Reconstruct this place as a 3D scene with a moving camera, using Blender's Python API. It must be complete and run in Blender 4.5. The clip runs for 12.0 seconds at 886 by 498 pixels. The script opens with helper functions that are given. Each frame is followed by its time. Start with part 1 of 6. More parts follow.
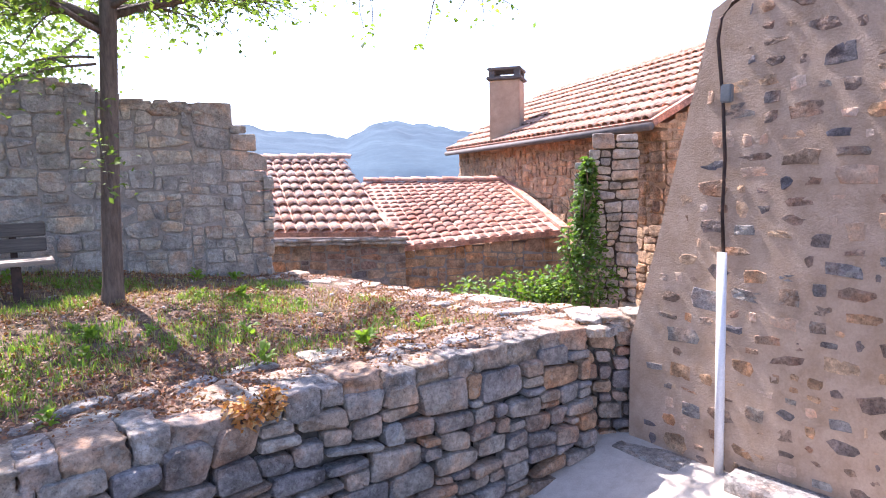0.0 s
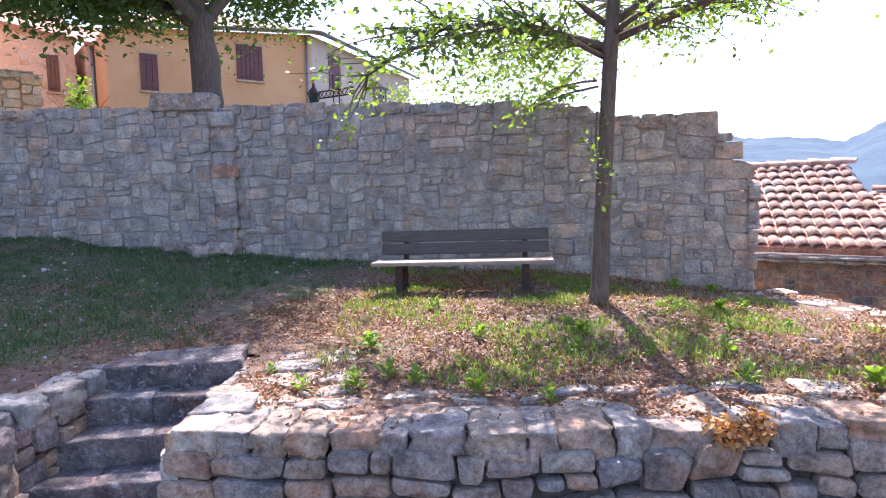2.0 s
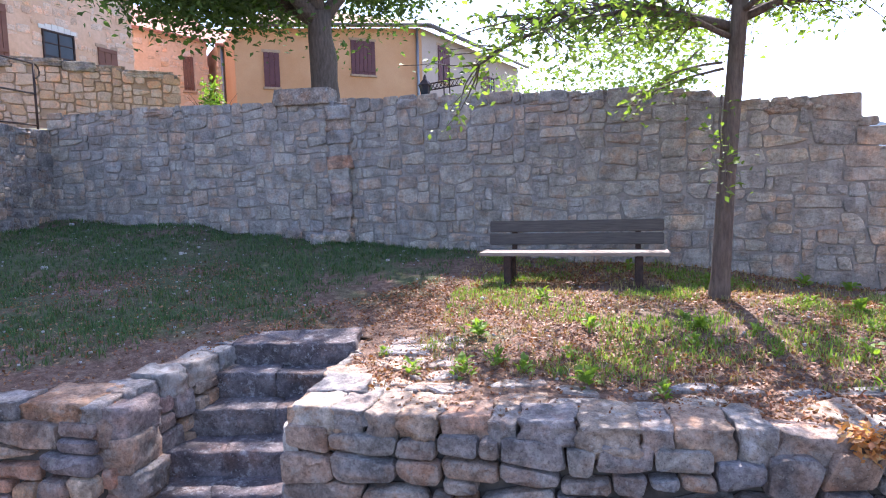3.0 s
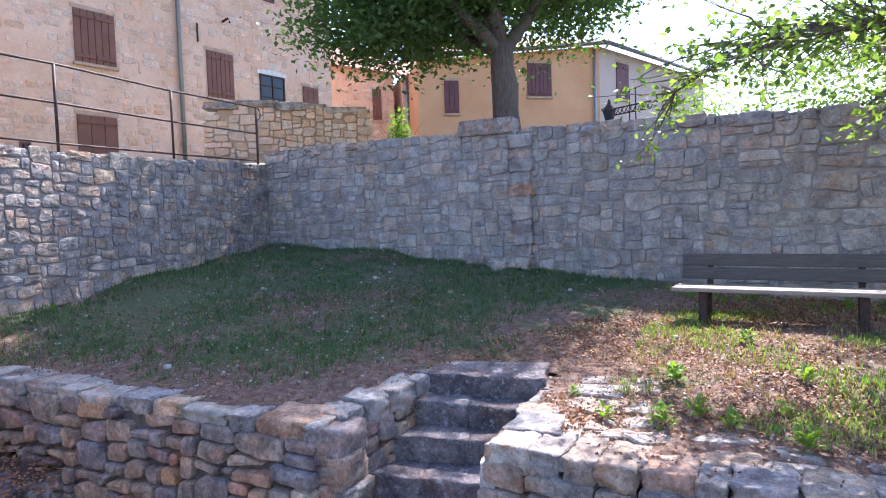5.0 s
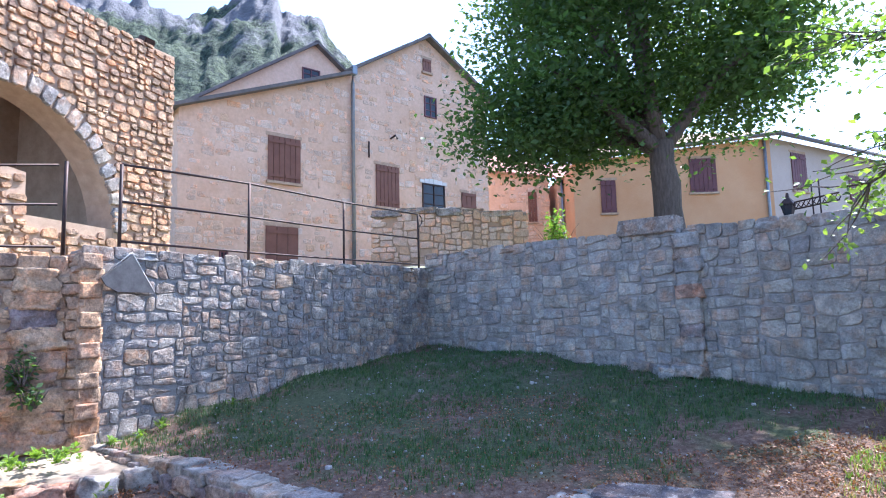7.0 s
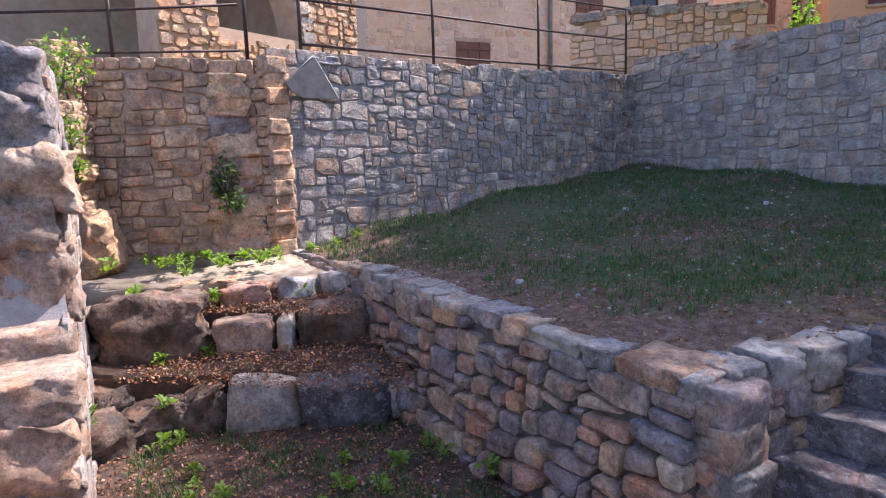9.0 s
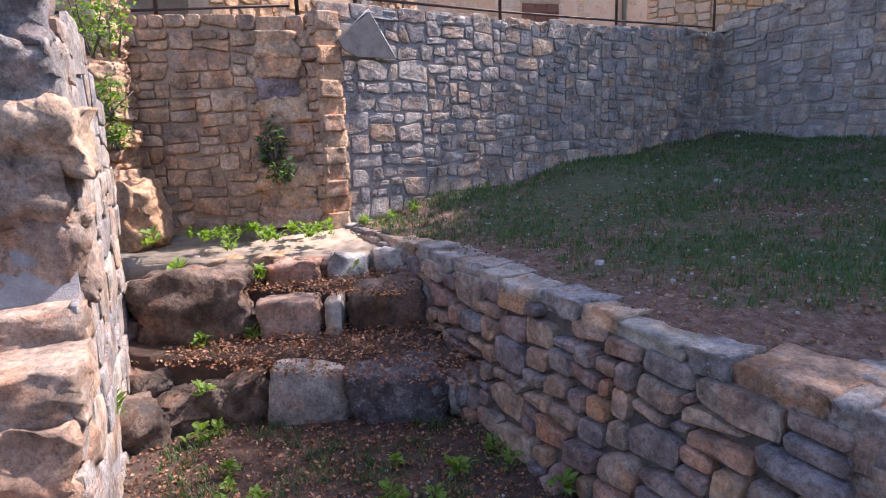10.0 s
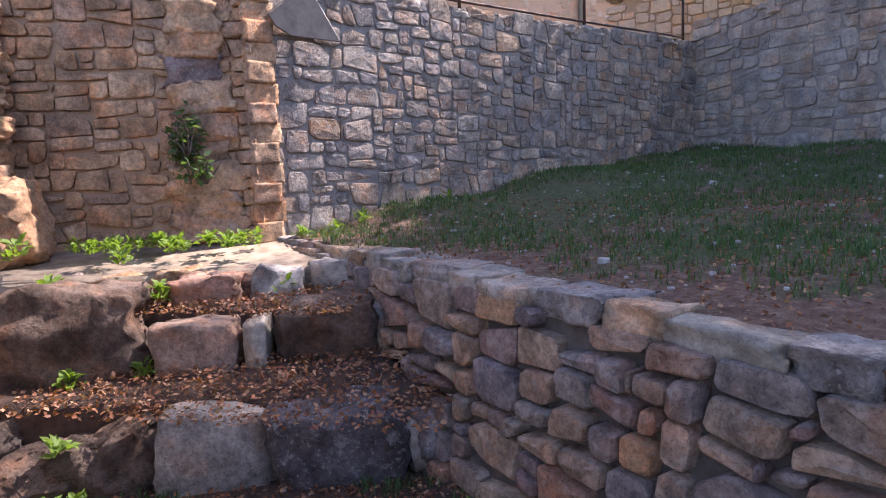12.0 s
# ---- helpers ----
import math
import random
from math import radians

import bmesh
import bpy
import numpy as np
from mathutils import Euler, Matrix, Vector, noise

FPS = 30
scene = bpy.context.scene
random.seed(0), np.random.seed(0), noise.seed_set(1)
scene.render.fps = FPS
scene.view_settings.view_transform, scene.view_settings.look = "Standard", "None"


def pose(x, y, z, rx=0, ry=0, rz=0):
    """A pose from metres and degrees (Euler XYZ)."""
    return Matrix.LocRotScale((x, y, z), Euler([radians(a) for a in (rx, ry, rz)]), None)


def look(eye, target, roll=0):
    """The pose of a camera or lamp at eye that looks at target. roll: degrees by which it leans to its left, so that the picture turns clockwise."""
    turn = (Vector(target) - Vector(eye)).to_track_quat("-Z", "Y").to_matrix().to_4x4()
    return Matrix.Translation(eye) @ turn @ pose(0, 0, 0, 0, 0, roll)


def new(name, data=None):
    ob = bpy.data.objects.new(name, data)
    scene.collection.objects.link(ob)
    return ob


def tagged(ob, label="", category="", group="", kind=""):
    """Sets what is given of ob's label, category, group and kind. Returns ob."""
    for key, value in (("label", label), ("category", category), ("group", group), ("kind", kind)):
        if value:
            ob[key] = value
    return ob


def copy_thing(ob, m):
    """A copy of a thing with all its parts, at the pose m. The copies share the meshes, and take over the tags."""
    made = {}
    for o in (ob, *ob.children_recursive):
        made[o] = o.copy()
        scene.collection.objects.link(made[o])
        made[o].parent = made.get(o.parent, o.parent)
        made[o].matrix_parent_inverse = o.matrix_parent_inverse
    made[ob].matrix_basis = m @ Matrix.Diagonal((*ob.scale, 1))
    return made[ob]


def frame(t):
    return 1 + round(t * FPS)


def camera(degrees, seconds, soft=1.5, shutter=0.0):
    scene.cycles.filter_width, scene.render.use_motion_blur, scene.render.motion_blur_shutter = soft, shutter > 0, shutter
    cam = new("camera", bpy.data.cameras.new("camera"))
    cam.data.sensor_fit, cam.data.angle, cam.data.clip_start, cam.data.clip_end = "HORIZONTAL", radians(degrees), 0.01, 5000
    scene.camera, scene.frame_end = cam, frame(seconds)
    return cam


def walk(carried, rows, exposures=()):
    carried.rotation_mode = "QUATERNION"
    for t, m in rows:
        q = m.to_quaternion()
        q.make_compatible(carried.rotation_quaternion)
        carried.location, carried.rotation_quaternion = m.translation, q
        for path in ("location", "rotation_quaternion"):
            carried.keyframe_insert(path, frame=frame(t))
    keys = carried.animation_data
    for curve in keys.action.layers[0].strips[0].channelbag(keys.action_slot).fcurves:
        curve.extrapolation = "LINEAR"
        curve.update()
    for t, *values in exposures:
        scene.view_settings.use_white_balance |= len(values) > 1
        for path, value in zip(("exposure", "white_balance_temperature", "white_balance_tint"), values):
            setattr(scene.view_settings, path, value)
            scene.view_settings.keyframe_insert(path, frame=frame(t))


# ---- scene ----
import collections

cam = camera(71.1, 12.0, 1.1)
METRES, EYE, TILT, LEAN, TURN = 3.8, 1.5, 0.0, 0.0, 0.0
ROWS = [
    (0.0, 0.0, 0.0, 0.0, -0.13, -6.55, 1.12),
    (0.5, -0.012, 0.0209, 0.0004, 14.37, -5.69, 1.38),
    (1.0, -0.0196, 0.0093, 0.0004, 25.66, -5.14, 1.48),
    (1.5, -0.0266, -0.0067, -0.0016, 34.32, -4.74, 1.61),
    (2.0, -0.0307, -0.0125, -0.0053, 41.28, -4.4, 1.69),
    (2.5, -0.0316, -0.0154, -0.0097, 46.82, -4.2, 1.66),
    (4.5, -0.0511, -0.0529, 0.0132, 61.5, -5.82, 1.74),
    (5.0, -0.0493, -0.0644, 0.0348, 66.6, -2.9, 1.82),
    (5.5, -0.0451, -0.0692, 0.0496, 72.69, 1.45, 1.82),
    (6.0, -0.0439, -0.0665, 0.0597, 77.07, 5.2, 1.63),
    (6.5, -0.0525, -0.0663, 0.0621, 79.26, 7.99, 1.53),
    (8.5, -0.2303, -0.0303, -0.0434, 93.77, -5.77, 1.21),
    (9.0, -0.3254, -0.0528, -0.0362, 98.72, -8.08, 1.59),
    (9.5, -0.4239, -0.0731, -0.0479, 102.2, -10.11, 1.66),
    (10.0, -0.4934, -0.0951, -0.0613, 104.25, -10.22, 1.77),
    (10.5, -0.5574, -0.1355, -0.0976, 105.15, -10.08, 1.8),
    (11.0, -0.6107, -0.1459, -0.1389, 105.49, -9.52, 2.02),
    (11.5, -0.6893, -0.1621, -0.1614, 105.34, -8.0, 2.19),
    (12.0, -0.7696, -0.1713, -0.19, 100.01, -5.95, 2.22),
]
EXPOSURES = [(0.0, 1.85, 6000, 25), (4.5, 1.85, 5750, 22), (6.0, 1.88, 5420, 17), (6.7, 1.88, 5250, 16), (8.5, 1.5, 5850, 25), (10.0, 1.34, 6000, 26), (11.2, 1.32, 6050, 27), (12.0, 1.42, 6200, 29)]
walk(cam, [(t, pose(0, 0, EYE, TILT, LEAN, TURN) @ pose(METRES * x, METRES * y, METRES * z, 90 + pitch, roll, yaw)) for t, x, y, z, yaw, pitch, roll in ROWS], EXPOSURES)

# ---- world and sun ----
SUN_EL, SUN_AZ = 54.0, -39.0
world = bpy.data.worlds.new("sky")
scene.world = world
world.use_nodes = True
wn = world.node_tree.nodes
sky = wn.new("ShaderNodeTexSky")
sky.sky_type = "NISHITA"
sky.sun_disc = False
sky.sun_elevation, sky.sun_rotation = radians(SUN_EL), radians(SUN_AZ)
sky.dust_density, sky.air_density = 1.2, 1.0
wn["Background"].inputs[1].default_value = 0.15
world.node_tree.links.new(sky.outputs[0], wn["Background"].inputs[0])
sun = new("sun", bpy.data.lights.new("sun", "SUN"))
sun.data.energy, sun.data.angle, sun.data.color = 5.0, radians(0.6), (1.0, 0.93, 0.82)
sun_dir = Vector((math.sin(radians(SUN_AZ)) * math.cos(radians(SUN_EL)), math.cos(radians(SUN_AZ)) * math.cos(radians(SUN_EL)), math.sin(radians(SUN_EL))))
sun.matrix_world = look(sun_dir * 60, (0, 0, 0))

# ---- materials ----


def node_mat(name):
    m = bpy.data.materials.new(name)
    m.use_nodes = True
    nt = m.node_tree
    return m, nt, nt.nodes["Principled BSDF"]


def noise_node(nt, scale, detail=5.0, rough=0.6, vec=None):
    n = nt.nodes.new("ShaderNodeTexNoise")
    n.inputs["Scale"].default_value, n.inputs["Detail"].default_value, n.inputs["Roughness"].default_value = scale, detail, rough
    if vec is None:
        g = nt.nodes.new("ShaderNodeNewGeometry")
        vec = g.outputs["Position"]
    nt.links.new(vec, n.inputs["Vector"])
    return n


def ramp_node(nt, fac, stops):
    r = nt.nodes.new("ShaderNodeValToRGB")
    while len(r.color_ramp.elements) < len(stops):
        r.color_ramp.elements.new(0.5)
    for e, (p, c) in zip(r.color_ramp.elements, stops):
        e.position, e.color = p, (*c, 1)
    nt.links.new(fac, r.inputs[0])
    return r


def mix_node(nt, fac, a, b, mode="MIX"):
    m = nt.nodes.new("ShaderNodeMix")
    m.data_type, m.blend_type = "RGBA", mode
    for sock, v in ((m.inputs[0], fac), (m.inputs[6], a), (m.inputs[7], b)):
        if isinstance(v, (int, float)):
            sock.default_value = v
        elif isinstance(v, tuple):
            sock.default_value = (*v, 1)
        else:
            nt.links.new(v, sock)
    return m.outputs[2]


def bump_node(nt, bsdf, height, strength, dist):
    b = nt.nodes.new("ShaderNodeBump")
    b.inputs["Strength"].default_value, b.inputs["Distance"].default_value = strength, dist
    nt.links.new(height, b.inputs["Height"])
    nt.links.new(b.outputs[0], bsdf.inputs["Normal"])
    return b


def stone_mat(name, cols, rand="object", lichen=0.35, lichen_col=(0.42, 0.41, 0.36), dark=0.5, rough=0.9, bump=0.85, streak=0.0, mottle=0.75, grit=0.85):
    """Weathered stone: one hue a piece, mottling, lichen blots, dark stains and a pitted relief."""
    m, nt, bs = node_mat(name)
    if rand == "object":
        rnd = nt.nodes.new("ShaderNodeObjectInfo").outputs["Random"]
    elif rand == "island":
        rnd = nt.nodes.new("ShaderNodeNewGeometry").outputs["Random Per Island"]
    else:
        rnd = noise_node(nt, 2.5, 2).outputs[0]
    n = len(cols)
    base = ramp_node(nt, rnd, [((i + 0.5) / n, c) for i, c in enumerate(cols)])
    big = noise_node(nt, 5.0, 6)
    fine = noise_node(nt, 27.0, 9, 0.75)
    shade = ramp_node(nt, big.outputs[0], [(0.34, (0.36, 0.35, 0.35)), (0.64, (1.4, 1.37, 1.32))])
    c = mix_node(nt, mottle, base.outputs[0], shade.outputs[0], "MULTIPLY")
    grain = ramp_node(nt, fine.outputs[0], [(0.34, (0.45, 0.43, 0.42)), (0.66, (1.42, 1.39, 1.35))])
    c = mix_node(nt, grit, c, grain.outputs[0], "MULTIPLY")
    rust = noise_node(nt, 4.0, 5, 0.6)
    rm = ramp_node(nt, rust.outputs[0], [(0.5, (0, 0, 0)), (0.66, (0.5, 0.5, 0.5))])
    c = mix_node(nt, rm.outputs[0], c, mix_node(nt, 1.0, c, (1.5, 0.98, 0.66), "MULTIPLY"))
    pit = noise_node(nt, 95.0, 3, 0.6)
    pm = ramp_node(nt, pit.outputs[0], [(0.3, (0.35, 0.34, 0.33)), (0.44, (1, 1, 1))])
    c = mix_node(nt, grit * 0.9, c, pm.outputs[0], "MULTIPLY")
    lic = noise_node(nt, 11.0, 8, 0.75)
    lm = ramp_node(nt, lic.outputs[0], [(0.55, (0, 0, 0)), (0.61, (lichen, lichen, lichen))])
    c = mix_node(nt, lm.outputs[0], c, lichen_col)
    spot = noise_node(nt, 42.0, 4, 0.6)
    sp = ramp_node(nt, spot.outputs[0], [(0.62, (0, 0, 0)), (0.67, (lichen, lichen, lichen))])
    c = mix_node(nt, sp.outputs[0], c, lichen_col)
    st = noise_node(nt, 3.1, 8, 0.75)
    sm = ramp_node(nt, st.outputs[0], [(0.56, (0, 0, 0)), (0.7, (dark, dark, dark))])
    c = mix_node(nt, sm.outputs[0], c, (0.06, 0.058, 0.055))
    if streak:
        gq = nt.nodes.new("ShaderNodeNewGeometry")
        mp = nt.nodes.new("ShaderNodeMapping")
        mp.inputs["Scale"].default_value = (5.0, 5.0, 1.1)
        nt.links.new(gq.outputs["Position"], mp.inputs[0])
        sn = noise_node(nt, 1.0, 5, 0.6, mp.outputs[0])
        sk = ramp_node(nt, sn.outputs[0], [(0.58, (0, 0, 0)), (0.68, (streak, streak, streak))])
        c = mix_node(nt, sk.outputs[0], c, (0.55, 0.53, 0.5))
    nt.links.new(c, bs.inputs["Base Color"])
    bs.inputs["Roughness"].default_value = rough
    bs.inputs["Specular IOR Level"].default_value = 0.25
    vor = nt.nodes.new("ShaderNodeTexVoronoi")
    vor.inputs["Scale"].default_value = 13.0
    gp = nt.nodes.new("ShaderNodeNewGeometry")
    wob = mix_node(nt, 0.06, gp.outputs["Position"], big.outputs[1], "ADD")
    nt.links.new(wob, vor.inputs["Vector"])
    hmix = mix_node(nt, 0.5, mix_node(nt, 0.35, big.outputs[0], vor.outputs["Distance"]), fine.outputs[0])
    bump_node(nt, bs, hmix, bump, 0.06)
    return m


def plain_mat(name, a, b, scale=6.0, rough=0.8, metal=0.0, bump=0.2, dist=0.01, stretch=None, fine=60.0):
    m, nt, bs = node_mat(name)
    vec = None
    if stretch:
        tc = nt.nodes.new("ShaderNodeTexCoord")
        mp = nt.nodes.new("ShaderNodeMapping")
        mp.inputs["Scale"].default_value = stretch
        nt.links.new(tc.outputs["Object"], mp.inputs[0])
        vec = mp.outputs[0]
    n1, n2 = noise_node(nt, scale, 6, 0.65, vec), noise_node(nt, fine, 6, 0.7, vec)
    c = ramp_node(nt, n1.outputs[0], [(0.33, a), (0.67, b)])
    g = ramp_node(nt, n2.outputs[0], [(0.3, (0.78, 0.78, 0.78)), (0.7, (1.12, 1.12, 1.12))])
    nt.links.new(mix_node(nt, 0.6, c.outputs[0], g.outputs[0], "MULTIPLY"), bs.inputs["Base Color"])
    bs.inputs["Roughness"].default_value, bs.inputs["Metallic"].default_value = rough, metal
    bs.inputs["Specular IOR Level"].default_value = 0.3
    bump_node(nt, bs, mix_node(nt, 0.5, n1.outputs[0], n2.outputs[0]), bump, dist)
    return m


def leaf_mat(name, cols, glow=0.45):
    """Thin leaves: some of the light goes through them."""
    m, nt, bs = node_mat(name)
    rnd = nt.nodes.new("ShaderNodeNewGeometry").outputs["Random Per Island"]
    c = ramp_node(nt, rnd, [((i + 0.5) / len(cols), k) for i, k in enumerate(cols)])
    nt.links.new(c.outputs[0], bs.inputs["Base Color"])
    bs.inputs["Roughness"].default_value = 0.55
    bs.inputs["Specular IOR Level"].default_value = 0.3
    tr = nt.nodes.new("ShaderNodeBsdfTranslucent")
    c2 = mix_node(nt, 1.0, c.outputs[0], (1.5, 1.6, 0.5), "MULTIPLY")
    nt.links.new(c2, tr.inputs[0])
    ms = nt.nodes.new("ShaderNodeMixShader")
    ms.inputs[0].default_value = glow
    nt.links.new(bs.outputs[0], ms.inputs[1])
    nt.links.new(tr.outputs[0], ms.inputs[2])
    nt.links.new(ms.outputs[0], nt.nodes["Material Output"].inputs[0])
    return m


GREYS = [(0.30, 0.29, 0.27), (0.39, 0.37, 0.33), (0.33, 0.325, 0.32), (0.45, 0.42, 0.37), (0.28, 0.275, 0.27), (0.41, 0.34, 0.28), (0.36, 0.35, 0.33), (0.42, 0.39, 0.33), (0.32, 0.30, 0.265)]
MIXED = [(0.25, 0.24, 0.25), (0.33, 0.31, 0.29), (0.36, 0.27, 0.21), (0.28, 0.27, 0.27), (0.36, 0.34, 0.31), (0.42, 0.27, 0.17), (0.23, 0.225, 0.235), (0.30, 0.27, 0.25)]
WARMS = [(0.42, 0.29, 0.21), (0.24, 0.22, 0.23), (0.50, 0.31, 0.18), (0.36, 0.30, 0.25), (0.44, 0.26, 0.18), (0.20, 0.19, 0.21), (0.50, 0.39, 0.28), (0.28, 0.19, 0.17), (0.30, 0.28, 0.28), (0.46, 0.34, 0.25)]
PALES = [(0.37, 0.326, 0.282), (0.282, 0.268, 0.264), (0.475, 0.422, 0.352), (0.317, 0.295, 0.282), (0.422, 0.317, 0.229), (0.264, 0.26, 0.264), (0.37, 0.304, 0.242), (0.299, 0.286, 0.282)]
OCHRES = [(0.516, 0.331, 0.202), (0.456, 0.297, 0.185), (0.559, 0.4, 0.262), (0.378, 0.258, 0.185), (0.525, 0.37, 0.249)]
PINKS = [(0.66, 0.48, 0.36), (0.64, 0.48, 0.37), (0.55, 0.40, 0.30), (0.63, 0.42, 0.27), (0.66, 0.52, 0.42), (0.68, 0.53, 0.42)]
PATCHES = [(0.30, 0.22, 0.18), (0.22, 0.20, 0.20), (0.38, 0.27, 0.20), (0.26, 0.21, 0.19), (0.42, 0.29, 0.19), (0.20, 0.19, 0.21)]
M = {}
for key, cols, kw in (("grey", GREYS, {"streak": 0.45, "mottle": 0.6, "grit": 0.6}), ("warm", WARMS, {}), ("mixed", MIXED, {"lichen": 0.4}), ("pale", PALES, {"lichen": 0.5, "lichen_col": (0.5, 0.48, 0.44), "dark": 0.4}), ("ochre", OCHRES, {"lichen": 0.15, "dark": 0.35}), ("pink", PINKS, {"lichen": 0.1, "dark": 0.1, "mottle": 0.25, "grit": 0.4}), ("patch", PATCHES, {"lichen": 0.1, "dark": 0.35})):
    M[key] = stone_mat(key + "_stone", cols, "object", **kw)
    M[key + "_i"] = stone_mat(key + "_stone_mass", cols, "island", **kw)
M["boulder"] = stone_mat("pitted_brown_boulder", [(0.13, 0.095, 0.075), (0.2, 0.15, 0.12)], "noise", 0.15, (0.3, 0.27, 0.23), 0.8, 0.95, 1.0)
M["step"] = stone_mat("worn_dark_step_stone", [(0.14, 0.13, 0.14), (0.2, 0.18, 0.18), (0.17, 0.15, 0.16)], "object", 0.6, (0.4, 0.39, 0.38), 0.7)
M["mortar_pale"] = plain_mat("pale_grey_mortar", (0.24, 0.22, 0.21), (0.40, 0.37, 0.34), 6, 0.95, 0, 0.8, 0.03)
M["mortar"] = plain_mat("grey_mortar", (0.21, 0.195, 0.18), (0.36, 0.33, 0.30), 7, 0.95, 0, 0.7, 0.03)
M["mortar_dark"] = plain_mat("dark_joint_earth", (0.07, 0.06, 0.055), (0.14, 0.12, 0.10), 9, 0.95, 0, 0.7, 0.03)
M["mortar_ochre"] = plain_mat("ochre_mortar", (0.38, 0.26, 0.175), (0.50, 0.36, 0.25), 5, 0.95, 0, 0.6, 0.02)
M["plaster_pink"] = plain_mat("pink_lime_render", (0.43, 0.30, 0.205), (0.57, 0.425, 0.32), 4.5, 0.95, 0, 0.8, 0.03)
M["plaster_house"] = plain_mat("peach_lime_render", (0.60, 0.38, 0.25), (0.70, 0.49, 0.36), 0.9, 0.95, 0, 0.5, 0.02, None, 9.0)
M["plaster_ochre"] = plain_mat("ochre_render", (0.55, 0.29, 0.145), (0.62, 0.36, 0.20), 0.6, 0.95, 0, 0.3, 0.01)
M["plaster_pale"] = plain_mat("pale_pink_render", (0.40, 0.32, 0.27), (0.48, 0.39, 0.34), 0.5, 0.95, 0, 0.3, 0.01)
M["tile"] = stone_mat("clay_roof_tile", [(0.56, 0.36, 0.27), (0.64, 0.45, 0.35), (0.50, 0.31, 0.24), (0.70, 0.54, 0.44), (0.60, 0.41, 0.32)], "object", 0.25, (0.5, 0.42, 0.36), 0.35, 0.85, 0.3)
M["tile_i"] = stone_mat("clay_roof_tile_mass", [(0.42, 0.27, 0.20), (0.48, 0.33, 0.26), (0.38, 0.24, 0.18), (0.52, 0.38, 0.31), (0.45, 0.30, 0.24)], "island", 0.25, (0.5, 0.42, 0.36), 0.3, 0.85, 0.3)
M["tile_red"] = stone_mat("red_roof_tile", [(0.48, 0.24, 0.18), (0.54, 0.30, 0.23), (0.42, 0.21, 0.16), (0.58, 0.38, 0.30)], "island", 0.3, (0.42, 0.33, 0.24), 0.5, 0.85, 0.3)
M["tile_far"] = plain_mat("red_village_tile", (0.34, 0.15, 0.11), (0.46, 0.23, 0.18), 5, 0.9, 0, 0.6, 0.04, None, 14)
M["slate"] = plain_mat("grey_roof_slate", (0.10, 0.09, 0.085), (0.17, 0.15, 0.14), 3, 0.8)
M["plaque"] = plain_mat("grey_plaque_slate", (0.10, 0.09, 0.085), (0.17, 0.158, 0.15), 7, 0.85, 0, 0.4, 0.006)
M["wood_dark"] = plain_mat("weathered_dark_timber", (0.045, 0.04, 0.038), (0.10, 0.09, 0.08), 4, 0.7, 0, 0.4, 0.004, (1.0, 14.0, 14.0), 20)
M["wood_seat"] = plain_mat("worn_bench_timber", (0.20, 0.16, 0.13), (0.30, 0.25, 0.21), 4, 0.45, 0, 0.3, 0.003, (1.0, 14.0, 14.0), 20)
M["shutter"] = plain_mat("brown_shutter_paint", (0.15, 0.065, 0.045), (0.20, 0.09, 0.06), 3, 0.6, 0, 0.2, 0.004)
M["shutter_plum"] = plain_mat("plum_shutter_paint", (0.11, 0.045, 0.05), (0.15, 0.06, 0.065), 3, 0.6, 0, 0.2, 0.004)
M["iron"] = plain_mat("rusty_dark_iron", (0.03, 0.025, 0.025), (0.09, 0.055, 0.045), 12, 0.6, 0.6, 0.2, 0.002)
M["zinc"] = plain_mat("grey_zinc_pipe", (0.22, 0.24, 0.26), (0.30, 0.32, 0.34), 5, 0.5, 0.6, 0.1, 0.002)
M["pvc"] = plain_mat("white_plastic_conduit", (0.68, 0.68, 0.70), (0.78, 0.78, 0.80), 4, 0.4, 0, 0.05, 0.001)
M["glass"] = plain_mat("dark_window_glass", (0.02, 0.025, 0.03), (0.035, 0.04, 0.05), 2, 0.1, 0, 0.02, 0.001)
M["white_paint"] = plain_mat("off_white_paint", (0.62, 0.60, 0.56), (0.72, 0.70, 0.66), 3, 0.7)
M["bark"] = plain_mat("brown_bark", (0.10, 0.075, 0.06), (0.20, 0.155, 0.125), 6, 0.95, 0, 1.0, 0.03, (5.0, 5.0, 1.0), 30)
M["bark_dark"] = plain_mat("dark_bark", (0.09, 0.07, 0.055), (0.17, 0.13, 0.105), 5, 0.95, 0, 1.0, 0.04, (5.0, 5.0, 1.0), 30)
M["leaf_light"] = leaf_mat("young_tree_leaf", [(0.10, 0.16, 0.05), (0.14, 0.21, 0.06), (0.085, 0.135, 0.045), (0.19, 0.26, 0.07)], 0.48)
M["leaf_dark"] = leaf_mat("old_tree_leaf", [(0.07, 0.12, 0.05), (0.085, 0.145, 0.055), (0.10, 0.16, 0.06), (0.06, 0.105, 0.05)], 0.5)
M["leaf_weed"] = leaf_mat("weed_leaf", [(0.12, 0.21, 0.04), (0.18, 0.27, 0.05), (0.09, 0.16, 0.035)], 0.45)
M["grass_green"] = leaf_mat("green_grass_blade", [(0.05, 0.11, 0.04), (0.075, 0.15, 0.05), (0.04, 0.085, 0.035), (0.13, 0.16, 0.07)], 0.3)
# lit copy of the green blades: the bank's sunlight is put into the colour
M["grass_sun"] = leaf_mat("sunlit_grass_blade", [(0.13, 0.22, 0.05), (0.18, 0.28, 0.06), (0.10, 0.17, 0.045), (0.22, 0.28, 0.08)], 0.45)
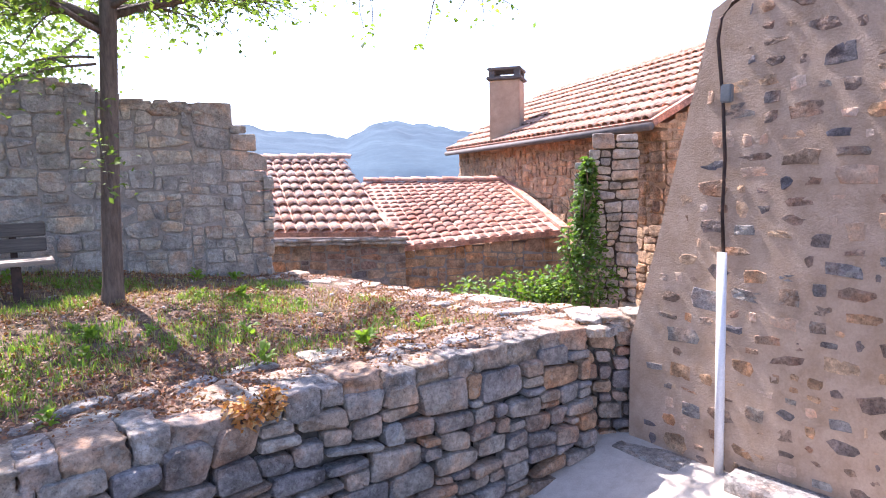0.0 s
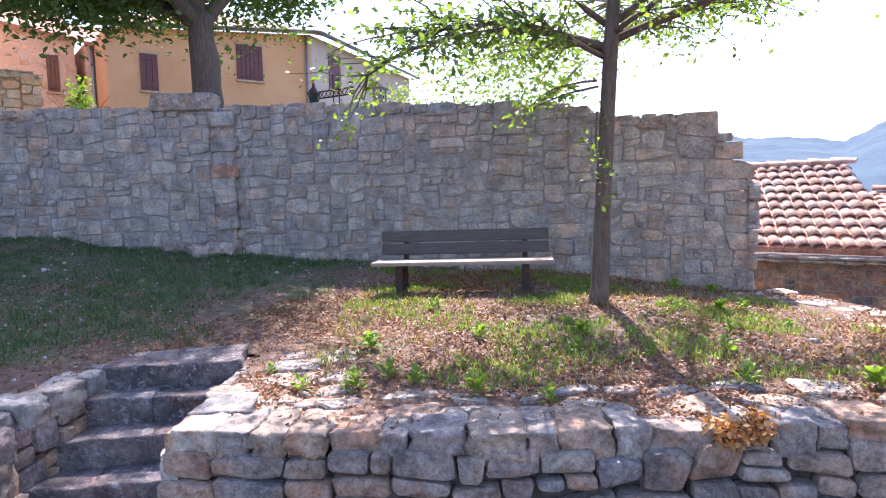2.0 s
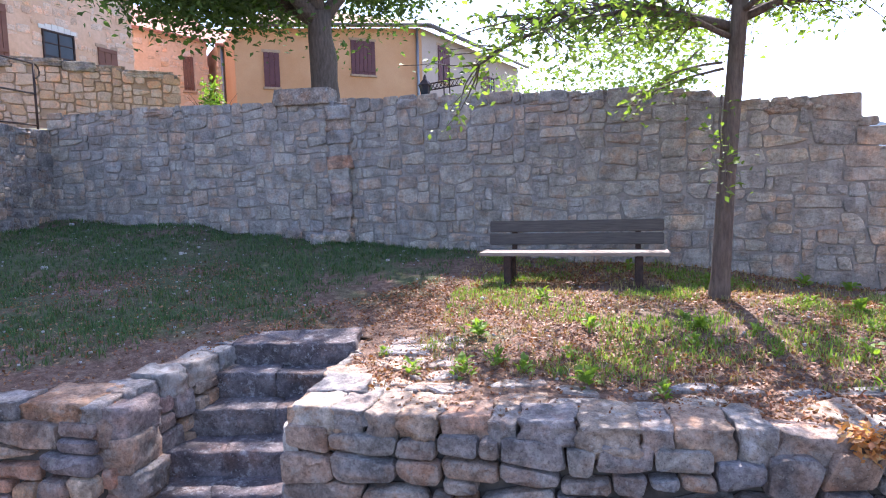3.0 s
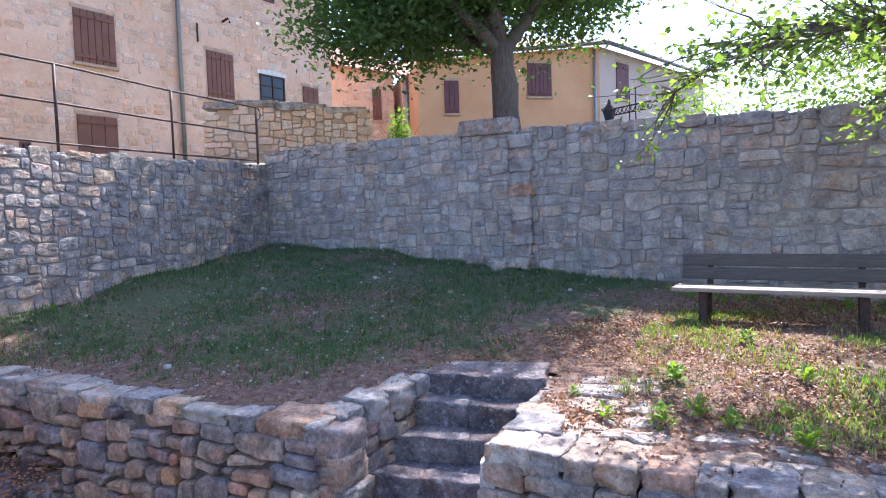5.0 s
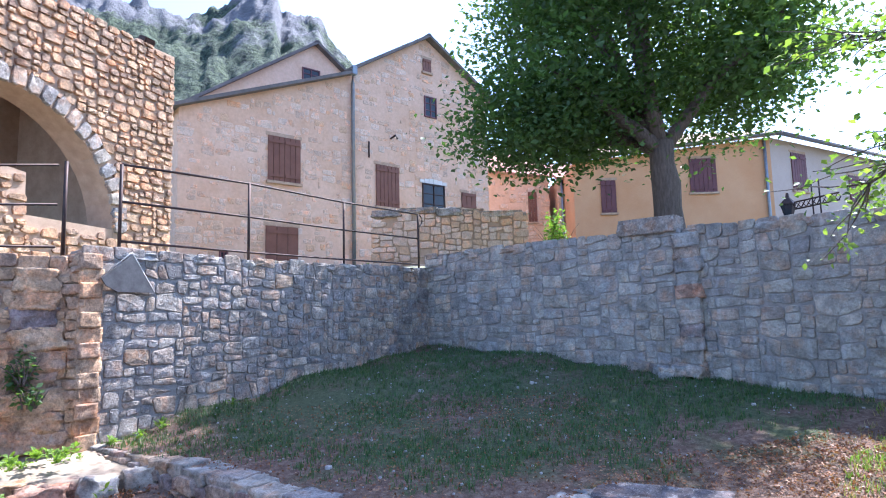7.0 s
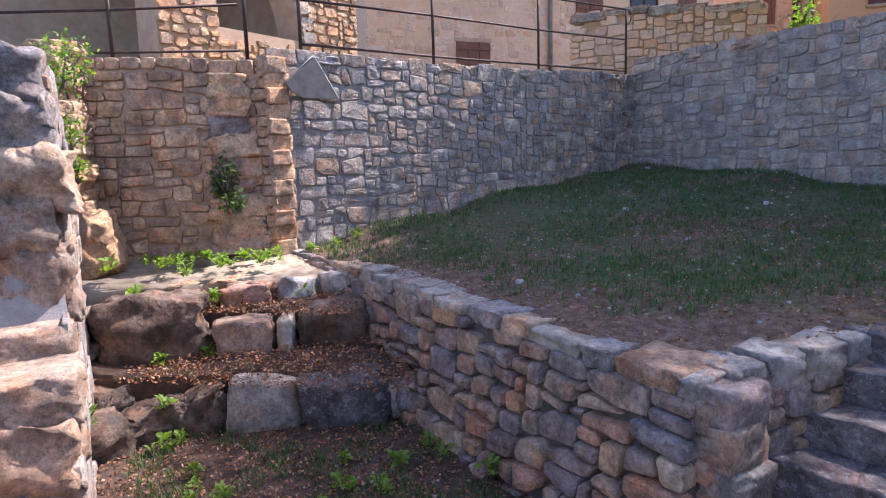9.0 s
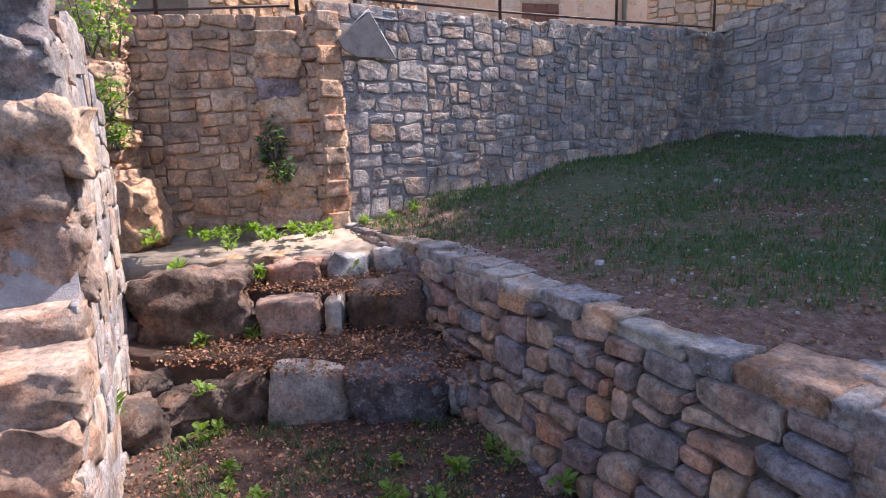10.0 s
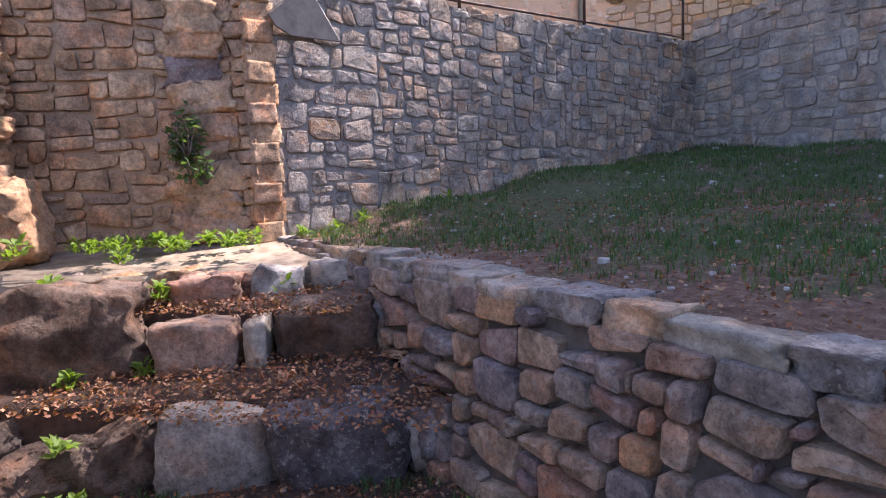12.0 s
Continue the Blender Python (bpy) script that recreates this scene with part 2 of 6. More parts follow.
M["leaf_ivy"] = leaf_mat("ivy_leaf", [(0.06, 0.12, 0.03), (0.09, 0.17, 0.04), (0.05, 0.10, 0.03), (0.13, 0.22, 0.05)], 0.4)
M["grass_dry"] = leaf_mat("dry_grass_blade", [(0.34, 0.26, 0.14), (0.26, 0.18, 0.09), (0.40, 0.31, 0.18), (0.18, 0.20, 0.07)], 0.25)
M["litter"] = leaf_mat("dead_leaf_flake", [(0.20, 0.075, 0.035), (0.30, 0.13, 0.06), (0.12, 0.05, 0.03), (0.36, 0.21, 0.12)], 0.15)
M["fern"] = leaf_mat("dry_orange_fern", [(0.50, 0.22, 0.08), (0.60, 0.32, 0.12), (0.36, 0.14, 0.06), (0.55, 0.36, 0.18)], 0.35)
M["chip"] = plain_mat("pale_stone_chip", (0.34, 0.32, 0.30), (0.46, 0.44, 0.41), 20, 0.9)


def earth_mat():
    """Lawn earth: red-brown soil and leaf litter, thin turf in patches, pebbly grain."""
    m, nt, bs = node_mat("thin_turf_on_earth")
    n1, n2, n3 = noise_node(nt, 1.1, 5, 0.6), noise_node(nt, 14.0, 8, 0.7), noise_node(nt, 70.0, 4, 0.7)
    soil = ramp_node(nt, n2.outputs[0], [(0.3, (0.085, 0.053, 0.04)), (0.5, (0.165, 0.108, 0.08)), (0.72, (0.29, 0.22, 0.17))])
    turf = ramp_node(nt, n2.outputs[0], [(0.3, (0.04, 0.065, 0.032)), (0.7, (0.12, 0.145, 0.07))])
    # the turf thins to bare earth near the low wall and on the dry bank
    geo = nt.nodes.new("ShaderNodeNewGeometry")
    reach = n1.outputs[0]
    for way, at, lo, hi in (((-0.69, 0.72, 0.0), 3.41, 0.3, 1.5), ((-0.857, -0.514, 0.0), 2.7, -0.3, 0.9)):
        dot = nt.nodes.new("ShaderNodeVectorMath")
        dot.operation = "DOT_PRODUCT"
        dot.inputs[1].default_value = way
        nt.links.new(geo.outputs["Position"], dot.inputs[0])
        span = nt.nodes.new("ShaderNodeMapRange")
        span.inputs[1].default_value, span.inputs[2].default_value = lo + at, hi + at
        span.inputs[3].default_value, span.inputs[4].default_value = -0.16, 0.05
        nt.links.new(dot.outputs["Value"], span.inputs[0])
        add = nt.nodes.new("ShaderNodeMath")
        nt.links.new(reach, add.inputs[0])
        nt.links.new(span.outputs[0], add.inputs[1])
        reach = add.outputs[0]
    mask = ramp_node(nt, reach, [(0.46, (0, 0, 0)), (0.62, (0.85, 0.85, 0.85))])
    c = mix_node(nt, mask.outputs[0], soil.outputs[0], turf.outputs[0])
    g = ramp_node(nt, n3.outputs[0], [(0.3, (0.55, 0.55, 0.55)), (0.7, (1.3, 1.3, 1.3))])
    nt.links.new(mix_node(nt, 0.8, c, g.outputs[0], "MULTIPLY"), bs.inputs["Base Color"])
    bs.inputs["Roughness"].default_value = 1.0
    bs.inputs["Specular IOR Level"].default_value = 0.1
    bump_node(nt, bs, mix_node(nt, 0.5, n2.outputs[0], n3.outputs[0]), 0.9, 0.03)
    return m


M["earth"] = earth_mat()
M["soil"] = plain_mat("brown_soil_with_needles", (0.05, 0.033, 0.025), (0.125, 0.08, 0.058), 9, 1.0, 0, 0.9, 0.03, None, 80)
# straw dust of the top tread, its colour lightened to stand for sunlight
M["sunlit_dust"] = plain_mat("sunlit_straw_dust", (0.20, 0.15, 0.105), (0.38, 0.31, 0.23), 8, 1.0, 0, 0.8, 0.02, None, 70)
M["gravel"] = plain_mat("pale_alley_gravel", (0.44, 0.38, 0.32), (0.58, 0.52, 0.45), 6, 1.0, 0, 0.8, 0.02, None, 90)
M["far_land"] = plain_mat("scrub_land", (0.10, 0.12, 0.06), (0.20, 0.19, 0.12), 0.2, 1.0, 0, 0.5, 0.2, None, 2)

# ---- mesh tools ----


def link_mesh(name, verts, faces, mat, parent=None, smooth=False, label=""):
    me = bpy.data.meshes.new(name)
    me.from_pydata([tuple(v) for v in verts], [], faces)
    if smooth:
        me.polygons.foreach_set("use_smooth", [True] * len(me.polygons))
    me.materials.append(mat)
    me.update()
    ob = new(name, me)
    if parent is not None:
        ob.parent = parent
    if label:
        ob["label"] = label
    return ob


def part(name, bm, mat, parent, label="", smooth=False):
    """One bmesh as one mesh object under a thing or a part."""
    bmesh.ops.recalc_face_normals(bm, faces=bm.faces[:])
    me = bpy.data.meshes.new(name)
    bm.to_mesh(me)
    bm.free()
    if smooth:
        me.polygons.foreach_set("use_smooth", [True] * len(me.polygons))
    me.materials.append(mat)
    ob = new(name, me)
    if parent is not None:
        ob.parent = parent
    if label:
        ob["label"] = label
    return ob


def empty(name, m=None):
    ob = new(name)
    if m is not None:
        ob.matrix_world = m
    return ob


def box(bm, x0, x1, y0, y1, z0, z1, bevel=0.0, m=None):
    vs = bmesh.ops.create_cube(bm, size=1.0)["verts"]
    for v in vs:
        v.co = Vector(((x0 + x1) / 2 + v.co.x * (x1 - x0), (y0 + y1) / 2 + v.co.y * (y1 - y0), (z0 + z1) / 2 + v.co.z * (z1 - z0)))
    if bevel:
        es = {e for v in vs for e in v.link_edges}
        r = bmesh.ops.bevel(bm, geom=list(es), offset=bevel, segments=2, affect="EDGES")
        vs = list({v for f in r["faces"] for v in f.verts} | {v for v in vs if v.is_valid})
    if m is not None:
        bmesh.ops.transform(bm, matrix=m, verts=vs)
    return vs


def tube_data(points, radii, sides=8):
    """Vertices and faces of a tapered tube through the points."""
    vs, fs = [], []
    pts = [Vector(p) for p in points]
    for i, p in enumerate(pts):
        d = (pts[min(i + 1, len(pts) - 1)] - pts[max(i - 1, 0)]).normalized()
        a = d.orthogonal().normalized() if abs(d.z) < 0.99 else Vector((1, 0, 0))
        b = d.cross(a)
        for k in range(sides):
            t = 2 * math.pi * k / sides
            vs.append(p + (a * math.cos(t) + b * math.sin(t)) * radii[i])
    for i in range(len(pts) - 1):
        for k in range(sides):
            k2 = (k + 1) % sides
            fs.append((i * sides + k, i * sides + k2, (i + 1) * sides + k2, (i + 1) * sides + k))
    fs.append(tuple(range(sides))[::-1])
    fs.append(tuple((len(pts) - 1) * sides + k for k in range(sides)))
    return vs, fs


class Mass:
    """Gathers many pieces into one mesh."""

    def __init__(self):
        self.v, self.f = [], []

    def add(self, vs, fs):
        n = len(self.v)
        self.v.extend(vs)
        self.f.extend(tuple(i + n for i in q) for q in fs)

    def link(self, name, mat, parent=None, smooth=False):
        if not self.f:
            return None
        ob = link_mesh(name, self.v, self.f, mat, parent, smooth)
        ob["kind"] = "stuff"
        return ob


class Line:
    """A run of wall seen in plan: places, directions and the outward normal by the metres along it."""

    def __init__(self, pts, flip=False):
        self.p = [Vector((x, y)) for x, y in pts]
        self.l = [(b - a).length for a, b in zip(self.p, self.p[1:])]
        self.length = sum(self.l)
        self.sign = -1 if flip else 1

    def at(self, s):
        s = min(max(s, 0.0), self.length - 1e-6)
        for a, b, n in zip(self.p, self.p[1:], self.l):
            if s <= n:
                d = (b - a) / n
                return a + d * s, d, Vector((d.y, -d.x)) * self.sign
            s -= n
        d = (self.p[-1] - self.p[-2]).normalized()
        return self.p[-1], d, Vector((d.y, -d.x)) * self.sign


def lerp_table(rows):
    def f(s):
        if s <= rows[0][0]:
            return rows[0][1]
        for (a, u), (b, v) in zip(rows, rows[1:]):
            if s <= b:
                return u + (v - u) * (s - a) / (b - a)
        return rows[-1][1]
    return f


def stone_proto(rng, n=9, rough=0.07):
    """A rough block of unit size: back at y 0, face at y 1, rounded irregular outline."""
    ring = []
    for x, z in ((1, -0.1), (1, 1), (0.1, 1), (-1, 1), (-1, 0.1), (-1, -1), (-0.1, -1), (1, -1)):
        corner = abs(x * z) == 1
        cut = rng.uniform(0.0, rough * 2.2) if corner else rng.uniform(-0.04, rough)
        px, pz = 0.5 * x * (1 - cut), 0.5 * z * (1 - (rng.uniform(0.0, rough * 2.2) if corner else cut))
        if not corner:
            px += rng.uniform(-0.12, 0.12) if abs(x) < 0.5 else 0.0
            pz += rng.uniform(-0.12, 0.12) if abs(z) < 0.5 else 0.0
        ring.append((px, pz))
    n = len(ring)
    vs, fs = [], []
    cx, cz = rng.uniform(-0.08, 0.08), rng.uniform(-0.08, 0.08)
    for y, k, j in ((0.0, 1.0, 0.0), (0.7, 1.0, 0.08), (0.94, 0.91, 0.12)):
        for x, z in ring:
            vs.append((x * k + cx * (1 - k), y + rng.uniform(-j, j), z * k + cz * (1 - k)))
    vs.append((cx, 0.98 + rng.uniform(-0.1, 0.12), cz))
    for i in range(2):
        for k in range(n):
            k2 = (k + 1) % n
            fs.append((i * n + k2, i * n + k, (i + 1) * n + k, (i + 1) * n + k2))
    for k in range(n):
        fs.append((2 * n + (k + 1) % n, 2 * n + k, 3 * n))
    return vs, fs


def proto_meshes(name, mat, count=18, seed=1, rough=0.07):
    rng = random.Random(seed)
    out = []
    for _ in range(count):
        vs, fs = stone_proto(rng, rng.choice((8, 9, 10)), rough)
        me = bpy.data.meshes.new(name)
        me.from_pydata(vs, [], fs)
        me.materials.append(mat)
        out.append((me, [Vector(v) for v in vs], fs))
    return out


def rubble_layout(rng, length, zb, zt, w, h, quant=0.03, ds=0.03, slack=0.045):
    """Packs stones of uneven size over a wall face: (s, z, width, height)."""
    n = max(2, int(length / ds))
    sky_line = [round(zb(i * ds) / quant) * quant for i in range(n)]
    top = max(zt(i * ds) for i in range(n))
    out = []
    for _ in range(20000):
        z = min(sky_line)
        if z >= top - 0.02:
            break
        i = sky_line.index(z)
        j = i
        while i > 0 and abs(sky_line[i - 1] - z) < slack and j - i < 40 and rng.random() < 0.9:
            i -= 1
        while j < n and abs(sky_line[j] - z) < slack:
            j += 1
        want = max(3, int(rng.uniform(*w) / ds))
        run = j - i
        k = min(run, want)
        if run - k < 3:
            k = run
        z = max(sky_line[i:i + k])
        left = sky_line[i - 1] if i > 0 else 9e9
        right = sky_line[i + k] if i + k < n else 9e9
        hh = rng.uniform(*h) * (0.75 + 0.5 * min(1.0, k * ds / w[1]))
        if k * ds < w[0] * 0.7:
            near = min(a - z for a in (left, right) if a > z + 1e-4) if (left > z + 1e-4 or right > z + 1e-4) else hh
            if near < h[1] * 1.6:
                hh = near
        zz = round((z + max(hh, quant)) / quant) * quant
        if zz <= z + 1e-4:
            zz = z + quant
        for q in range(i, i + k):
            sky_line[q] = zz
        sm = (i + k / 2) * ds
        limit = zt(sm)
        if z < limit - 0.03:
            hi = min(zz, limit + 0.03)
            if hi - z > 0.025:
                out.append((sm, (z + hi) / 2, k * ds, hi - z))
    return out


def clip_cell(poly, p, n, off):
    """The part of a polygon on the near side of a line, held back from it by off."""
    out = []
    for a, b in zip(poly, poly[1:] + poly[:1]):
        da, db = (a - p).dot(n) + off, (b - p).dot(n) + off
        if da <= 0:
            out.append(a)
        if (da < 0) != (db < 0) and abs(da - db) > 1e-9:
            out.append(a + (b - a) * (da / (da - db)))
    return out


def stone_cells(boxes, rng, gap, tilt, chip=0.28):
    """Turns a packing of boxes into interlocking uneven stones: outlines about each box's centre."""
    cell, grid = 0.35, collections.defaultdict(list)
    for i, (s, z, w, h) in enumerate(boxes):
        for a in range(int((s - w / 2 - 0.04) / cell), int((s + w / 2 + 0.04) / cell) + 1):
            for b in range(int((z - h / 2 + 3.96) / cell), int((z + h / 2 + 4.04) / cell) + 1):
                grid[(a, b)].append(i)
    cuts = [[] for _ in boxes]
    done = set()
    for ids in grid.values():
        for k, i in enumerate(ids):
            for j in ids[k + 1:]:
                if (i, j) in done:
                    continue
                done.add((i, j))
                (s0, z0, w0, h0), (s1, z1, w1, h1) = boxes[i], boxes[j]
                l, r = max(s0 - w0 / 2, s1 - w1 / 2), min(s0 + w0 / 2, s1 + w1 / 2)
                lo, hi = max(z0 - h0 / 2, z1 - h1 / 2), min(z0 + h0 / 2, z1 + h1 / 2)
                if r - l < -0.07 or hi - lo < -0.07:
                    continue
                p = Vector(((l + r) / 2, (lo + hi) / 2))
                t = rng.gauss(0, tilt)
                if r - l > 0.02 and r - l >= hi - lo:
                    n = Vector((math.sin(t), math.cos(t))) * (1 if z1 > z0 else -1)
                elif hi - lo > 0.02:
                    t *= 1.6
                    n = Vector((math.cos(t), math.sin(t))) * (1 if s1 > s0 else -1)
                else:
                    continue
                cuts[i].append((p, n))
                cuts[j].append((p, -n))
    out = []
    for (s, z, w, h), lines in zip(boxes, cuts):
        e, c = min(0.05, 0.3 * min(w, h)), Vector((s, z))
        poly = [c + Vector((a * (w / 2 + e), b * (h / 2 + e))) for a, b in ((1, -1), (1, 1), (-1, 1), (-1, -1))]
        for p, n in lines:
            poly = clip_cell(poly, p, n, gap / 2)
            if len(poly) < 3:
                break
        for a, b in ((1, 1), (-1, 1), (-1, -1), (1, -1)):
            if len(poly) > 2 and rng.random() < chip:
                n = Vector((a * h, b * w)).normalized()
                far = max((q - c).dot(n) for q in poly)
                poly = clip_cell(poly, c + n * far, n, rng.uniform(0.03, 0.2) * min(w, h))
        out.append([q - c for q in poly] if len(poly) > 2 else None)
    return out


def cell_stone(poly, dp, rng, swell=0.1):
    """A faced stone from its outline: back at y 0, a worn edge and a swelling uneven face."""
    pts = []
    for a, b in zip(poly, poly[1:] + poly[:1]):
        d = (b - a).length
        if d < 0.018:
            pts.append((a + b) / 2)
        else:
            k = min(0.25, 0.02 / d)
            pts += [a.lerp(b, k), b.lerp(a, k)]
    while len(pts) > 14:
        i = min(range(len(pts)), key=lambda q: (pts[q] - pts[(q + 1) % len(pts)]).length)
        j = (i + 1) % len(pts)
        pts[i] = (pts[i] + pts[j]) / 2
        del pts[j]
    n = len(pts)
    c = sum(pts, Vector((0, 0))) / n
    size = math.sqrt(max(1e-4, sum((q - c).length_squared for q in pts) / n))
    vs, fs = [], []
    tip = Vector((rng.uniform(-0.35, 0.35), rng.uniform(-0.35, 0.35)))
    for y, k, j in ((0.0, 1.0, 0.0), (0.8, 1.0, 0.05), (0.95, 0.94, 0.05), (1.0, 0.72, 0.08)):
        for q in pts:
            d = (q - c) * (k * (1 + rng.uniform(-0.035, 0.035)))
            lean = d.dot(tip) / max(size, 0.02) * 0.22 if y > 0.5 else 0.0
            vs.append((c.x + d.x, dp * (y + rng.uniform(-j, j) + lean), c.y + d.y))
    vs.append((c.x, dp * (1.0 + swell + rng.uniform(-0.1, 0.12)), c.y))
    for i in range(3):
        for k in range(n):
            k2 = (k + 1) % n
            fs.append((i * n + k2, i * n + k, (i + 1) * n + k, (i + 1) * n + k2))
    for k in range(n):
        fs.append((3 * n + (k + 1) % n, 3 * n + k, 4 * n))
    return vs, fs


def lay_rubble(parent, line, zb, zt, w, h, protos, mat_mass, seed, depth=(0.05, 0.08), sink=0.02, gap=0.014, keep=1.0, zone=None, lean=0.0, name="stone", zref=0.0, tilt=0.08, swell=0.06, smooth=True):
    """Stones on a wall's face: those in the zone are pieces of their own, the rest one mass."""
    rng = random.Random(seed)
    mass, count = Mass(), 0
    mat = protos[0][0].materials[0]
    boxes = rubble_layout(rng, line.length, zb, zt, w, h)
    for (s, z, ww, hh), poly in zip(boxes, stone_cells(boxes, rng, gap, tilt)):
        if poly is None or rng.random() > keep:
            continue
        p, d, nrm = line.at(s)
        vs, fs = cell_stone(poly, rng.uniform(*depth), rng, swell)
        o = Vector((p.x, p.y, z)) - Vector((nrm.x, nrm.y, 0)) * (sink + lean * (z - zref))
        rot = Matrix(((d.x, nrm.x, 0), (d.y, nrm.y, 0), (0, 0, 1))).to_4x4()
        m = Matrix.Translation(o) @ rot @ Matrix.Rotation(rng.uniform(-0.03, 0.03), 4, "Z")
        if zone and zone[0] <= s <= zone[1] and count < 300:
            ob = link_mesh(name, vs, fs, mat, parent, smooth)
            if smooth:
                ob.data.set_sharp_from_angle(angle=radians(32))
            ob.matrix_basis = m
            count += 1
        else:
            mass.add([m @ Vector(v) for v in vs], fs)
    rest = mass.link("stone_mass", mat_mass, parent, smooth)
    if rest and smooth:
        rest.data.set_sharp_from_angle(angle=radians(32))


def wall_core(name, line, zb, zt, thick, mat, label, category="wall", inset=0.0, step=0.25, lean=0.0, zref=0.0):
    """The body of a wall behind its facing stones: closed, with thickness and an uneven top."""
    n = max(2, int(line.length / step) + 1)
    rng = random.Random(name)
    vs, fs = [], []
    for i in range(n):
        s = line.length * i / (n - 1)
        p, d, nrm = line.at(s)
        if 0 < i < n - 1:
            a, b = line.at(s - 0.05)[2], line.at(s + 0.05)[2]
            nrm = ((a + b) / 2).normalized()
        f = p - nrm * inset
        b = f - nrm * thick
        top = zt(s) - 0.02 + rng.uniform(-0.015, 0.015)
        lo = zb(s) - 0.3
        a0, a1 = f - nrm * lean * (lo - zref), f - nrm * lean * (top - zref)
        vs += [(a0.x, a0.y, lo), (a1.x, a1.y, top), (b.x, b.y, top), (b.x, b.y, lo)]
    for i in range(n - 1):
        for k in range(4):
            k2 = (k + 1) % 4
            fs.append((i * 4 + k, i * 4 + k2, (i + 1) * 4 + k2, (i + 1) * 4 + k))
    fs += [(0, 1, 2, 3), tuple((n - 1) * 4 + k for k in (3, 2, 1, 0))]
    bm = bmesh.new()
    bv = [bm.verts.new(v) for v in vs]
    for f in fs:
        bm.faces.new([bv[i] for i in f])
    return tagged(part(name, bm, mat, None), label, category, "", "structure")


def rough_block(rng, size, div=3, amp=0.12, flat_top=False, soft=0.15):
    """A worn block: a subdivided box pushed about by noise and rounded."""
    bm = bmesh.new()
    bmesh.ops.create_cube(bm, size=1.0)
    bmesh.ops.subdivide_edges(bm, edges=bm.edges[:], cuts=div, use_grid_fill=True)
    off = Vector((rng.uniform(0, 50), rng.uniform(0, 50), rng.uniform(0, 50)))
    for v in bm.verts:
        c = v.co.copy()
        r = max(abs(c.x), abs(c.y), abs(c.z))
        q = c.normalized() * 0.62
        k = soft if not flat_top or c.z < 0.45 else soft * 0.4
        c = c.lerp(q, k)
        c += noise.noise_vector(c * 2.2 + off) * amp
        c += noise.noise_vector(c * 5.0 + off) * amp * 0.45
        c += noise.noise_vector(c * 11.0 + off) * amp * 0.3
        c += noise.noise_vector(c * 23.0 + off) * amp * 0.2
        v.co = Vector((c.x * size[0], c.y * size[1], c.z * size[2]))
    return bm

# ---- ground and terrace ----


def pit_height(x, y):
    """Trodden ground: a low rise where the walk begins, a hollow below the walls."""
    t = max(0.0, min(1.0, (x * 0.7071 - y * 0.7071) / 4.0))
    d = math.hypot(x - 2.83 * t, y + 2.83 * t)
    s = max(0.0, min(1.0, (2.6 - d) / 1.9))
    s = s * s * (3 - 2 * s)
    far = max(0.0, min(1.0, (y - 8.5) / 6.0))
    dip = 0.42 * math.exp(-((x - 0.2) ** 2 + (y - 3.9) ** 2) / 1.28)
    return -0.78 + 0.76 * s - 1.8 * far - dip + 0.02 * noise.noise((x * 1.7, y * 1.7, 0))


def axis(fine0, fine1, step, reach):
    out = [fine0 + step * i for i in range(int((fine1 - fine0) / step) + 1)]
    a, b, g = fine0, fine1, step
    while a > -reach:
        g *= 1.35
        a -= g
        b += g
        out += [a, b]
    return sorted(out)


xs, ys = axis(-7.5, 4.0, 0.15, 2500), axis(-5.0, 9.0, 0.15, 2500)
gv = [(x, y, pit_height(x, y) if abs(x) < 60 and abs(y) < 60 else -2.6) for y in ys for x in xs]
gf = [(j * len(xs) + i, j * len(xs) + i + 1, (j + 1) * len(xs) + i + 1, (j + 1) * len(xs) + i) for j in range(len(ys) - 1) for i in range(len(xs) - 1)]
tagged(link_mesh("ground", gv, gf, M["soil"], None, True), "brown trodden earth with dry needles and small weeds", "ground", "", "structure")
alley = [(0.45 + 0.25 * i, 2.6 + 0.25 * j) for j in range(12) for i in range(10)]
link = link_mesh("pavement", [(x, y, pit_height(x, y) + 0.012) for x, y in alley], [(j * 10 + i, j * 10 + i + 1, (j + 1) * 10 + i + 1, (j + 1) * 10 + i) for j in range(11) for i in range(9)], M["gravel"], None, True)
tagged(link, "pale sunlit gravel of the narrow alley", "alley", "", "structure")

FRONT = Line([(-3.56, 1.48), (-1.95, 2.72), (-0.9, 3.68), (1.18, 5.14)])
LEFT = Line([(-8.2, -3.15), (-7.2, -2.0), (-5.9, -0.84), (-5.45, -0.46), (-4.32, 0.59)])
STAIR_L = Line([(-4.32, 0.59), (-5.23, 1.95)])
STAIR_R = Line([(-3.56, 1.48), (-4.69, 2.71)], True)
SHORT = Line([(1.14, 5.34), (1.85, 5.32)])
SIDE = Line([(-8.05, -3.18), (-13.9, 2.09)])
BACK = Line([(-13.3, 1.55), (-9.11, 5.14), (-2.3, 8.1)])
ALCOVE = Line([(-7.0, -5.9), (-7.2, -5.45), (-8.05, -3.22)])

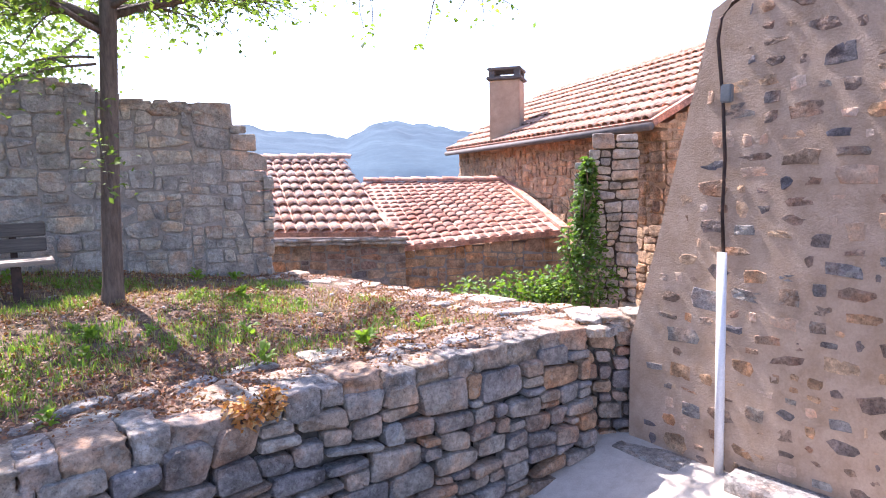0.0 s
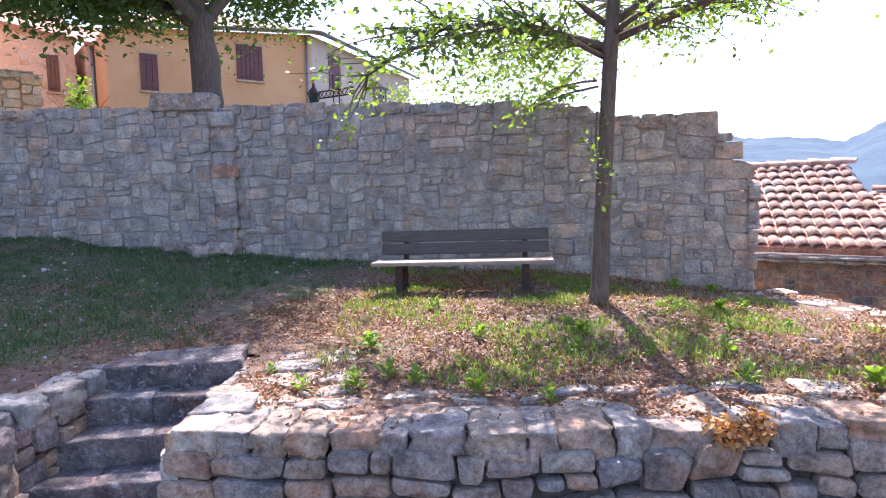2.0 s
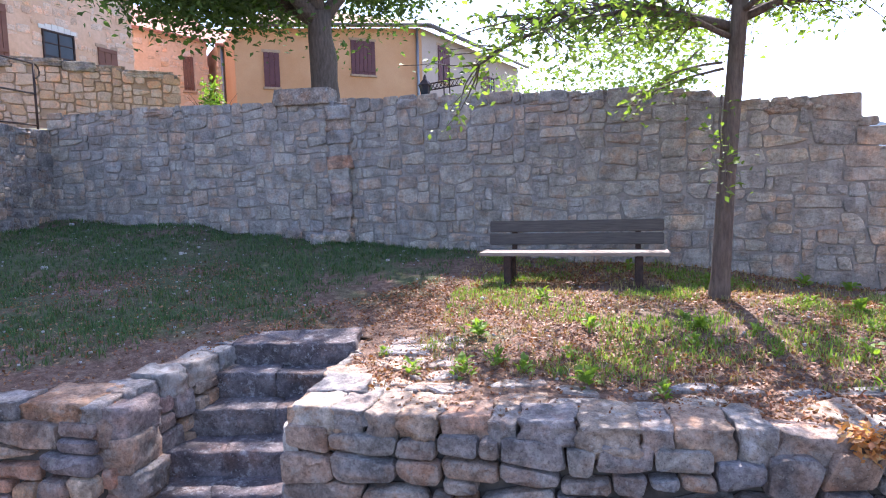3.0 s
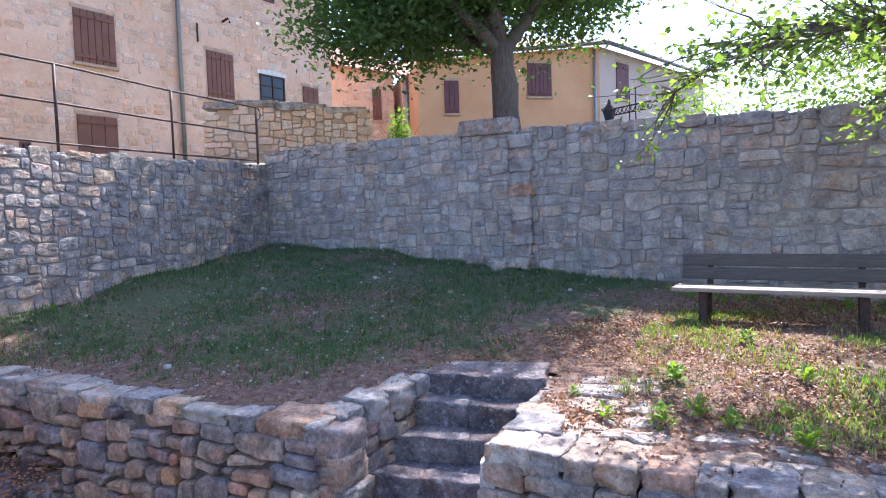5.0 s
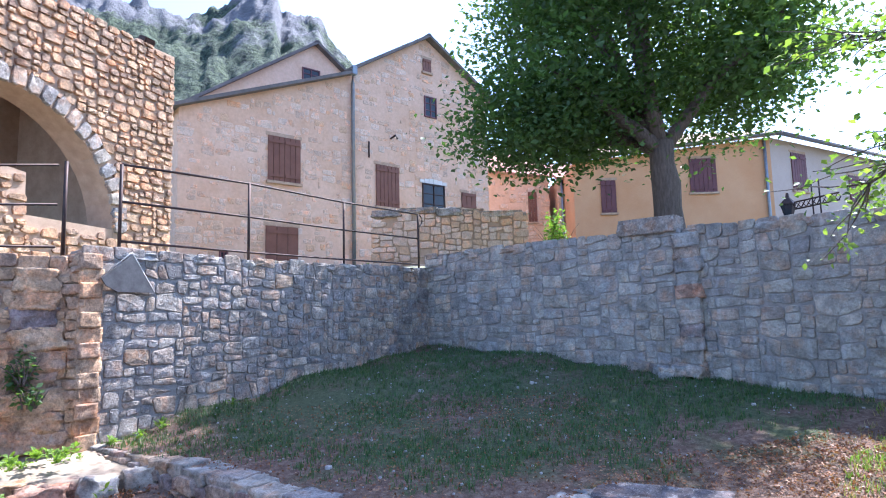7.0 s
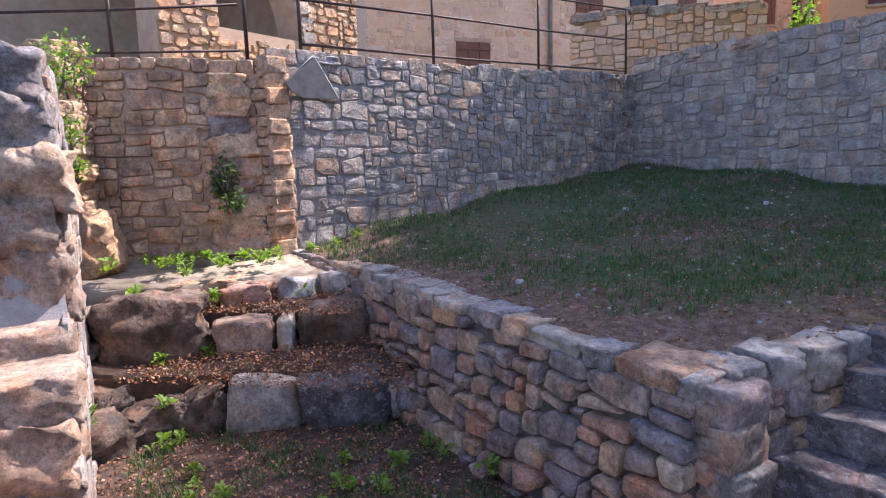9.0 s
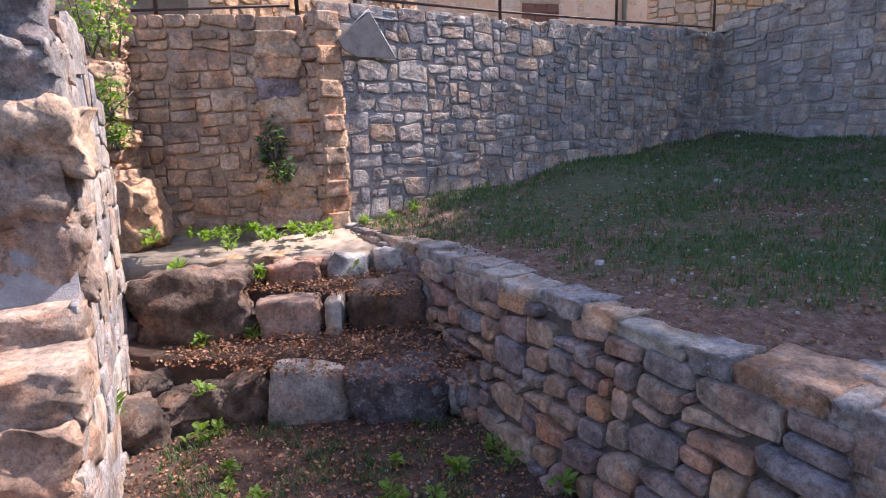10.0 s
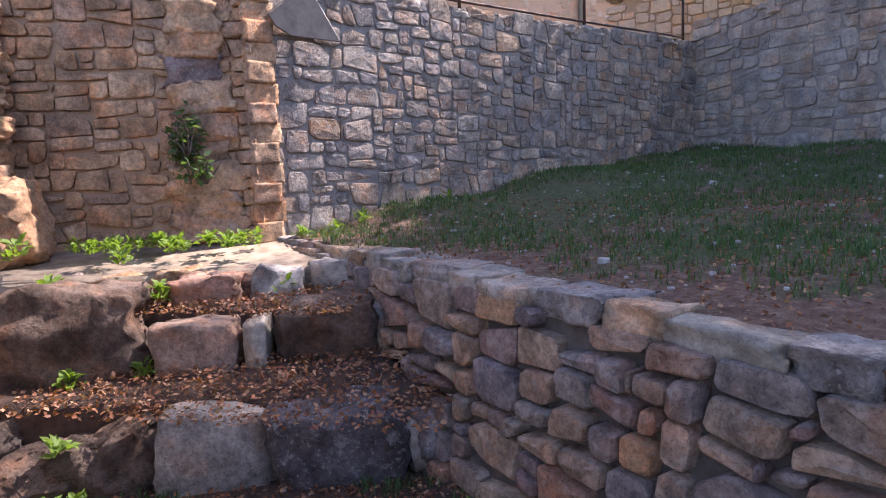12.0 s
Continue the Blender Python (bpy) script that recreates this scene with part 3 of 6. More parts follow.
CONTROL = [(-3.5, 1.6, 0.18), (-1.9, 2.9, 0.18), (-0.8, 3.9, 0.19), (1.2, 5.3, 0.2), (1.7, 5.6, 0.22), (-0.2, 7.0, 0.22), (-2.0, 8.2, 0.27), (-4.35, 0.7, 0.21), (-5.9, -0.7, 0.26), (-7.2, -1.9, 0.3),
           (-8.0, -3.1, 0.36), (-9.5, -1.9, 0.63), (-11.05, -0.5, 0.9), (-12.55, 0.87, 1.06), (-13.3, 1.55, 1.22), (-11.48, 3.1, 1.08), (-10.2, 4.2, 0.87), (-9.2, 5.0, 0.73), (-7.3, 5.9, 0.64), (-5.0, 6.9, 0.5),
           (-3.0, 5.6, 0.42), (-4.4, 5.2, 0.46), (-6.0, 1.5, 0.36), (-4.8, 2.6, 0.24), (-7.5, 1.5, 0.52)]


def lawn_height(x, y):
    a = b = 0.0
    for px, py, pz in CONTROL:
        w = 1.0 / ((x - px) ** 2 + (y - py) ** 2 + 0.06) ** 1.5
        a += w * pz
        b += w
    return a / b + 0.018 * noise.noise((x * 2.3, y * 2.3, 3)) + 0.008 * noise.noise((x * 9, y * 9, 5))


LAWN = [(-4.36, 0.66), (-5.5, -0.38), (-7.25, -1.93), (-8.2, -3.1), (-8.4, -3.2), (-13.6, 1.5), (-9.2, 5.35), (-2.4, 8.3), (-1.95, 8.25), (1.7, 5.6), (1.75, 5.4), (1.12, 5.2), (-0.95, 3.75), (-2.0, 2.8), (-3.5, 1.6), (-4.72, 2.76), (-5.26, 2.0)]


def inside(x, y, poly):
    hit = False
    for (x0, y0), (x1, y1) in zip(poly, poly[1:] + poly[:1]):
        if (y0 > y) != (y1 > y) and x < (x1 - x0) * (y - y0) / (y1 - y0) + x0:
            hit = not hit
    return hit


def sheet(name, poly, step, height, mat, label, category):
    x0, x1 = min(p[0] for p in poly), max(p[0] for p in poly)
    y0, y1 = min(p[1] for p in poly), max(p[1] for p in poly)
    vs, fs, at = [], [], {}

    def vert(i, j):
        if (i, j) not in at:
            x, y = x0 + i * step, y0 + j * step
            at[(i, j)] = len(vs)
            vs.append((x, y, height(x, y)))
        return at[(i, j)]
    for j in range(int((y1 - y0) / step) + 1):
        for i in range(int((x1 - x0) / step) + 1):
            if inside(x0 + (i + 0.5) * step, y0 + (j + 0.5) * step, poly):
                fs.append((vert(i, j), vert(i + 1, j), vert(i + 1, j + 1), vert(i, j + 1)))
    return tagged(link_mesh(name, vs, fs, mat, None, True), label, category, "", "structure")


sheet("lawn", LAWN, 0.07, lawn_height, M["earth"], "worn sloping terrace lawn with thin turf and bare red earth", "lawn")


def upper_height(x, y):
    d = max(0.0, -x - 10.0)
    return 2.5 + 0.10 * d + 0.05 * noise.noise((x * 0.8, y * 0.8, 0)) - 0.25 * max(0.0, min(1.0, (y - 5.5) / 3.0))


UPPER = [(-8.3, -3.5), (-13.55, 1.55), (-9.3, 5.45), (-5.5, 7.1), (-7.0, 12.0), (-12.0, 40.0), (-60.0, 40.0), (-60.0, -40.0), (-8.0, -30.0), (-7.6, -6.0)]
sheet("upper_ground", UPPER, 0.4, upper_height, M["far_land"], "grassy village ground above the retaining walls", "ground")

# ---- stone walls ----
P = {k: proto_meshes(k + "_block", M[k], 24, i + 3, r) for i, (k, r) in enumerate((("grey", 0.2), ("mixed", 0.1), ("warm", 0.1), ("pale", 0.18), ("ochre", 0.2), ("pink", 0.2), ("patch", 0.3)))}
P["tough"] = proto_meshes("rugged_block", M["grey"], 18, 31, 0.16)

side_b, side_t = lerp_table([(0, 0.36), (1.94, 0.63), (4.04, 0.9), (6.06, 1.06), (7.06, 1.22)]), lerp_table([(0, 2.60), (2.0, 2.63), (4.5, 2.68), (7.06, 2.78)])
back_b = lerp_table([(0, 1.22), (2.4, 1.08), (4.1, 0.87), (5.5, 0.73), (7.4, 0.64), (9, 0.55), (11, 0.42), (12.9, 0.33)])
back_t = lerp_table([(0, 3.06), (5.5, 3.02), (8.28, 2.84), (10.6, 2.67), (11.0, 2.6), (11.2, 2.47), (12.2, 2.42), (12.58, 2.37), (12.62, 2.16), (12.72, 2.1), (12.74, 1.85), (12.81, 1.8), (12.82, 1.25), (12.9, 1.2), (12.92, 0.5)])
const = lambda v: (lambda s: v)

w_side = wall_core("wall_west", SIDE, side_b, side_t, 0.55, M["mortar"], "coursed grey rubble wall below the iron railing", inset=0.002)
w_back = wall_core("wall_north", BACK, back_b, back_t, 0.6, M["mortar"], "tall old grey rubble wall with white streaks, broken off at its end", inset=0.004, step=0.15)
w_front = wall_core("retaining_wall_front", FRONT, const(-0.6), const(0.08), 0.45, M["mortar_dark"], "low dry-laid retaining wall of mixed grey and rust blocks", inset=0.03)
w_left = wall_core("retaining_wall_side", LEFT, const(-0.6), lerp_table([(0, 0.27), (5.4, 0.13)]), 0.4, M["mortar_dark"], "dry-laid retaining wall of warm brown blocks under the lawn", inset=0.03, lean=0.2, zref=0.25)
w_sl = wall_core("stair_wall_west", STAIR_L, const(-0.6), const(0.13), 0.35, M["mortar_dark"], "rough stone cheek wall beside the steps", inset=0.05)
w_sr = wall_core("stair_wall_east", STAIR_R, const(-0.6), const(0.13), 0.35, M["mortar_dark"], "rough stone cheek wall beside the steps", inset=0.05)
w_short = wall_core("wall_alley", SHORT, const(-0.7), const(0.12), 0.5, M["mortar_dark"], "dark stained rubble wall closing the terrace at the alley", inset=0.04)
w_alc = wall_core("wall_alcove", ALCOVE, const(0.2), lerp_table([(0, 2.2), (0.6, 2.5), (2.0, 2.52), (2.87, 2.5)]), 0.5, M["mortar_ochre"], "ochre rubble wall of the recess, lit by the sun", inset=0.03)

# ---- near ruin wall beside the pit ----
U = Vector((-0.79, -0.61))
RUIN0 = Vector((-3.515, -2.237))


def ruin_point(s):
    return RUIN0 + U * s


RUIN = Line([tuple(ruin_point(0.0)), tuple(ruin_point(3.4))])
ruin_t = lerp_table([(0, -0.7), (0.36, -0.65), (0.4, 0.3), (0.85, 0.36), (0.87, 0.52), (1.1, 0.56), (1.16, 1.2), (1.3, 1.75), (1.7, 2.0), (2.4, 2.1), (2.6, 1.9), (3.4, 1.5)])
w_ruin = wall_core("wall_ruin", RUIN, const(-0.75), lambda s: ruin_t(s) - 0.1, 1.0, M["mortar_pale"], "stepped end of a ruined thick stone wall with a bright sunlit flank", inset=0.01, step=0.1)

# ---- houses ----


def slab(name, pts, thick, mat, parent, label=""):
    """A flat polygon given thickness along its normal."""
    bm = bmesh.new()
    a = [bm.verts.new(p) for p in pts]
    f = bm.faces.new(a)
    f.normal_update()
    r = bmesh.ops.extrude_face_region(bm, geom=[f])
    n = f.normal.copy()
    for v in (g for g in r["geom"] if isinstance(g, bmesh.types.BMVert)):
        v.co -= n * thick
    return part(name, bm, mat, parent, label)


class Facade:
    """Places on an upright wall plane: u metres along it, z up, o metres out of it."""

    def __init__(self, x, y, dx, dy):
        self.o, self.d = Vector((x, y)), Vector((dx, dy)).normalized()
        self.n = Vector((self.d.y, -self.d.x))

    def at(self, u, z, o=0.0):
        p = self.o + self.d * u + self.n * o
        return Vector((p.x, p.y, z))

    def matrix(self, u, z, o=0.0):
        p = self.at(u, z, o)
        return Matrix(((self.d.x, -self.n.x, 0, p.x), (self.d.y, -self.n.y, 0, p.y), (0, 0, 1, p.z), (0, 0, 0, 1)))


def prism(name, fac, outline, depth, mat, parent, holes=(), label=""):
    """A house body: the facade's outline carried back by depth."""
    bm = bmesh.new()
    a = [bm.verts.new(fac.at(u, z)) for u, z in outline]
    b = [bm.verts.new(fac.at(u, z, -depth)) for u, z in outline]
    bm.faces.new(a)
    bm.faces.new(b[::-1])
    for i in range(len(a)):
        j = (i + 1) % len(a)
        bm.faces.new((a[i], b[i], b[j], a[j]))
    return part(name, bm, mat, parent, label)


def shutter_pair(fac, u0, u1, z0, z1, mat, parent, closed=True, leaves=2, name="shutter"):
    """Closed plank shutters with battens, in a shallow stone surround."""
    w = (u1 - u0) / leaves
    for k in range(leaves):
        bm = bmesh.new()
        n = 3
        for i in range(n):
            a = k * w + w * i / n
            box(bm, a + 0.006, a + w / n - 0.006, -0.05, -0.015, 0, z1 - z0, 0.004)
        for zz in (0.12, 0.88):
            box(bm, k * w + 0.02, k * w + w - 0.02, -0.075, -0.052, (z1 - z0) * zz - 0.05, (z1 - z0) * zz + 0.05, 0.004)
        ob = part(name, bm, mat, parent)
        ob.matrix_basis = fac.matrix(u0, z0)
    bm = bmesh.new()
    box(bm, -0.05, u1 - u0 + 0.05, -0.09, 0.02, -0.09, -0.004, 0.01)
    part("sill", bm, M["mortar_ochre"], parent).matrix_basis = fac.matrix(u0, z0)
    bm = bmesh.new()
    box(bm, -0.06, u1 - u0 + 0.06, -0.014, 0.02, z1 - z0 + 0.004, z1 - z0 + 0.12, 0.01)
    part("lintel", bm, M["mortar_ochre"], parent).matrix_basis = fac.matrix(u0, z0)


def glazed(fac, u0, u1, z0, z1, parent, bars=True, surround=None):
    win = empty("window")
    win.parent = parent
    win.matrix_basis = fac.matrix(u0, z0)
    w, h = u1 - u0, z1 - z0
    bm = bmesh.new()
    box(bm, 0.03, w - 0.03, -0.02, 0.0, 0.03, h - 0.03)
    part("pane", bm, M["glass"], win)
    bm = bmesh.new()
    for a in ((0, 0.05, 0, h), (w - 0.05, w, 0, h), (0.052, w - 0.052, 0, 0.05), (0.052, w - 0.052, h - 0.05, h), (w / 2 - 0.02, w / 2 + 0.02, 0.052, h - 0.052)):
        box(bm, a[0], a[1], -0.05, 0.02, a[2], a[3], 0.004)
    if bars:
        for k in (1, 2):
            box(bm, 0.052, w - 0.052, -0.04, -0.022, h * k / 3 - 0.015, h * k / 3 + 0.015)
    part("window_frame", bm, M["shutter_plum"] if not surround else M["iron"], win)
    if surround:
        for k in range(6):
            a, b = -0.1 + (w + 0.2) * k / 6, -0.1 + (w + 0.2) * (k + 1) / 6
            rise = 0.09 * math.sin(math.pi * (k + 0.5) / 6)
            bm = bmesh.new()
            box(bm, a, b - 0.006, -0.03, 0.01, h + 0.004, h + 0.1 + rise, 0.006)
            part("lintel_stone", bm, surround, win)


def pipe(name, pts, r, mat, parent, sides=8, label=""):
    vs, fs = tube_data(pts, [r] * len(pts), sides)
    return link_mesh(name, vs, fs, mat, parent, True, label)


# big pink stone house
H1 = Facade(-17.55, -4.6, -0.506, 0.863)
house = tagged(empty("stone_house"), "large gabled house of peach render over rubble with brown shutters", "house")
prism("wall", H1, [(0, 2.2), (11.6, 2.6), (11.6, 10.5), (8.63, 12.17), (5.3, 9.94), (0, 7.72)], 7.0, M["plaster_house"], house)
for a, b in (((-0.3, 7.68), (5.42, 10.0)), ((5.25, 10.05), (8.68, 12.2)), ((8.6, 12.2), (11.9, 10.36))):
    slab("roof", [H1.at(a[0], a[1], 0.28), H1.at(b[0], b[1], 0.28), H1.at(b[0], b[1], -7.2), H1.at(a[0], a[1], -7.2)], -0.10, M["slate"], house)
shutter_pair(H1, 2.54, 3.6, 5.98, 7.35, M["shutter"], house, leaves=2)
shutter_pair(H1, 6.36, 7.31, 5.59, 7.01, M["shutter"], house, leaves=2)
shutter_pair(H1, 10.17, 10.9, 5.9, 6.48, M["shutter"], house, leaves=1)
shutter_pair(H1, 2.49, 3.53, 3.2, 4.61, M["shutter"], house, leaves=1, name="door")
shutter_pair(H1, 8.46, 8.85, 10.8, 11.28, M["shutter"], house, leaves=1, name="vent_shutter")
glazed(H1, 8.5, 9.07, 9.09, 9.88, house)
glazed(H1, 8.33, 9.36, 5.5, 6.62, house, True, M["white_paint"])
glazed(H1, 1.15, 1.4, 3.55, 3.8, house, False)
pipe("downpipe", [H1.at(5.4, 10.0, 0.2), H1.at(5.45, 9.6, 0.09), H1.at(5.45, 3.2, 0.09)], 0.06, M["zinc"], house)
bm = bmesh.new()
box(bm, -0.1, 0.1, -0.1, 0.1, -0.15, 0.15, 0.02)
part("hopper", bm, M["zinc"], house).matrix_basis = H1.matrix(5.42, 10.0, 0.2)
pipe("bracket_lamp", [H1.at(7.0, 8.0, 0.02), H1.at(7.0, 8.05, 0.3), H1.at(7.0, 7.9, 0.4)], 0.035, M["iron"], house)
pipe("wall_anchor", [H1.at(6.1, 7.2, 0.03), H1.at(6.1, 7.75, 0.03)], 0.025, M["iron"], house)
lay_rubble(house, Line([tuple(H1.at(0, 0).xy), tuple(H1.at(11.6, 0).xy)]), const(2.9), lambda s: (7.6 + s * 0.42 if s < 5.3 else 9.8 + (s - 5.3) * 0.66 if s < 8.63 else 12.0 - (s - 8.63) * 0.56) - 0.15, (0.2, 0.55), (0.12, 0.26), P["pink"], M["pink_i"], 41, (0.018, 0.026), 0.012, 0.03, 0.55)

# gable of the house behind
H1b = Facade(-21.4, -5.15, -0.506, 0.863)
house = tagged(empty("rear_house"), "peach gabled house rising behind the stone house", "house")
prism("wall", H1b, [(-0.5, 3), (9, 3), (9, 9.45), (4.55, 12.45), (-0.5, 8.95)], 6.0, M["plaster_house"], house)
for a, b in (((-0.8, 8.83), (4.6, 12.6)), ((4.5, 12.6), (9.3, 9.35))):
    slab("roof", [H1b.at(a[0], a[1], 0.25), H1b.at(b[0], b[1], 0.25), H1b.at(b[0], b[1], -6.2), H1b.at(a[0], a[1], -6.2)], -0.1, M["slate"], house)
glazed(H1b, 4.0, 4.75, 10.75, 11.45, house)

# arched building
AR = Facade(-9.0, -5.124, -0.876, 0.483)
house = tagged(empty("arched_building"), "roofless rubble building with a wide round arch and sunlit face", "building")
AW = 3.66
bm = bmesh.new()
arch = [(AW - 1.25, 2.9)] + [(AW - 3.2 + 1.95 * math.cos(math.pi * k / 24), 3.25 + 1.93 * math.sin(math.pi * k / 24)) for k in range(0, 14)]
left_arch = [(0.0, arch[-1][1])]
face = [(AW, 2.3), (AW, 6.8), (0, 6.6), left_arch[0]] + arch[::-1] + [(AW - 1.25, 2.3)]
prism("wall", AR, face, 0.55, M["mortar_ochre"], house)
prism("wall", AR, [(0, 2.3), (AW - 1.26, 2.3), (AW - 1.26, 3.32), (AW - 2.75, 3.34), (AW - 2.76, 3.95), (0, 4.05)], 0.5, M["mortar_ochre"], house)
back_ar = Facade(-10.6, -8.1, -0.876, 0.483)
prism("back_wall", back_ar, [(-3, 2.3), (7, 2.3), (7, 6.4), (-3, 6.4)], 0.3, M["mortar_ochre"], house)
slab("vault", [AR.at(-0.5, 6.5, -0.5), AR.at(AW, 6.5, -0.5), AR.at(AW, 6.5, -3.6), AR.at(-0.5, 6.5, -3.6)], -0.2, M["mortar"], house)
side_ar = Facade(AR.at(AW, 0).x, AR.at(AW, 0).y, -AR.n.x, -AR.n.y)
prism("side_wall", side_ar, [(0.56, 2.3), (3.6, 2.3), (3.6, 6.6), (0.56, 6.7)], 0.5, M["mortar_ochre"], house)


def arch_free(s, z):
    if s < 1.25:
        return True
    dx, dz = s - 3.2, z - 3.25
    ring = math.hypot(dx / 1.95, dz / 1.93)
    return z > 3.25 and ring > 1.13


rng = random.Random(51)
ar_line = Line([tuple(AR.at(0, 0).xy), tuple(AR.at(AW, 0).xy)])
mass, count = Mass(), 0
for s, z, ww, hh in rubble_layout(rng, AW, const(2.3), const(6.76), (0.12, 0.34), (0.08, 0.17)):
    low = z < 3.2 and AW - s > 1.25 or (z < 3.9 and AW - s > 2.8)
    if not (arch_free(AW - s, z) or low):
        continue
    p, d, nrm = ar_line.at(s)
    m = Matrix.Translation((p.x, p.y, z)) @ Matrix(((d.x, nrm.x, 0), (d.y, nrm.y, 0), (0, 0, 1))).to_4x4() @ Matrix.Diagonal((ww - 0.015, rng.uniform(0.03, 0.06), hh - 0.015, 1))
    me, vs, fs = rng.choice(P["ochre"])
    if count < 300:
        ob = new("stone", me)
        ob.parent, ob.matrix_basis = house, m
        count += 1
    else:
        mass.add([m @ v for v in vs], fs)
mass.link("stone_mass", M["ochre_i"], house)
for k in range(15):
    t = math.pi * (k + 0.5) / 27
    u, z = AW - 3.2 + 2.08 * math.cos(t), 3.25 + 2.06 * math.sin(t)
    if u < 0:
        break
    ob = new("voussoir", rng.choice(P["pale"])[0])
    ob.parent = house
    p = AR.at(u, z, -0.02)
    ob.matrix_basis = Matrix.Translation(p) @ Matrix(((AR.d.x, AR.n.x, 0), (AR.d.y, AR.n.y, 0), (0, 0, 1))).to_4x4() @ Matrix.Rotation(-t, 4, "Y") @ Matrix.Diagonal((0.3, 0.08, 0.215, 1))

# ochre house
H3 = Facade(-23.4, 8.9, 0.21, 0.978)
house = tagged(empty("ochre_house"), "two-storey ochre rendered house with plum shutters and a hipped roof", "house")
prism("wall", H3, [(0, 2.0), (7.75, 2.0), (7.75, 8.62), (0, 7.9)], 8.5, M["plaster_ochre"], house)
H3s = Facade(H3.at(7.75, 0).x, H3.at(7.75, 0).y, -0.34, 0.94)
prism("side_wall", H3s, [(0.004, 2.0), (10.0, 2.0), (10.0, 8.52), (0.004, 8.62)], 6.0, M["plaster_pale"], house)
c0, c1, c2 = H3.at(-0.5, 7.9, 0.45), H3.at(8.1, 8.72, 0.45), H3s.at(10.4, 8.62, 0.45)
ridge = H3.at(3.4, 10.4, -5.0)
slab("roof", [c0, c1, ridge], -0.14, M["tile_i"], house)
slab("roof", [c1, c2, H3s.at(8.0, 11.0, -4.0), ridge], -0.14, M["slate"], house)
shutter_pair(H3, 4.55, 5.6, 6.5, 7.85, M["shutter_plum"], house)
shutter_pair(H3, 1.05, 1.65, 5.8, 7.1, M["shutter_plum"], house, leaves=1)
shutter_pair(H3s, 1.3, 2.3, 6.6, 8.15, M["shutter_plum"], house)
shutter_pair(H3s, 5.4, 6.2, 6.4, 7.6, M["shutter_plum"], house, leaves=1)
glazed(H3s, 6.3, 6.9, 6.5, 7.5, house)
pipe("downpipe", [H3.at(7.5, 8.57, 0.1), H3.at(7.5, 3.0, 0.1)], 0.06, M["zinc"], house)
pipe("gutter", [H3.at(-0.4, 7.88, 0.5), H3.at(8.0, 8.67, 0.5)], 0.07, M["slate"], house)
pipe("gutter", [H3s.at(-0.3, 8.62, 0.5), H3s.at(10.3, 8.52, 0.5)], 0.07, M["slate"], house)

# houses between
H2 = Facade(-26.9, 6.0, 0.16, 0.987)
house = tagged(empty("village_house"), "peach stone village house under a low red tile roof", "house")
prism("wall", H2, [(-1.5, 2.5), (2.95, 2.5), (2.95, 8.0), (-1.5, 8.5)], 6.0, M["plaster_house"], house)
slab("roof", [H2.at(-1.6, 8.55, 0.3), H2.at(3.1, 8.0, 0.3), H2.at(3.1, 10.2, -4.0), H2.at(-1.6, 10.4, -4.0)], -0.12, M["tile_far"], house)
shutter_pair(H2, 2.0, 2.4, 6.0, 7.35, M["shutter"], house, leaves=1)
lay_rubble(house, Line([tuple(H2.at(-1.5, 0).xy), tuple(H2.at(2.95, 0).xy)]), const(3.5), const(7.9), (0.2, 0.5), (0.12, 0.24), P["pink"], M["pink_i"], 43, (0.025, 0.04), 0.012, 0.03, 0.5)
H2b = Facade(-26.0, 9.2, 0.16, 0.987)
house = tagged(empty("village_house"), "narrow rubble village house with a brown shutter", "house")
prism("wall", H2b, [(0, 2.5), (1.9, 2.5), (1.9, 7.9), (0, 7.9)], 5.0, M["plaster_house"], house)
slab("roof", [H2b.at(-0.1, 7.85, 0.3), H2b.at(2.0, 7.85, 0.3), H2b.at(2.0, 9.5, -4.0), H2b.at(-0.1, 9.5, -4.0)], -0.12, M["tile_far"], house)
shutter_pair(H2b, 1.1, 1.55, 5.7, 6.9, M["shutter"], house, leaves=1)
pipe("downpipe", [H2b.at(0.15, 7.8, 0.08), H2b.at(0.15, 3.5, 0.08)], 0.06, M["zinc"], house)
lay_rubble(house, Line([tuple(H2b.at(0, 0).xy), tuple(H2b.at(1.9, 0).xy)]), const(3.5), const(7.8), (0.2, 0.45), (0.12, 0.24), P["pink"], M["pink_i"], 44, (0.025, 0.04), 0.012, 0.03, 0.6)

# parapet below the stone house
PAR = Line([(-17.3, 0.6), (-16.75, 2.2), (-16.3, 4.7)])
par_t = lerp_table([(0, 4.3), (0.5, 4.75), (4.2, 4.5)])
w_par = wall_core("wall_parapet", PAR, const(2.9), par_t, 0.5, M["mortar_ochre"], "stone parapet with rough capstones before the pink house", inset=0.03)
lay_rubble(w_par, PAR, const(2.9), par_t, (0.18, 0.45), (0.12, 0.22), P["pink"], M["pink_i"], 45, (0.03, 0.06), 0.02, 0.02, 0.9, (0, 5))


# ---- tiled roofs beyond the terrace ----


def canal_tile(w, l, r=0.5, seg=6):
    """A tapered half-round clay tile, open below, with thickness."""
    vs, fs = [], []
    for y, k in ((0, 1.0), (l, 0.8)):
        for rad in (w * 0.5 * k, w * 0.5 * k - 0.014):
            for i in range(seg + 1):
                t = math.pi * i / seg
                vs.append((-rad * math.cos(t), y, rad * math.sin(t) * 0.75 + (0.018 if y == 0 else 0.0)))
    n = seg + 1
    for i in range(seg):
        fs += [(i, i + 1, 2 * n + i + 1, 2 * n + i), (n + i + 1, n + i, 3 * n + i, 3 * n + i + 1), (i + 1, i, n + i, n + i + 1)]
    return vs, fs


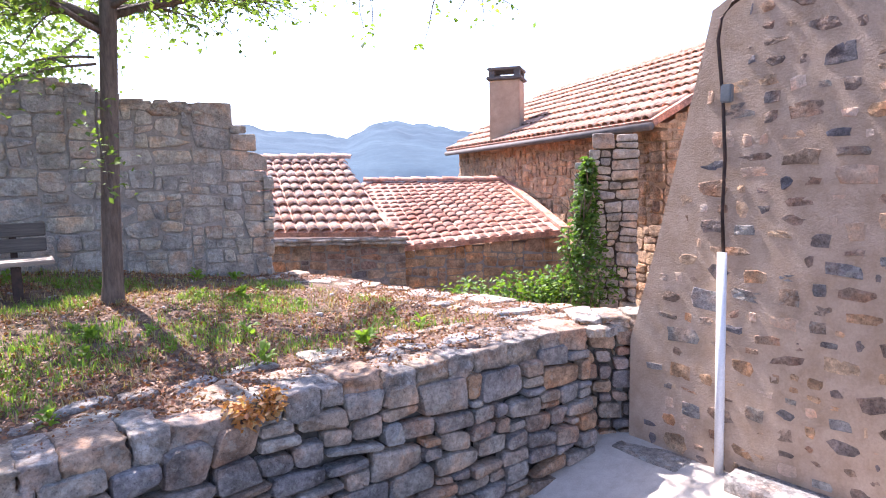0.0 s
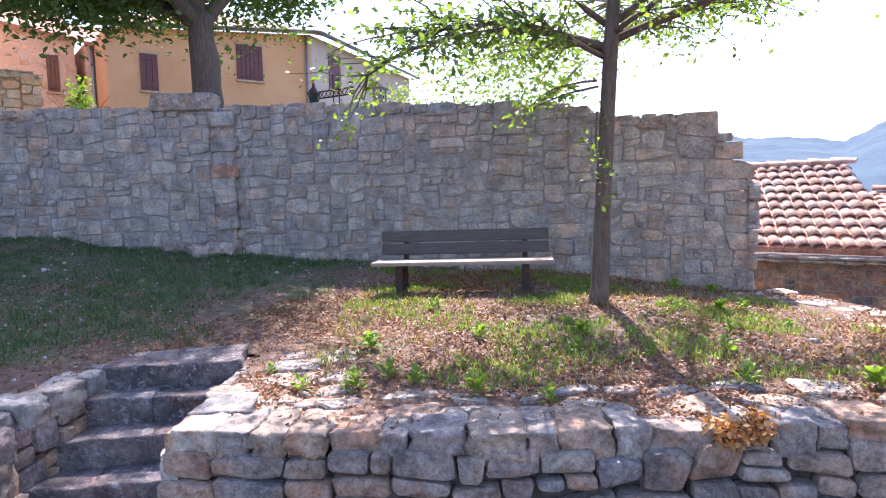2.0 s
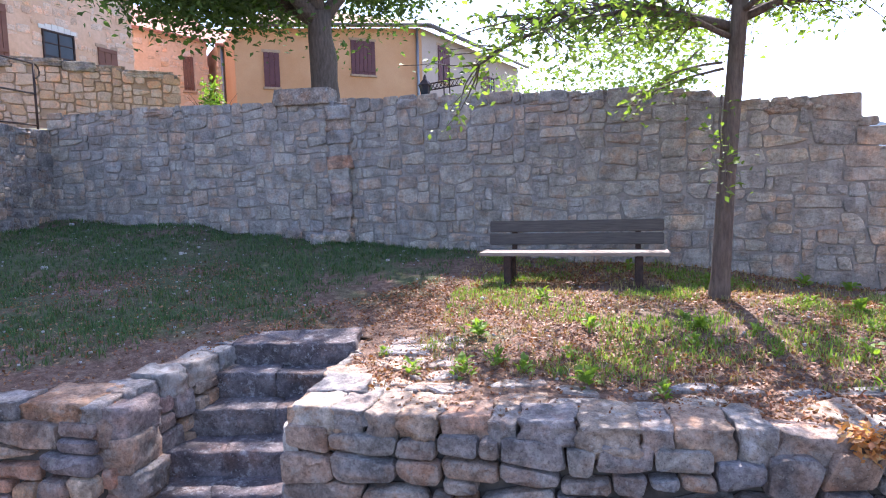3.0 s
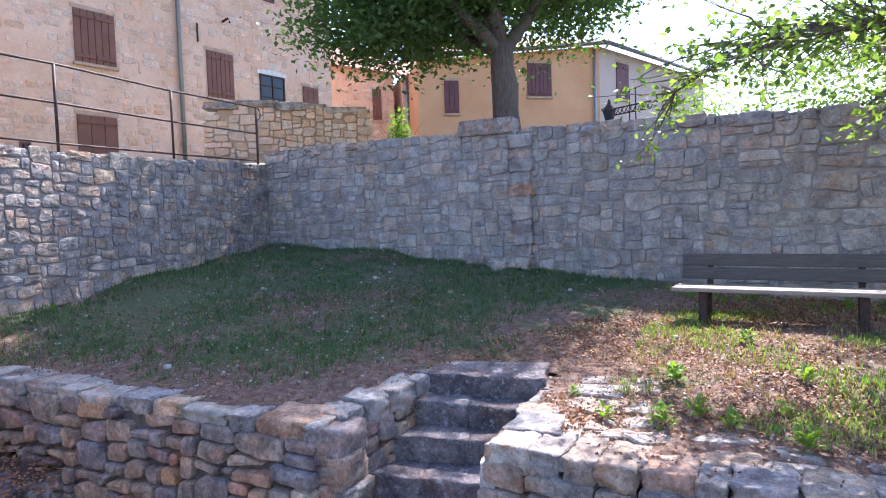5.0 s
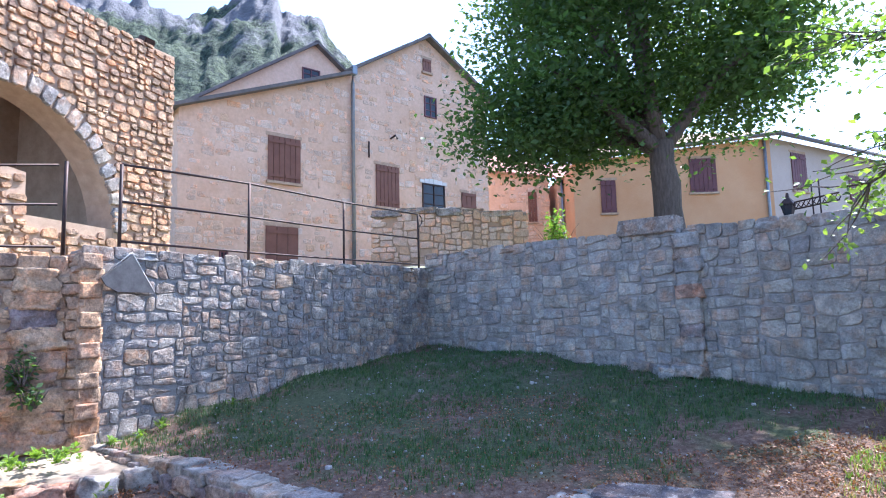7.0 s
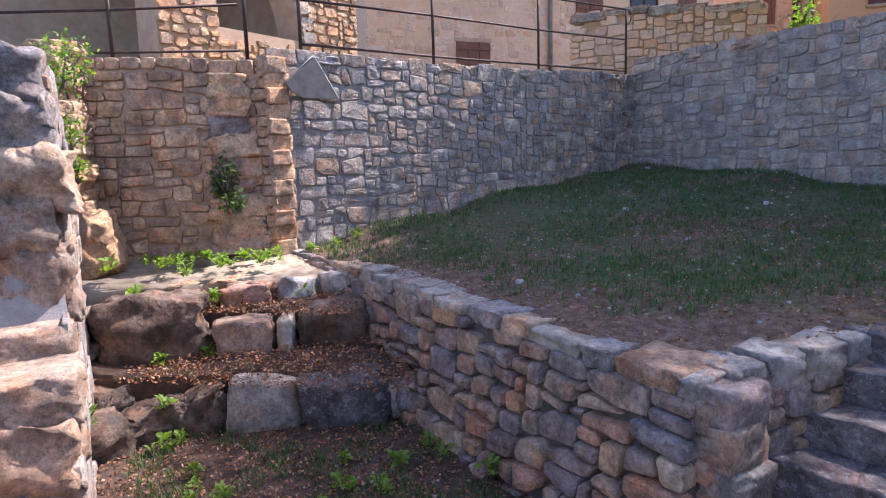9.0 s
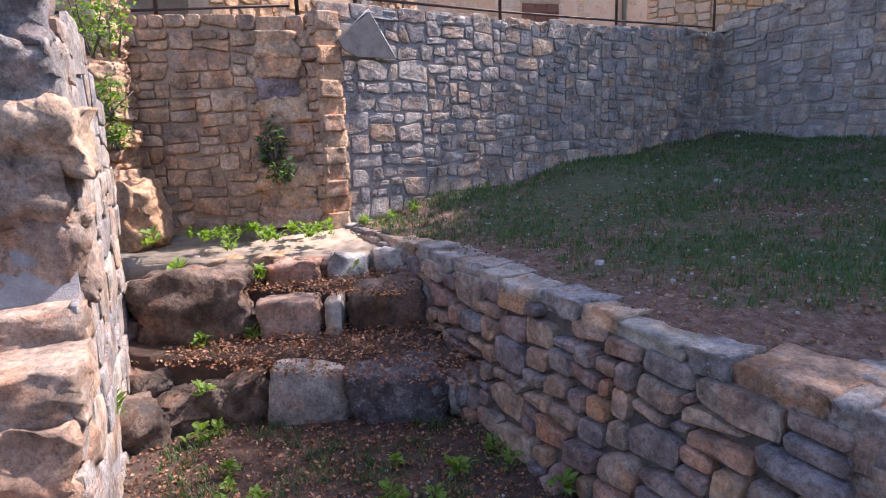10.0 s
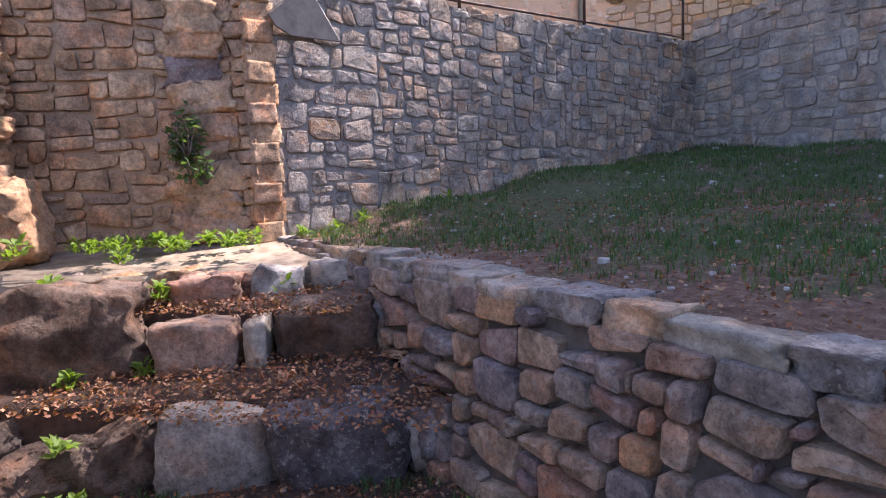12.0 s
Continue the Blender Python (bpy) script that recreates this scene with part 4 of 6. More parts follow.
def tile_roof(parent, eave_l, eave_r, ridge_l, ridge_r, w, l, mats, seed, pieces=False, flat=False, name="roof_tile"):
    """Rows of tiles from eave to ridge over a sloping bed."""
    el, er, rl, rr = (Vector(p) for p in (eave_l, eave_r, ridge_l, ridge_r))
    up = ((rl + rr) / 2 - (el + er) / 2).normalized()
    along = (er - el).normalized()
    nrm = along.cross(up).normalized()
    along = up.cross(nrm)
    slab("roof_bed", [q - Vector((0, 0, 0.07)) for q in (el, er, rr, rl)], 0.1, M["tile_red"], parent)
    length = ((rl - el).dot(up) + (rr - er).dot(up)) / 2
    rng = random.Random(seed)
    vs, fs = canal_tile(w, l * 1.18)
    me = bpy.data.meshes.new(name)
    me.from_pydata(vs, [], fs)
    me.polygons.foreach_set("use_smooth", [True] * len(me.polygons))
    me.materials.append(mats[0])
    mass, count = Mass(), 0
    rows = int(length / l)
    for j in range(rows):
        f = j / rows
        a, b = el.lerp(rl, f), er.lerp(rr, f)
        n = int((b - a).length / w)
        for i in range(n + 1):
            p = a.lerp(b, min(1.0, (i + 0.0) * w / (b - a).length))
            h = 0.01
            m = Matrix.Translation(p + nrm * (h + rng.uniform(-0.006, 0.006)) + along * rng.uniform(-0.012, 0.012)) @ Matrix((
                (along.x, up.x, nrm.x, 0), (along.y, up.y, nrm.y, 0), (along.z, up.z, nrm.z, 0), (0, 0, 0, 1))) @ Matrix.Rotation(rng.uniform(-0.04, 0.04), 4, "Z") @ Matrix.Rotation(-0.03, 4, "X")
            if flat:
                m = m @ Matrix.Diagonal((1, 1, 0.45, 1))
            if pieces and count < 300:
                ob = new(name, me)
                ob.parent, ob.matrix_basis = parent, m
                count += 1
            else:
                mass.add([m @ Vector(v) for v in vs], fs)
    mass.link("roof_tile_mass", mats[1], parent, True)
    p0, p1 = rl + nrm * 0.06, rr + nrm * 0.06
    k = int((p1 - p0).length / 0.38)
    rm = Mass()
    d = (p1 - p0).normalized()
    for i in range(k + 1):
        p = p0 + d * 0.38 * i
        q = Matrix.Translation(p) @ Matrix(((nrm.cross(d).x * -1, d.x, nrm.x, 0), (nrm.cross(d).y * -1, d.y, nrm.y, 0), (nrm.cross(d).z * -1, d.z, nrm.z, 0), (0, 0, 0, 1)))
        rm.add([q @ Vector(v) for v in canal_tile(0.22, 0.44)[0]], fs)
    rm.link("ridge_tile", mats[1], parent, True)


shed = tagged(empty("tiled_house"), "low rubble house under a pale clay canal-tile roof", "house")
tile_roof(shed, (-3.5, 10.97, 0.58), (-0.82, 10.97, 0.55), (-4.75, 14.15, 1.97), (-2.27, 14.15, 1.95), 0.205, 0.34, (M["tile"], M["tile_i"]), 61, True)
EA = Line([(-4.2, 11.15), (-0.7, 11.15)])
core = wall_core("wall", EA, const(-2.6), const(0.42), 0.5, M["mortar"], "", "")
core.parent = shed
for key in ("kind", "category", "label"):
    if key in core:
        del core[key]
lay_rubble(core, EA, const(-1.6), const(0.4), (0.15, 0.4), (0.08, 0.18), P["warm"], M["warm_i"], 62, (0.03, 0.05), 0.02)
rng = random.Random(63)
for i in range(26):
    bm = rough_block(rng, (rng.uniform(0.25, 0.42), rng.uniform(0.2, 0.3), 0.05), 2, 0.08)
    part("eave_slab", bm, M["grey"], shed, smooth=True).matrix_basis = pose(-4.0 + 0.265 * (i % 13), 10.98 - 0.03 * (i // 13) + rng.uniform(-0.03, 0.03), 0.38 + 0.06 * (i // 13), rng.uniform(-5, 5), rng.uniform(-4, 4), rng.uniform(-12, 12))

shed = tagged(empty("tiled_house"), "low rubble house under a weathered red tile roof with moss", "house")
tile_roof(shed, (-0.84, 11.23, 0.24), (2.13, 11.26, 0.49), (-1.87, 15.09, 1.40), (1.41, 15.08, 1.38), 0.2, 0.26, (M["tile_red"], M["tile_red"]), 64, False, True)
EB = Line([(-0.7, 11.4), (2.3, 11.4)])
core = wall_core("wall", EB, const(-2.6), lerp_table([(0, 0.12), (3, 0.36)]), 0.5, M["mortar"], "", "")
core.parent = shed
for key in ("kind", "category", "label"):
    if key in core:
        del core[key]
lay_rubble(core, EB, const(-1.6), lerp_table([(0, 0.1), (3, 0.34)]), (0.15, 0.42), (0.08, 0.18), P["ochre"], M["ochre_i"], 65, (0.03, 0.05), 0.02)
slab("verge", [(2.14, 11.2, 0.58), (2.3, 11.2, 0.58), (1.58, 15.1, 1.47), (1.42, 15.1, 1.47)], -0.06, M["tile_red"], shed)

# tall house with the chimney
tall = tagged(empty("chimney_house"), "tall rubble house with a pale tile roof and a rendered chimney", "house")
tile_roof(tall, (0.2, 18.3, 2.28), (3.1, 9.1, 2.26), (3.2, 19.2, 3.95), (6.1, 10.0, 3.95), 0.22, 0.36, (M["tile_i"], M["tile_i"]), 66, False)
TALL = Line([(0.55, 18.2), (3.3, 9.4), (6.3, 10.3)])
core = wall_core("wall", TALL, const(-2.5), lerp_table([(0, 2.2), (9.2, 2.2), (12.4, 3.9)]), 0.5, M["mortar_ochre"], "", "")
core.parent = tall
for key in ("kind", "category", "label"):
    if key in core:
        del core[key]
lay_rubble(core, TALL, const(-1.2), lerp_table([(0, 2.15), (9.2, 2.15), (12.4, 3.8)]), (0.15, 0.42), (0.09, 0.2), P["ochre"], M["ochre_i"], 67, (0.03, 0.06), 0.02, 0.016, 1.0, (6.5, 12))
pipe("gutter", [(0.15, 18.4, 2.2), (3.02, 9.05, 2.18)], 0.06, M["slate"], tall)
bm = bmesh.new()
box(bm, -0.36, 0.36, -0.36, 0.36, -0.6, 1.05, 0.02)
part("chimney", bm, M["mortar_ochre"], tall).matrix_basis = pose(1.62, 15.3, 2.72, 0, 0, -17)
bm = bmesh.new()
box(bm, -0.42, 0.42, -0.42, 0.42, 1.054, 1.13, 0.015)
for i in (-1, 1):
    for j in (-1, 1):
        box(bm, i * 0.3 - 0.07, i * 0.3 + 0.07, j * 0.3 - 0.07, j * 0.3 + 0.07, 1.134, 1.27)
box(bm, -0.4, 0.4, -0.4, 0.4, 1.274, 1.34, 0.015)
part("chimney_cap", bm, M["slate"], tall).matrix_basis = pose(1.62, 15.3, 2.72, 0, 0, -17)
STUB = Line([(1.95, 9.0), (2.75, 8.75)])
stub_t = lerp_table([(0, 1.3), (0.15, 1.8), (0.4, 2.0), (0.84, 2.0)])
core = wall_core("wall_stub", STUB, const(-1.5), stub_t, 0.9, M["mortar_dark"], "broken end of an old dark rubble wall", inset=0.03)
lay_rubble(core, STUB, const(-1.2), stub_t, (0.12, 0.32), (0.08, 0.18), P["tough"], M["grey_i"], 68, (0.05, 0.1), 0.03, 0.014, 1.0, (0, 2))

# buttressed building by the alley
BUT = Facade(1.61, 5.25, 0.6, -0.8)
butt = tagged(empty("buttressed_building"), "tall pink-rendered rubble wall with a slanting battered edge", "building")
prism("wall", BUT, [(0, -1.2), (3.6, -1.2), (3.6, 4.2), (1.0, 4.2), (0.79, 2.74), (0.67, 2.68), (0.59, 2.33), (0.23, 0.89), (0.0, 0.08)], 3.0, M["plaster_pink"], butt)
but_line = Line([tuple(BUT.at(0, 0).xy), tuple(BUT.at(3.4, 0).xy)])
rng = random.Random(71)
count, high = 0, Mass()
for s, z, ww, hh in rubble_layout(rng, 3.4, const(-0.8), const(4.0), (0.12, 0.36), (0.08, 0.18)):
    edge = 0.0 if z < 0.1 else (z - 0.08) * 0.28 if z < 2.3 else 0.85
    if s - ww / 2 < edge + 0.03 or rng.random() > 0.97:
        continue
    p, d, nrm = but_line.at(s)
    m = Matrix.Translation((p.x - nrm.x * 0.02, p.y - nrm.y * 0.02, z)) @ Matrix(((d.x, nrm.x, 0), (d.y, nrm.y, 0), (0, 0, 1))).to_4x4() @ Matrix.Rotation(rng.uniform(-0.1, 0.1), 4, "Y") @ Matrix.Diagonal(((ww - 0.03) * rng.uniform(0.65, 1.0), rng.uniform(0.02, 0.028), (hh - 0.03) * rng.uniform(0.65, 1.0), 1))
    if count < 300:
        ob = new("stone", rng.choice(P[rng.choice(("patch", "patch", "mixed", "ochre", "pink"))])[0])
        ob.parent, ob.matrix_basis = butt, m
        count += 1
    else:
        me, vs, fs = rng.choice(P["patch"])
        high.add([m @ v for v in vs], fs)
high.link("stone_mass", M["patch_i"], butt)
pipe("conduit", [BUT.at(0.86, -0.98, 0.05), BUT.at(0.83, 0.91, 0.05)], 0.035, M["pvc"], butt, 10, "white plastic conduit")
pipe("cable", [BUT.at(0.83, 0.9, 0.03), BUT.at(0.81, 1.2, 0.03), BUT.at(0.82, 1.6, 0.035), BUT.at(0.79, 2.0, 0.03), BUT.at(0.74, 2.45, 0.035), BUT.at(0.76, 2.6, 0.04), BUT.at(0.84, 2.69, 0.03), BUT.at(0.95, 2.74, 0.03)], 0.014, M["iron"], butt, 6, "black cable")
bm = bmesh.new()
box(bm, 0.78, 0.86, -0.06, -0.01, 2.0, 2.13, 0.008)
part("junction_box", bm, M["zinc"], butt).matrix_basis = BUT.matrix(0, 0)
for u, w, z in ((0.02, 0.6, -0.86), (1.0, 0.75, -0.76)):
    bm = rough_block(rng, (w, 0.28, 0.14), 3, 0.05, True)
    ob = part("stone_ledge", bm, M["pale"], None, smooth=True)
    ob.matrix_basis = BUT.matrix(u + w / 2, z, 0.14)
    tagged(ob, "low pale stone ledge at the wall's foot", "ledge")

# ---- facing stones ----
lay_rubble(w_front, FRONT, const(-1.2), const(0.06), (0.14, 0.46), (0.055, 0.17), P["mixed"], M["mixed_i"], 11, (0.08, 0.12), 0.045, 0.012, 1.0, (0, 9), 0.08, "stone", 0.25, 0.09)
lay_rubble(w_left, LEFT, const(-0.85), lerp_table([(0, 0.25), (5.4, 0.1)]), (0.13, 0.46), (0.06, 0.19), P["warm"], M["warm_i"], 12, (0.08, 0.13), 0.05, 0.012, 1.0, (0, 9), 0.2, "stone", 0.25, 0.11, 0.06)
lay_rubble(w_sl, STAIR_L, const(-0.85), const(0.1), (0.12, 0.3), (0.06, 0.15), P["warm"], M["warm_i"], 13, (0.07, 0.12), 0.04, 0.014, 1.0, (0, 9), tilt=0.1)
lay_rubble(w_sr, STAIR_R, const(-0.85), const(0.08), (0.12, 0.3), (0.06, 0.15), P["grey"], M["grey_i"], 14, (0.07, 0.12), 0.04, 0.014, 1.0, (0, 9), tilt=0.1)
lay_rubble(w_short, SHORT, const(-0.85), const(0.1), (0.1, 0.24), (0.07, 0.14), P["warm"], M["warm_i"], 15, (0.05, 0.08), 0.03, 0.018, 1.0, (0, 9))
lay_rubble(w_side, SIDE, side_b, side_t, (0.12, 0.42), (0.08, 0.21), P["pale"], M["pale_i"], 16, (0.03, 0.046), 0.02, 0.014, 1.0, (0, 3.8), tilt=0.09, smooth=False)
lay_rubble(w_back, BACK, back_b, back_t, (0.14, 0.55), (0.08, 0.25), P["grey"], M["grey_i"], 17, (0.028, 0.052), 0.022, 0.014, 1.0, (4.5, 9.3), tilt=0.09, smooth=False)
lay_rubble(w_alc, ALCOVE, const(0.3), lerp_table([(0, 2.2), (0.6, 2.5), (2.87, 2.5)]), (0.14, 0.42), (0.07, 0.19), P["ochre"], M["ochre_i"], 18, (0.034, 0.05), 0.03, 0.013, 1.0, (0, 9), tilt=0.1)
lay_rubble(w_ruin, RUIN, const(-0.85), lambda s: ruin_t(s) - 0.08, (0.26, 0.62), (0.15, 0.34), P["pale"], M["pale_i"], 19, (0.03, 0.055), 0.03, 0.014, 1.0, (0, 9), tilt=0.14, swell=0.15)
PIER_END = Line([(-8.0, -3.5), (-8.02, -3.2)])
lay_rubble(w_side, PIER_END, const(0.3), const(2.55), (0.14, 0.3), (0.08, 0.16), P["ochre"], M["ochre_i"], 20, (0.03, 0.045), 0.02, 0.014)
END = Line([(-8.0, -3.5), (-8.02, -3.2)])
lay_rubble(w_side, PIER_END, const(0.3), const(2.55), (0.14, 0.3), (0.08, 0.16), P["ochre"], M["ochre_i"], 20, (0.05, 0.09), 0.02, 0.014)
END = Line([(-2.3, 8.1), (-2.55, 8.65)])
lay_rubble(w_back, END, const(0.2), const(1.5), (0.15, 0.4), (0.09, 0.18), P["tough"], M["grey_i"], 21, (0.06, 0.16), 0.02, 0.014)


def laid_stone(name, mat, parent, rng, size, m, div=3, amp=0.07, flat=True, label="", soft=0.09):
    big = max(size)
    ob = part(name, rough_block(rng, size, max(div, 9 if big > 0.45 else 7 if big > 0.25 else 4), amp, flat, soft), mat, parent, label, True)
    ob.matrix_basis = m
    return ob


def coping(parent, line, ztop, wide, deep, high, mats, seed, over=0.03, s0=0.0, s1=None):
    """Uneven cap blocks along the top of a wall."""
    rng = random.Random(seed)
    s, end = s0, line.length if s1 is None else s1
    while s < end - 0.08:
        w = min(rng.uniform(*wide), end - s)
        p, d, nrm = line.at(s + w / 2)
        dp, h = rng.uniform(*deep), rng.uniform(*high)
        c = p + nrm * (over + rng.uniform(-0.03, 0.02)) - nrm * dp / 2
        m = Matrix.Translation((c.x, c.y, ztop(s + w / 2) - h / 2 + rng.uniform(-0.015, 0.02))) @ Matrix(((d.x, -nrm.x, 0), (d.y, -nrm.y, 0), (0, 0, 1))).to_4x4() @ Euler((rng.uniform(-0.04, 0.04), rng.uniform(-0.04, 0.04), rng.uniform(-0.06, 0.06))).to_matrix().to_4x4()
        laid_stone("coping_stone", rng.choice(mats), parent, rng, (w * 1.0, dp * 1.04, h * 1.06), m, 6, 0.11, True, "", 0.13)
        s += w + 0.008


coping(w_front, FRONT, const(0.215), (0.15, 0.36), (0.24, 0.4), (0.12, 0.19), (M["pale"], M["warm"], M["pale"]), 81)
coping(w_left, LEFT, lerp_table([(0, 0.36), (5.4, 0.24)]), (0.2, 0.46), (0.24, 0.4), (0.11, 0.17), (M["pale"], M["warm"], M["grey"]), 82)
coping(w_sl, STAIR_L, lerp_table([(0, 0.27), (1.6, 0.3)]), (0.2, 0.36), (0.22, 0.3), (0.14, 0.18), (M["pale"], M["grey"]), 83, 0.02, 0.2)
coping(w_sr, STAIR_R, const(0.225), (0.22, 0.4), (0.24, 0.36), (0.14, 0.18), (M["pale"], M["pale"]), 84, 0.02, 0.25)
coping(w_short, SHORT, const(0.25), (0.2, 0.36), (0.4, 0.5), (0.1, 0.13), (M["pale"],), 85)
coping(w_side, SIDE, lambda s: side_t(s) + 0.03, (0.2, 0.5), (0.3, 0.5), (0.07, 0.12), (M["pale"], M["grey"]), 86, 0.0)
coping(w_back, BACK, lambda s: back_t(s) + 0.02, (0.25, 0.6), (0.35, 0.55), (0.08, 0.16), (M["grey"], M["grey"], M["pale"]), 87, 0.0, 0.3, 12.5)
coping(w_par, PAR, lambda s: par_t(s) + 0.1, (0.5, 1.3), (0.4, 0.5), (0.14, 0.2), (M["pale"],), 88, 0.05)
rng = random.Random(89)
ob = laid_stone("corner_stone", M["warm"], w_left, rng, (0.42, 0.32, 0.22), pose(-4.46, 0.68, 0.12, 0, 0, 42), 6, 0.07)
ob = laid_stone("corner_stone", M["warm"], w_left, rng, (0.4, 0.34, 0.24), pose(-4.44, 0.68, -0.08, 0, 0, 44), 6, 0.07)
ob = laid_stone("corner_stone", M["pale"], w_left, rng, (0.44, 0.34, 0.2), pose(-4.45, 0.7, -0.29, 0, 0, 40), 6, 0.06)
ob = laid_stone("corner_stone", M["warm"], w_left, rng, (0.38, 0.36, 0.42), pose(-4.42, 0.7, -0.6, 0, 0, 43), 6, 0.06)
ob = laid_stone("corner_stone", M["warm"], w_front, rng, (0.42, 0.36, 0.25), pose(-3.52, 1.72, 0.09, 0, 0, 38), 6, 0.07)


# pavers set flush in the terrace
paving = tagged(empty("stone_paving"), "pale flat flagstones set along the terrace edge", "paving", "", "structure")


def pave(line, t0, t1, seed, keep=1.0, s0=0.0, s1=99.0, sizes=((0.2, 0.5), (0.16, 0.34))):
    rng = random.Random(seed)
    boxes = rubble_layout(rng, line.length, const(t0), const(t1), sizes[0], sizes[1])
    for (s, t, ww, hh), poly in zip(boxes, stone_cells(boxes, rng, 0.022, 0.2, 0.8)):
        if poly is None or rng.random() > keep or not s0 <= s <= s1:
            continue
        p, d, nrm = line.at(s)
        c = p - nrm * t
        vs, fs = cell_stone(poly, 0.07, rng, 0.02)
        m = Matrix.Translation((c.x, c.y, lawn_height(c.x, c.y) - 0.055 + rng.uniform(-0.016, 0.012))) @ Matrix(((d.x, 0, -nrm.x), (d.y, 0, -nrm.y), (0, 1, 0))).to_4x4() @ Euler((rng.uniform(-0.05, 0.05), 0, rng.uniform(-0.05, 0.05))).to_matrix().to_4x4()
        link_mesh("flagstone", vs, fs, M["pale"], paving).matrix_basis = m


pave(FRONT, 0.3, 0.72, 91, 0.8)
pave(STAIR_R, 0.3, 0.85, 92, 0.95)
EDGE = Line([(1.75, 5.6), (-2.0, 8.27)])
pave(EDGE, 0.0, 0.62, 94, 0.9)
edge_core = wall_core("wall_east", EDGE, const(-1.6), const(0.12), 0.3, M["mortar"], "outer rubble face of the terrace", inset=0.02)

# steps up to the lawn
steps = tagged(empty("garden_steps"), "worn grey stone steps between the cheek walls", "steps")
L0, R0 = Vector((-4.32, 0.59)), Vector((-3.56, 1.48))
for s, z in ((1.32, 0.29), (1.06, 0.12), (0.78, -0.06), (0.48, -0.24), (0.2, -0.42), (-0.1, -0.6)):
    a, b = L0 + Vector((-0.556, 0.831)) * s, R0 + Vector((-0.68, 0.73)) * s
    d = (b - a).normalized()
    back = Vector((-d.y, d.x))
    cut = rng.uniform(0.4, 0.6)
    for k0, k1 in ((0.0, cut), (cut, 1.0)):
        c = a.lerp(b, (k0 + k1) / 2) + back * 0.2
        m = Matrix.Translation((c.x, c.y, z - 0.12 + rng.uniform(-0.01, 0.01))) @ Matrix(((d.x, back.x, 0), (d.y, back.y, 0), (0, 0, 1))).to_4x4() @ Euler((rng.uniform(-0.02, 0.02), rng.uniform(-0.02, 0.02), rng.uniform(-0.03, 0.03))).to_matrix().to_4x4()
        laid_stone("step_stone", M["step"], steps, rng, ((b - a).length * (k1 - k0) * 1.05, 0.5, 0.28), m, 6, 0.065)

# ruined steps in the hollow
ruin_steps = tagged(empty("ruined_steps"), "ruined broad steps of big grey blocks and earth treads", "steps")


def earth_tread(name, pts, z, seed, rise=0.06):
    bm = bmesh.new()
    f = bm.faces.new([bm.verts.new((x, y, z + (rise if i > 1 else 0.0))) for i, (x, y) in enumerate(pts)])
    r = bmesh.ops.extrude_face_region(bm, geom=[f])
    for v in (g for g in r["geom"] if isinstance(g, bmesh.types.BMVert)):
        v.co.z -= 0.7
    bmesh.ops.subdivide_edges(bm, edges=bm.edges[:], cuts=6, use_grid_fill=True)
    for v in bm.verts:
        v.co += noise.noise_vector(v.co * 3 + Vector((seed, 0, 0))) * 0.035
    return part(name, bm, M["soil"] if z < 0.2 else M["sunlit_dust"], ruin_steps, "", True)


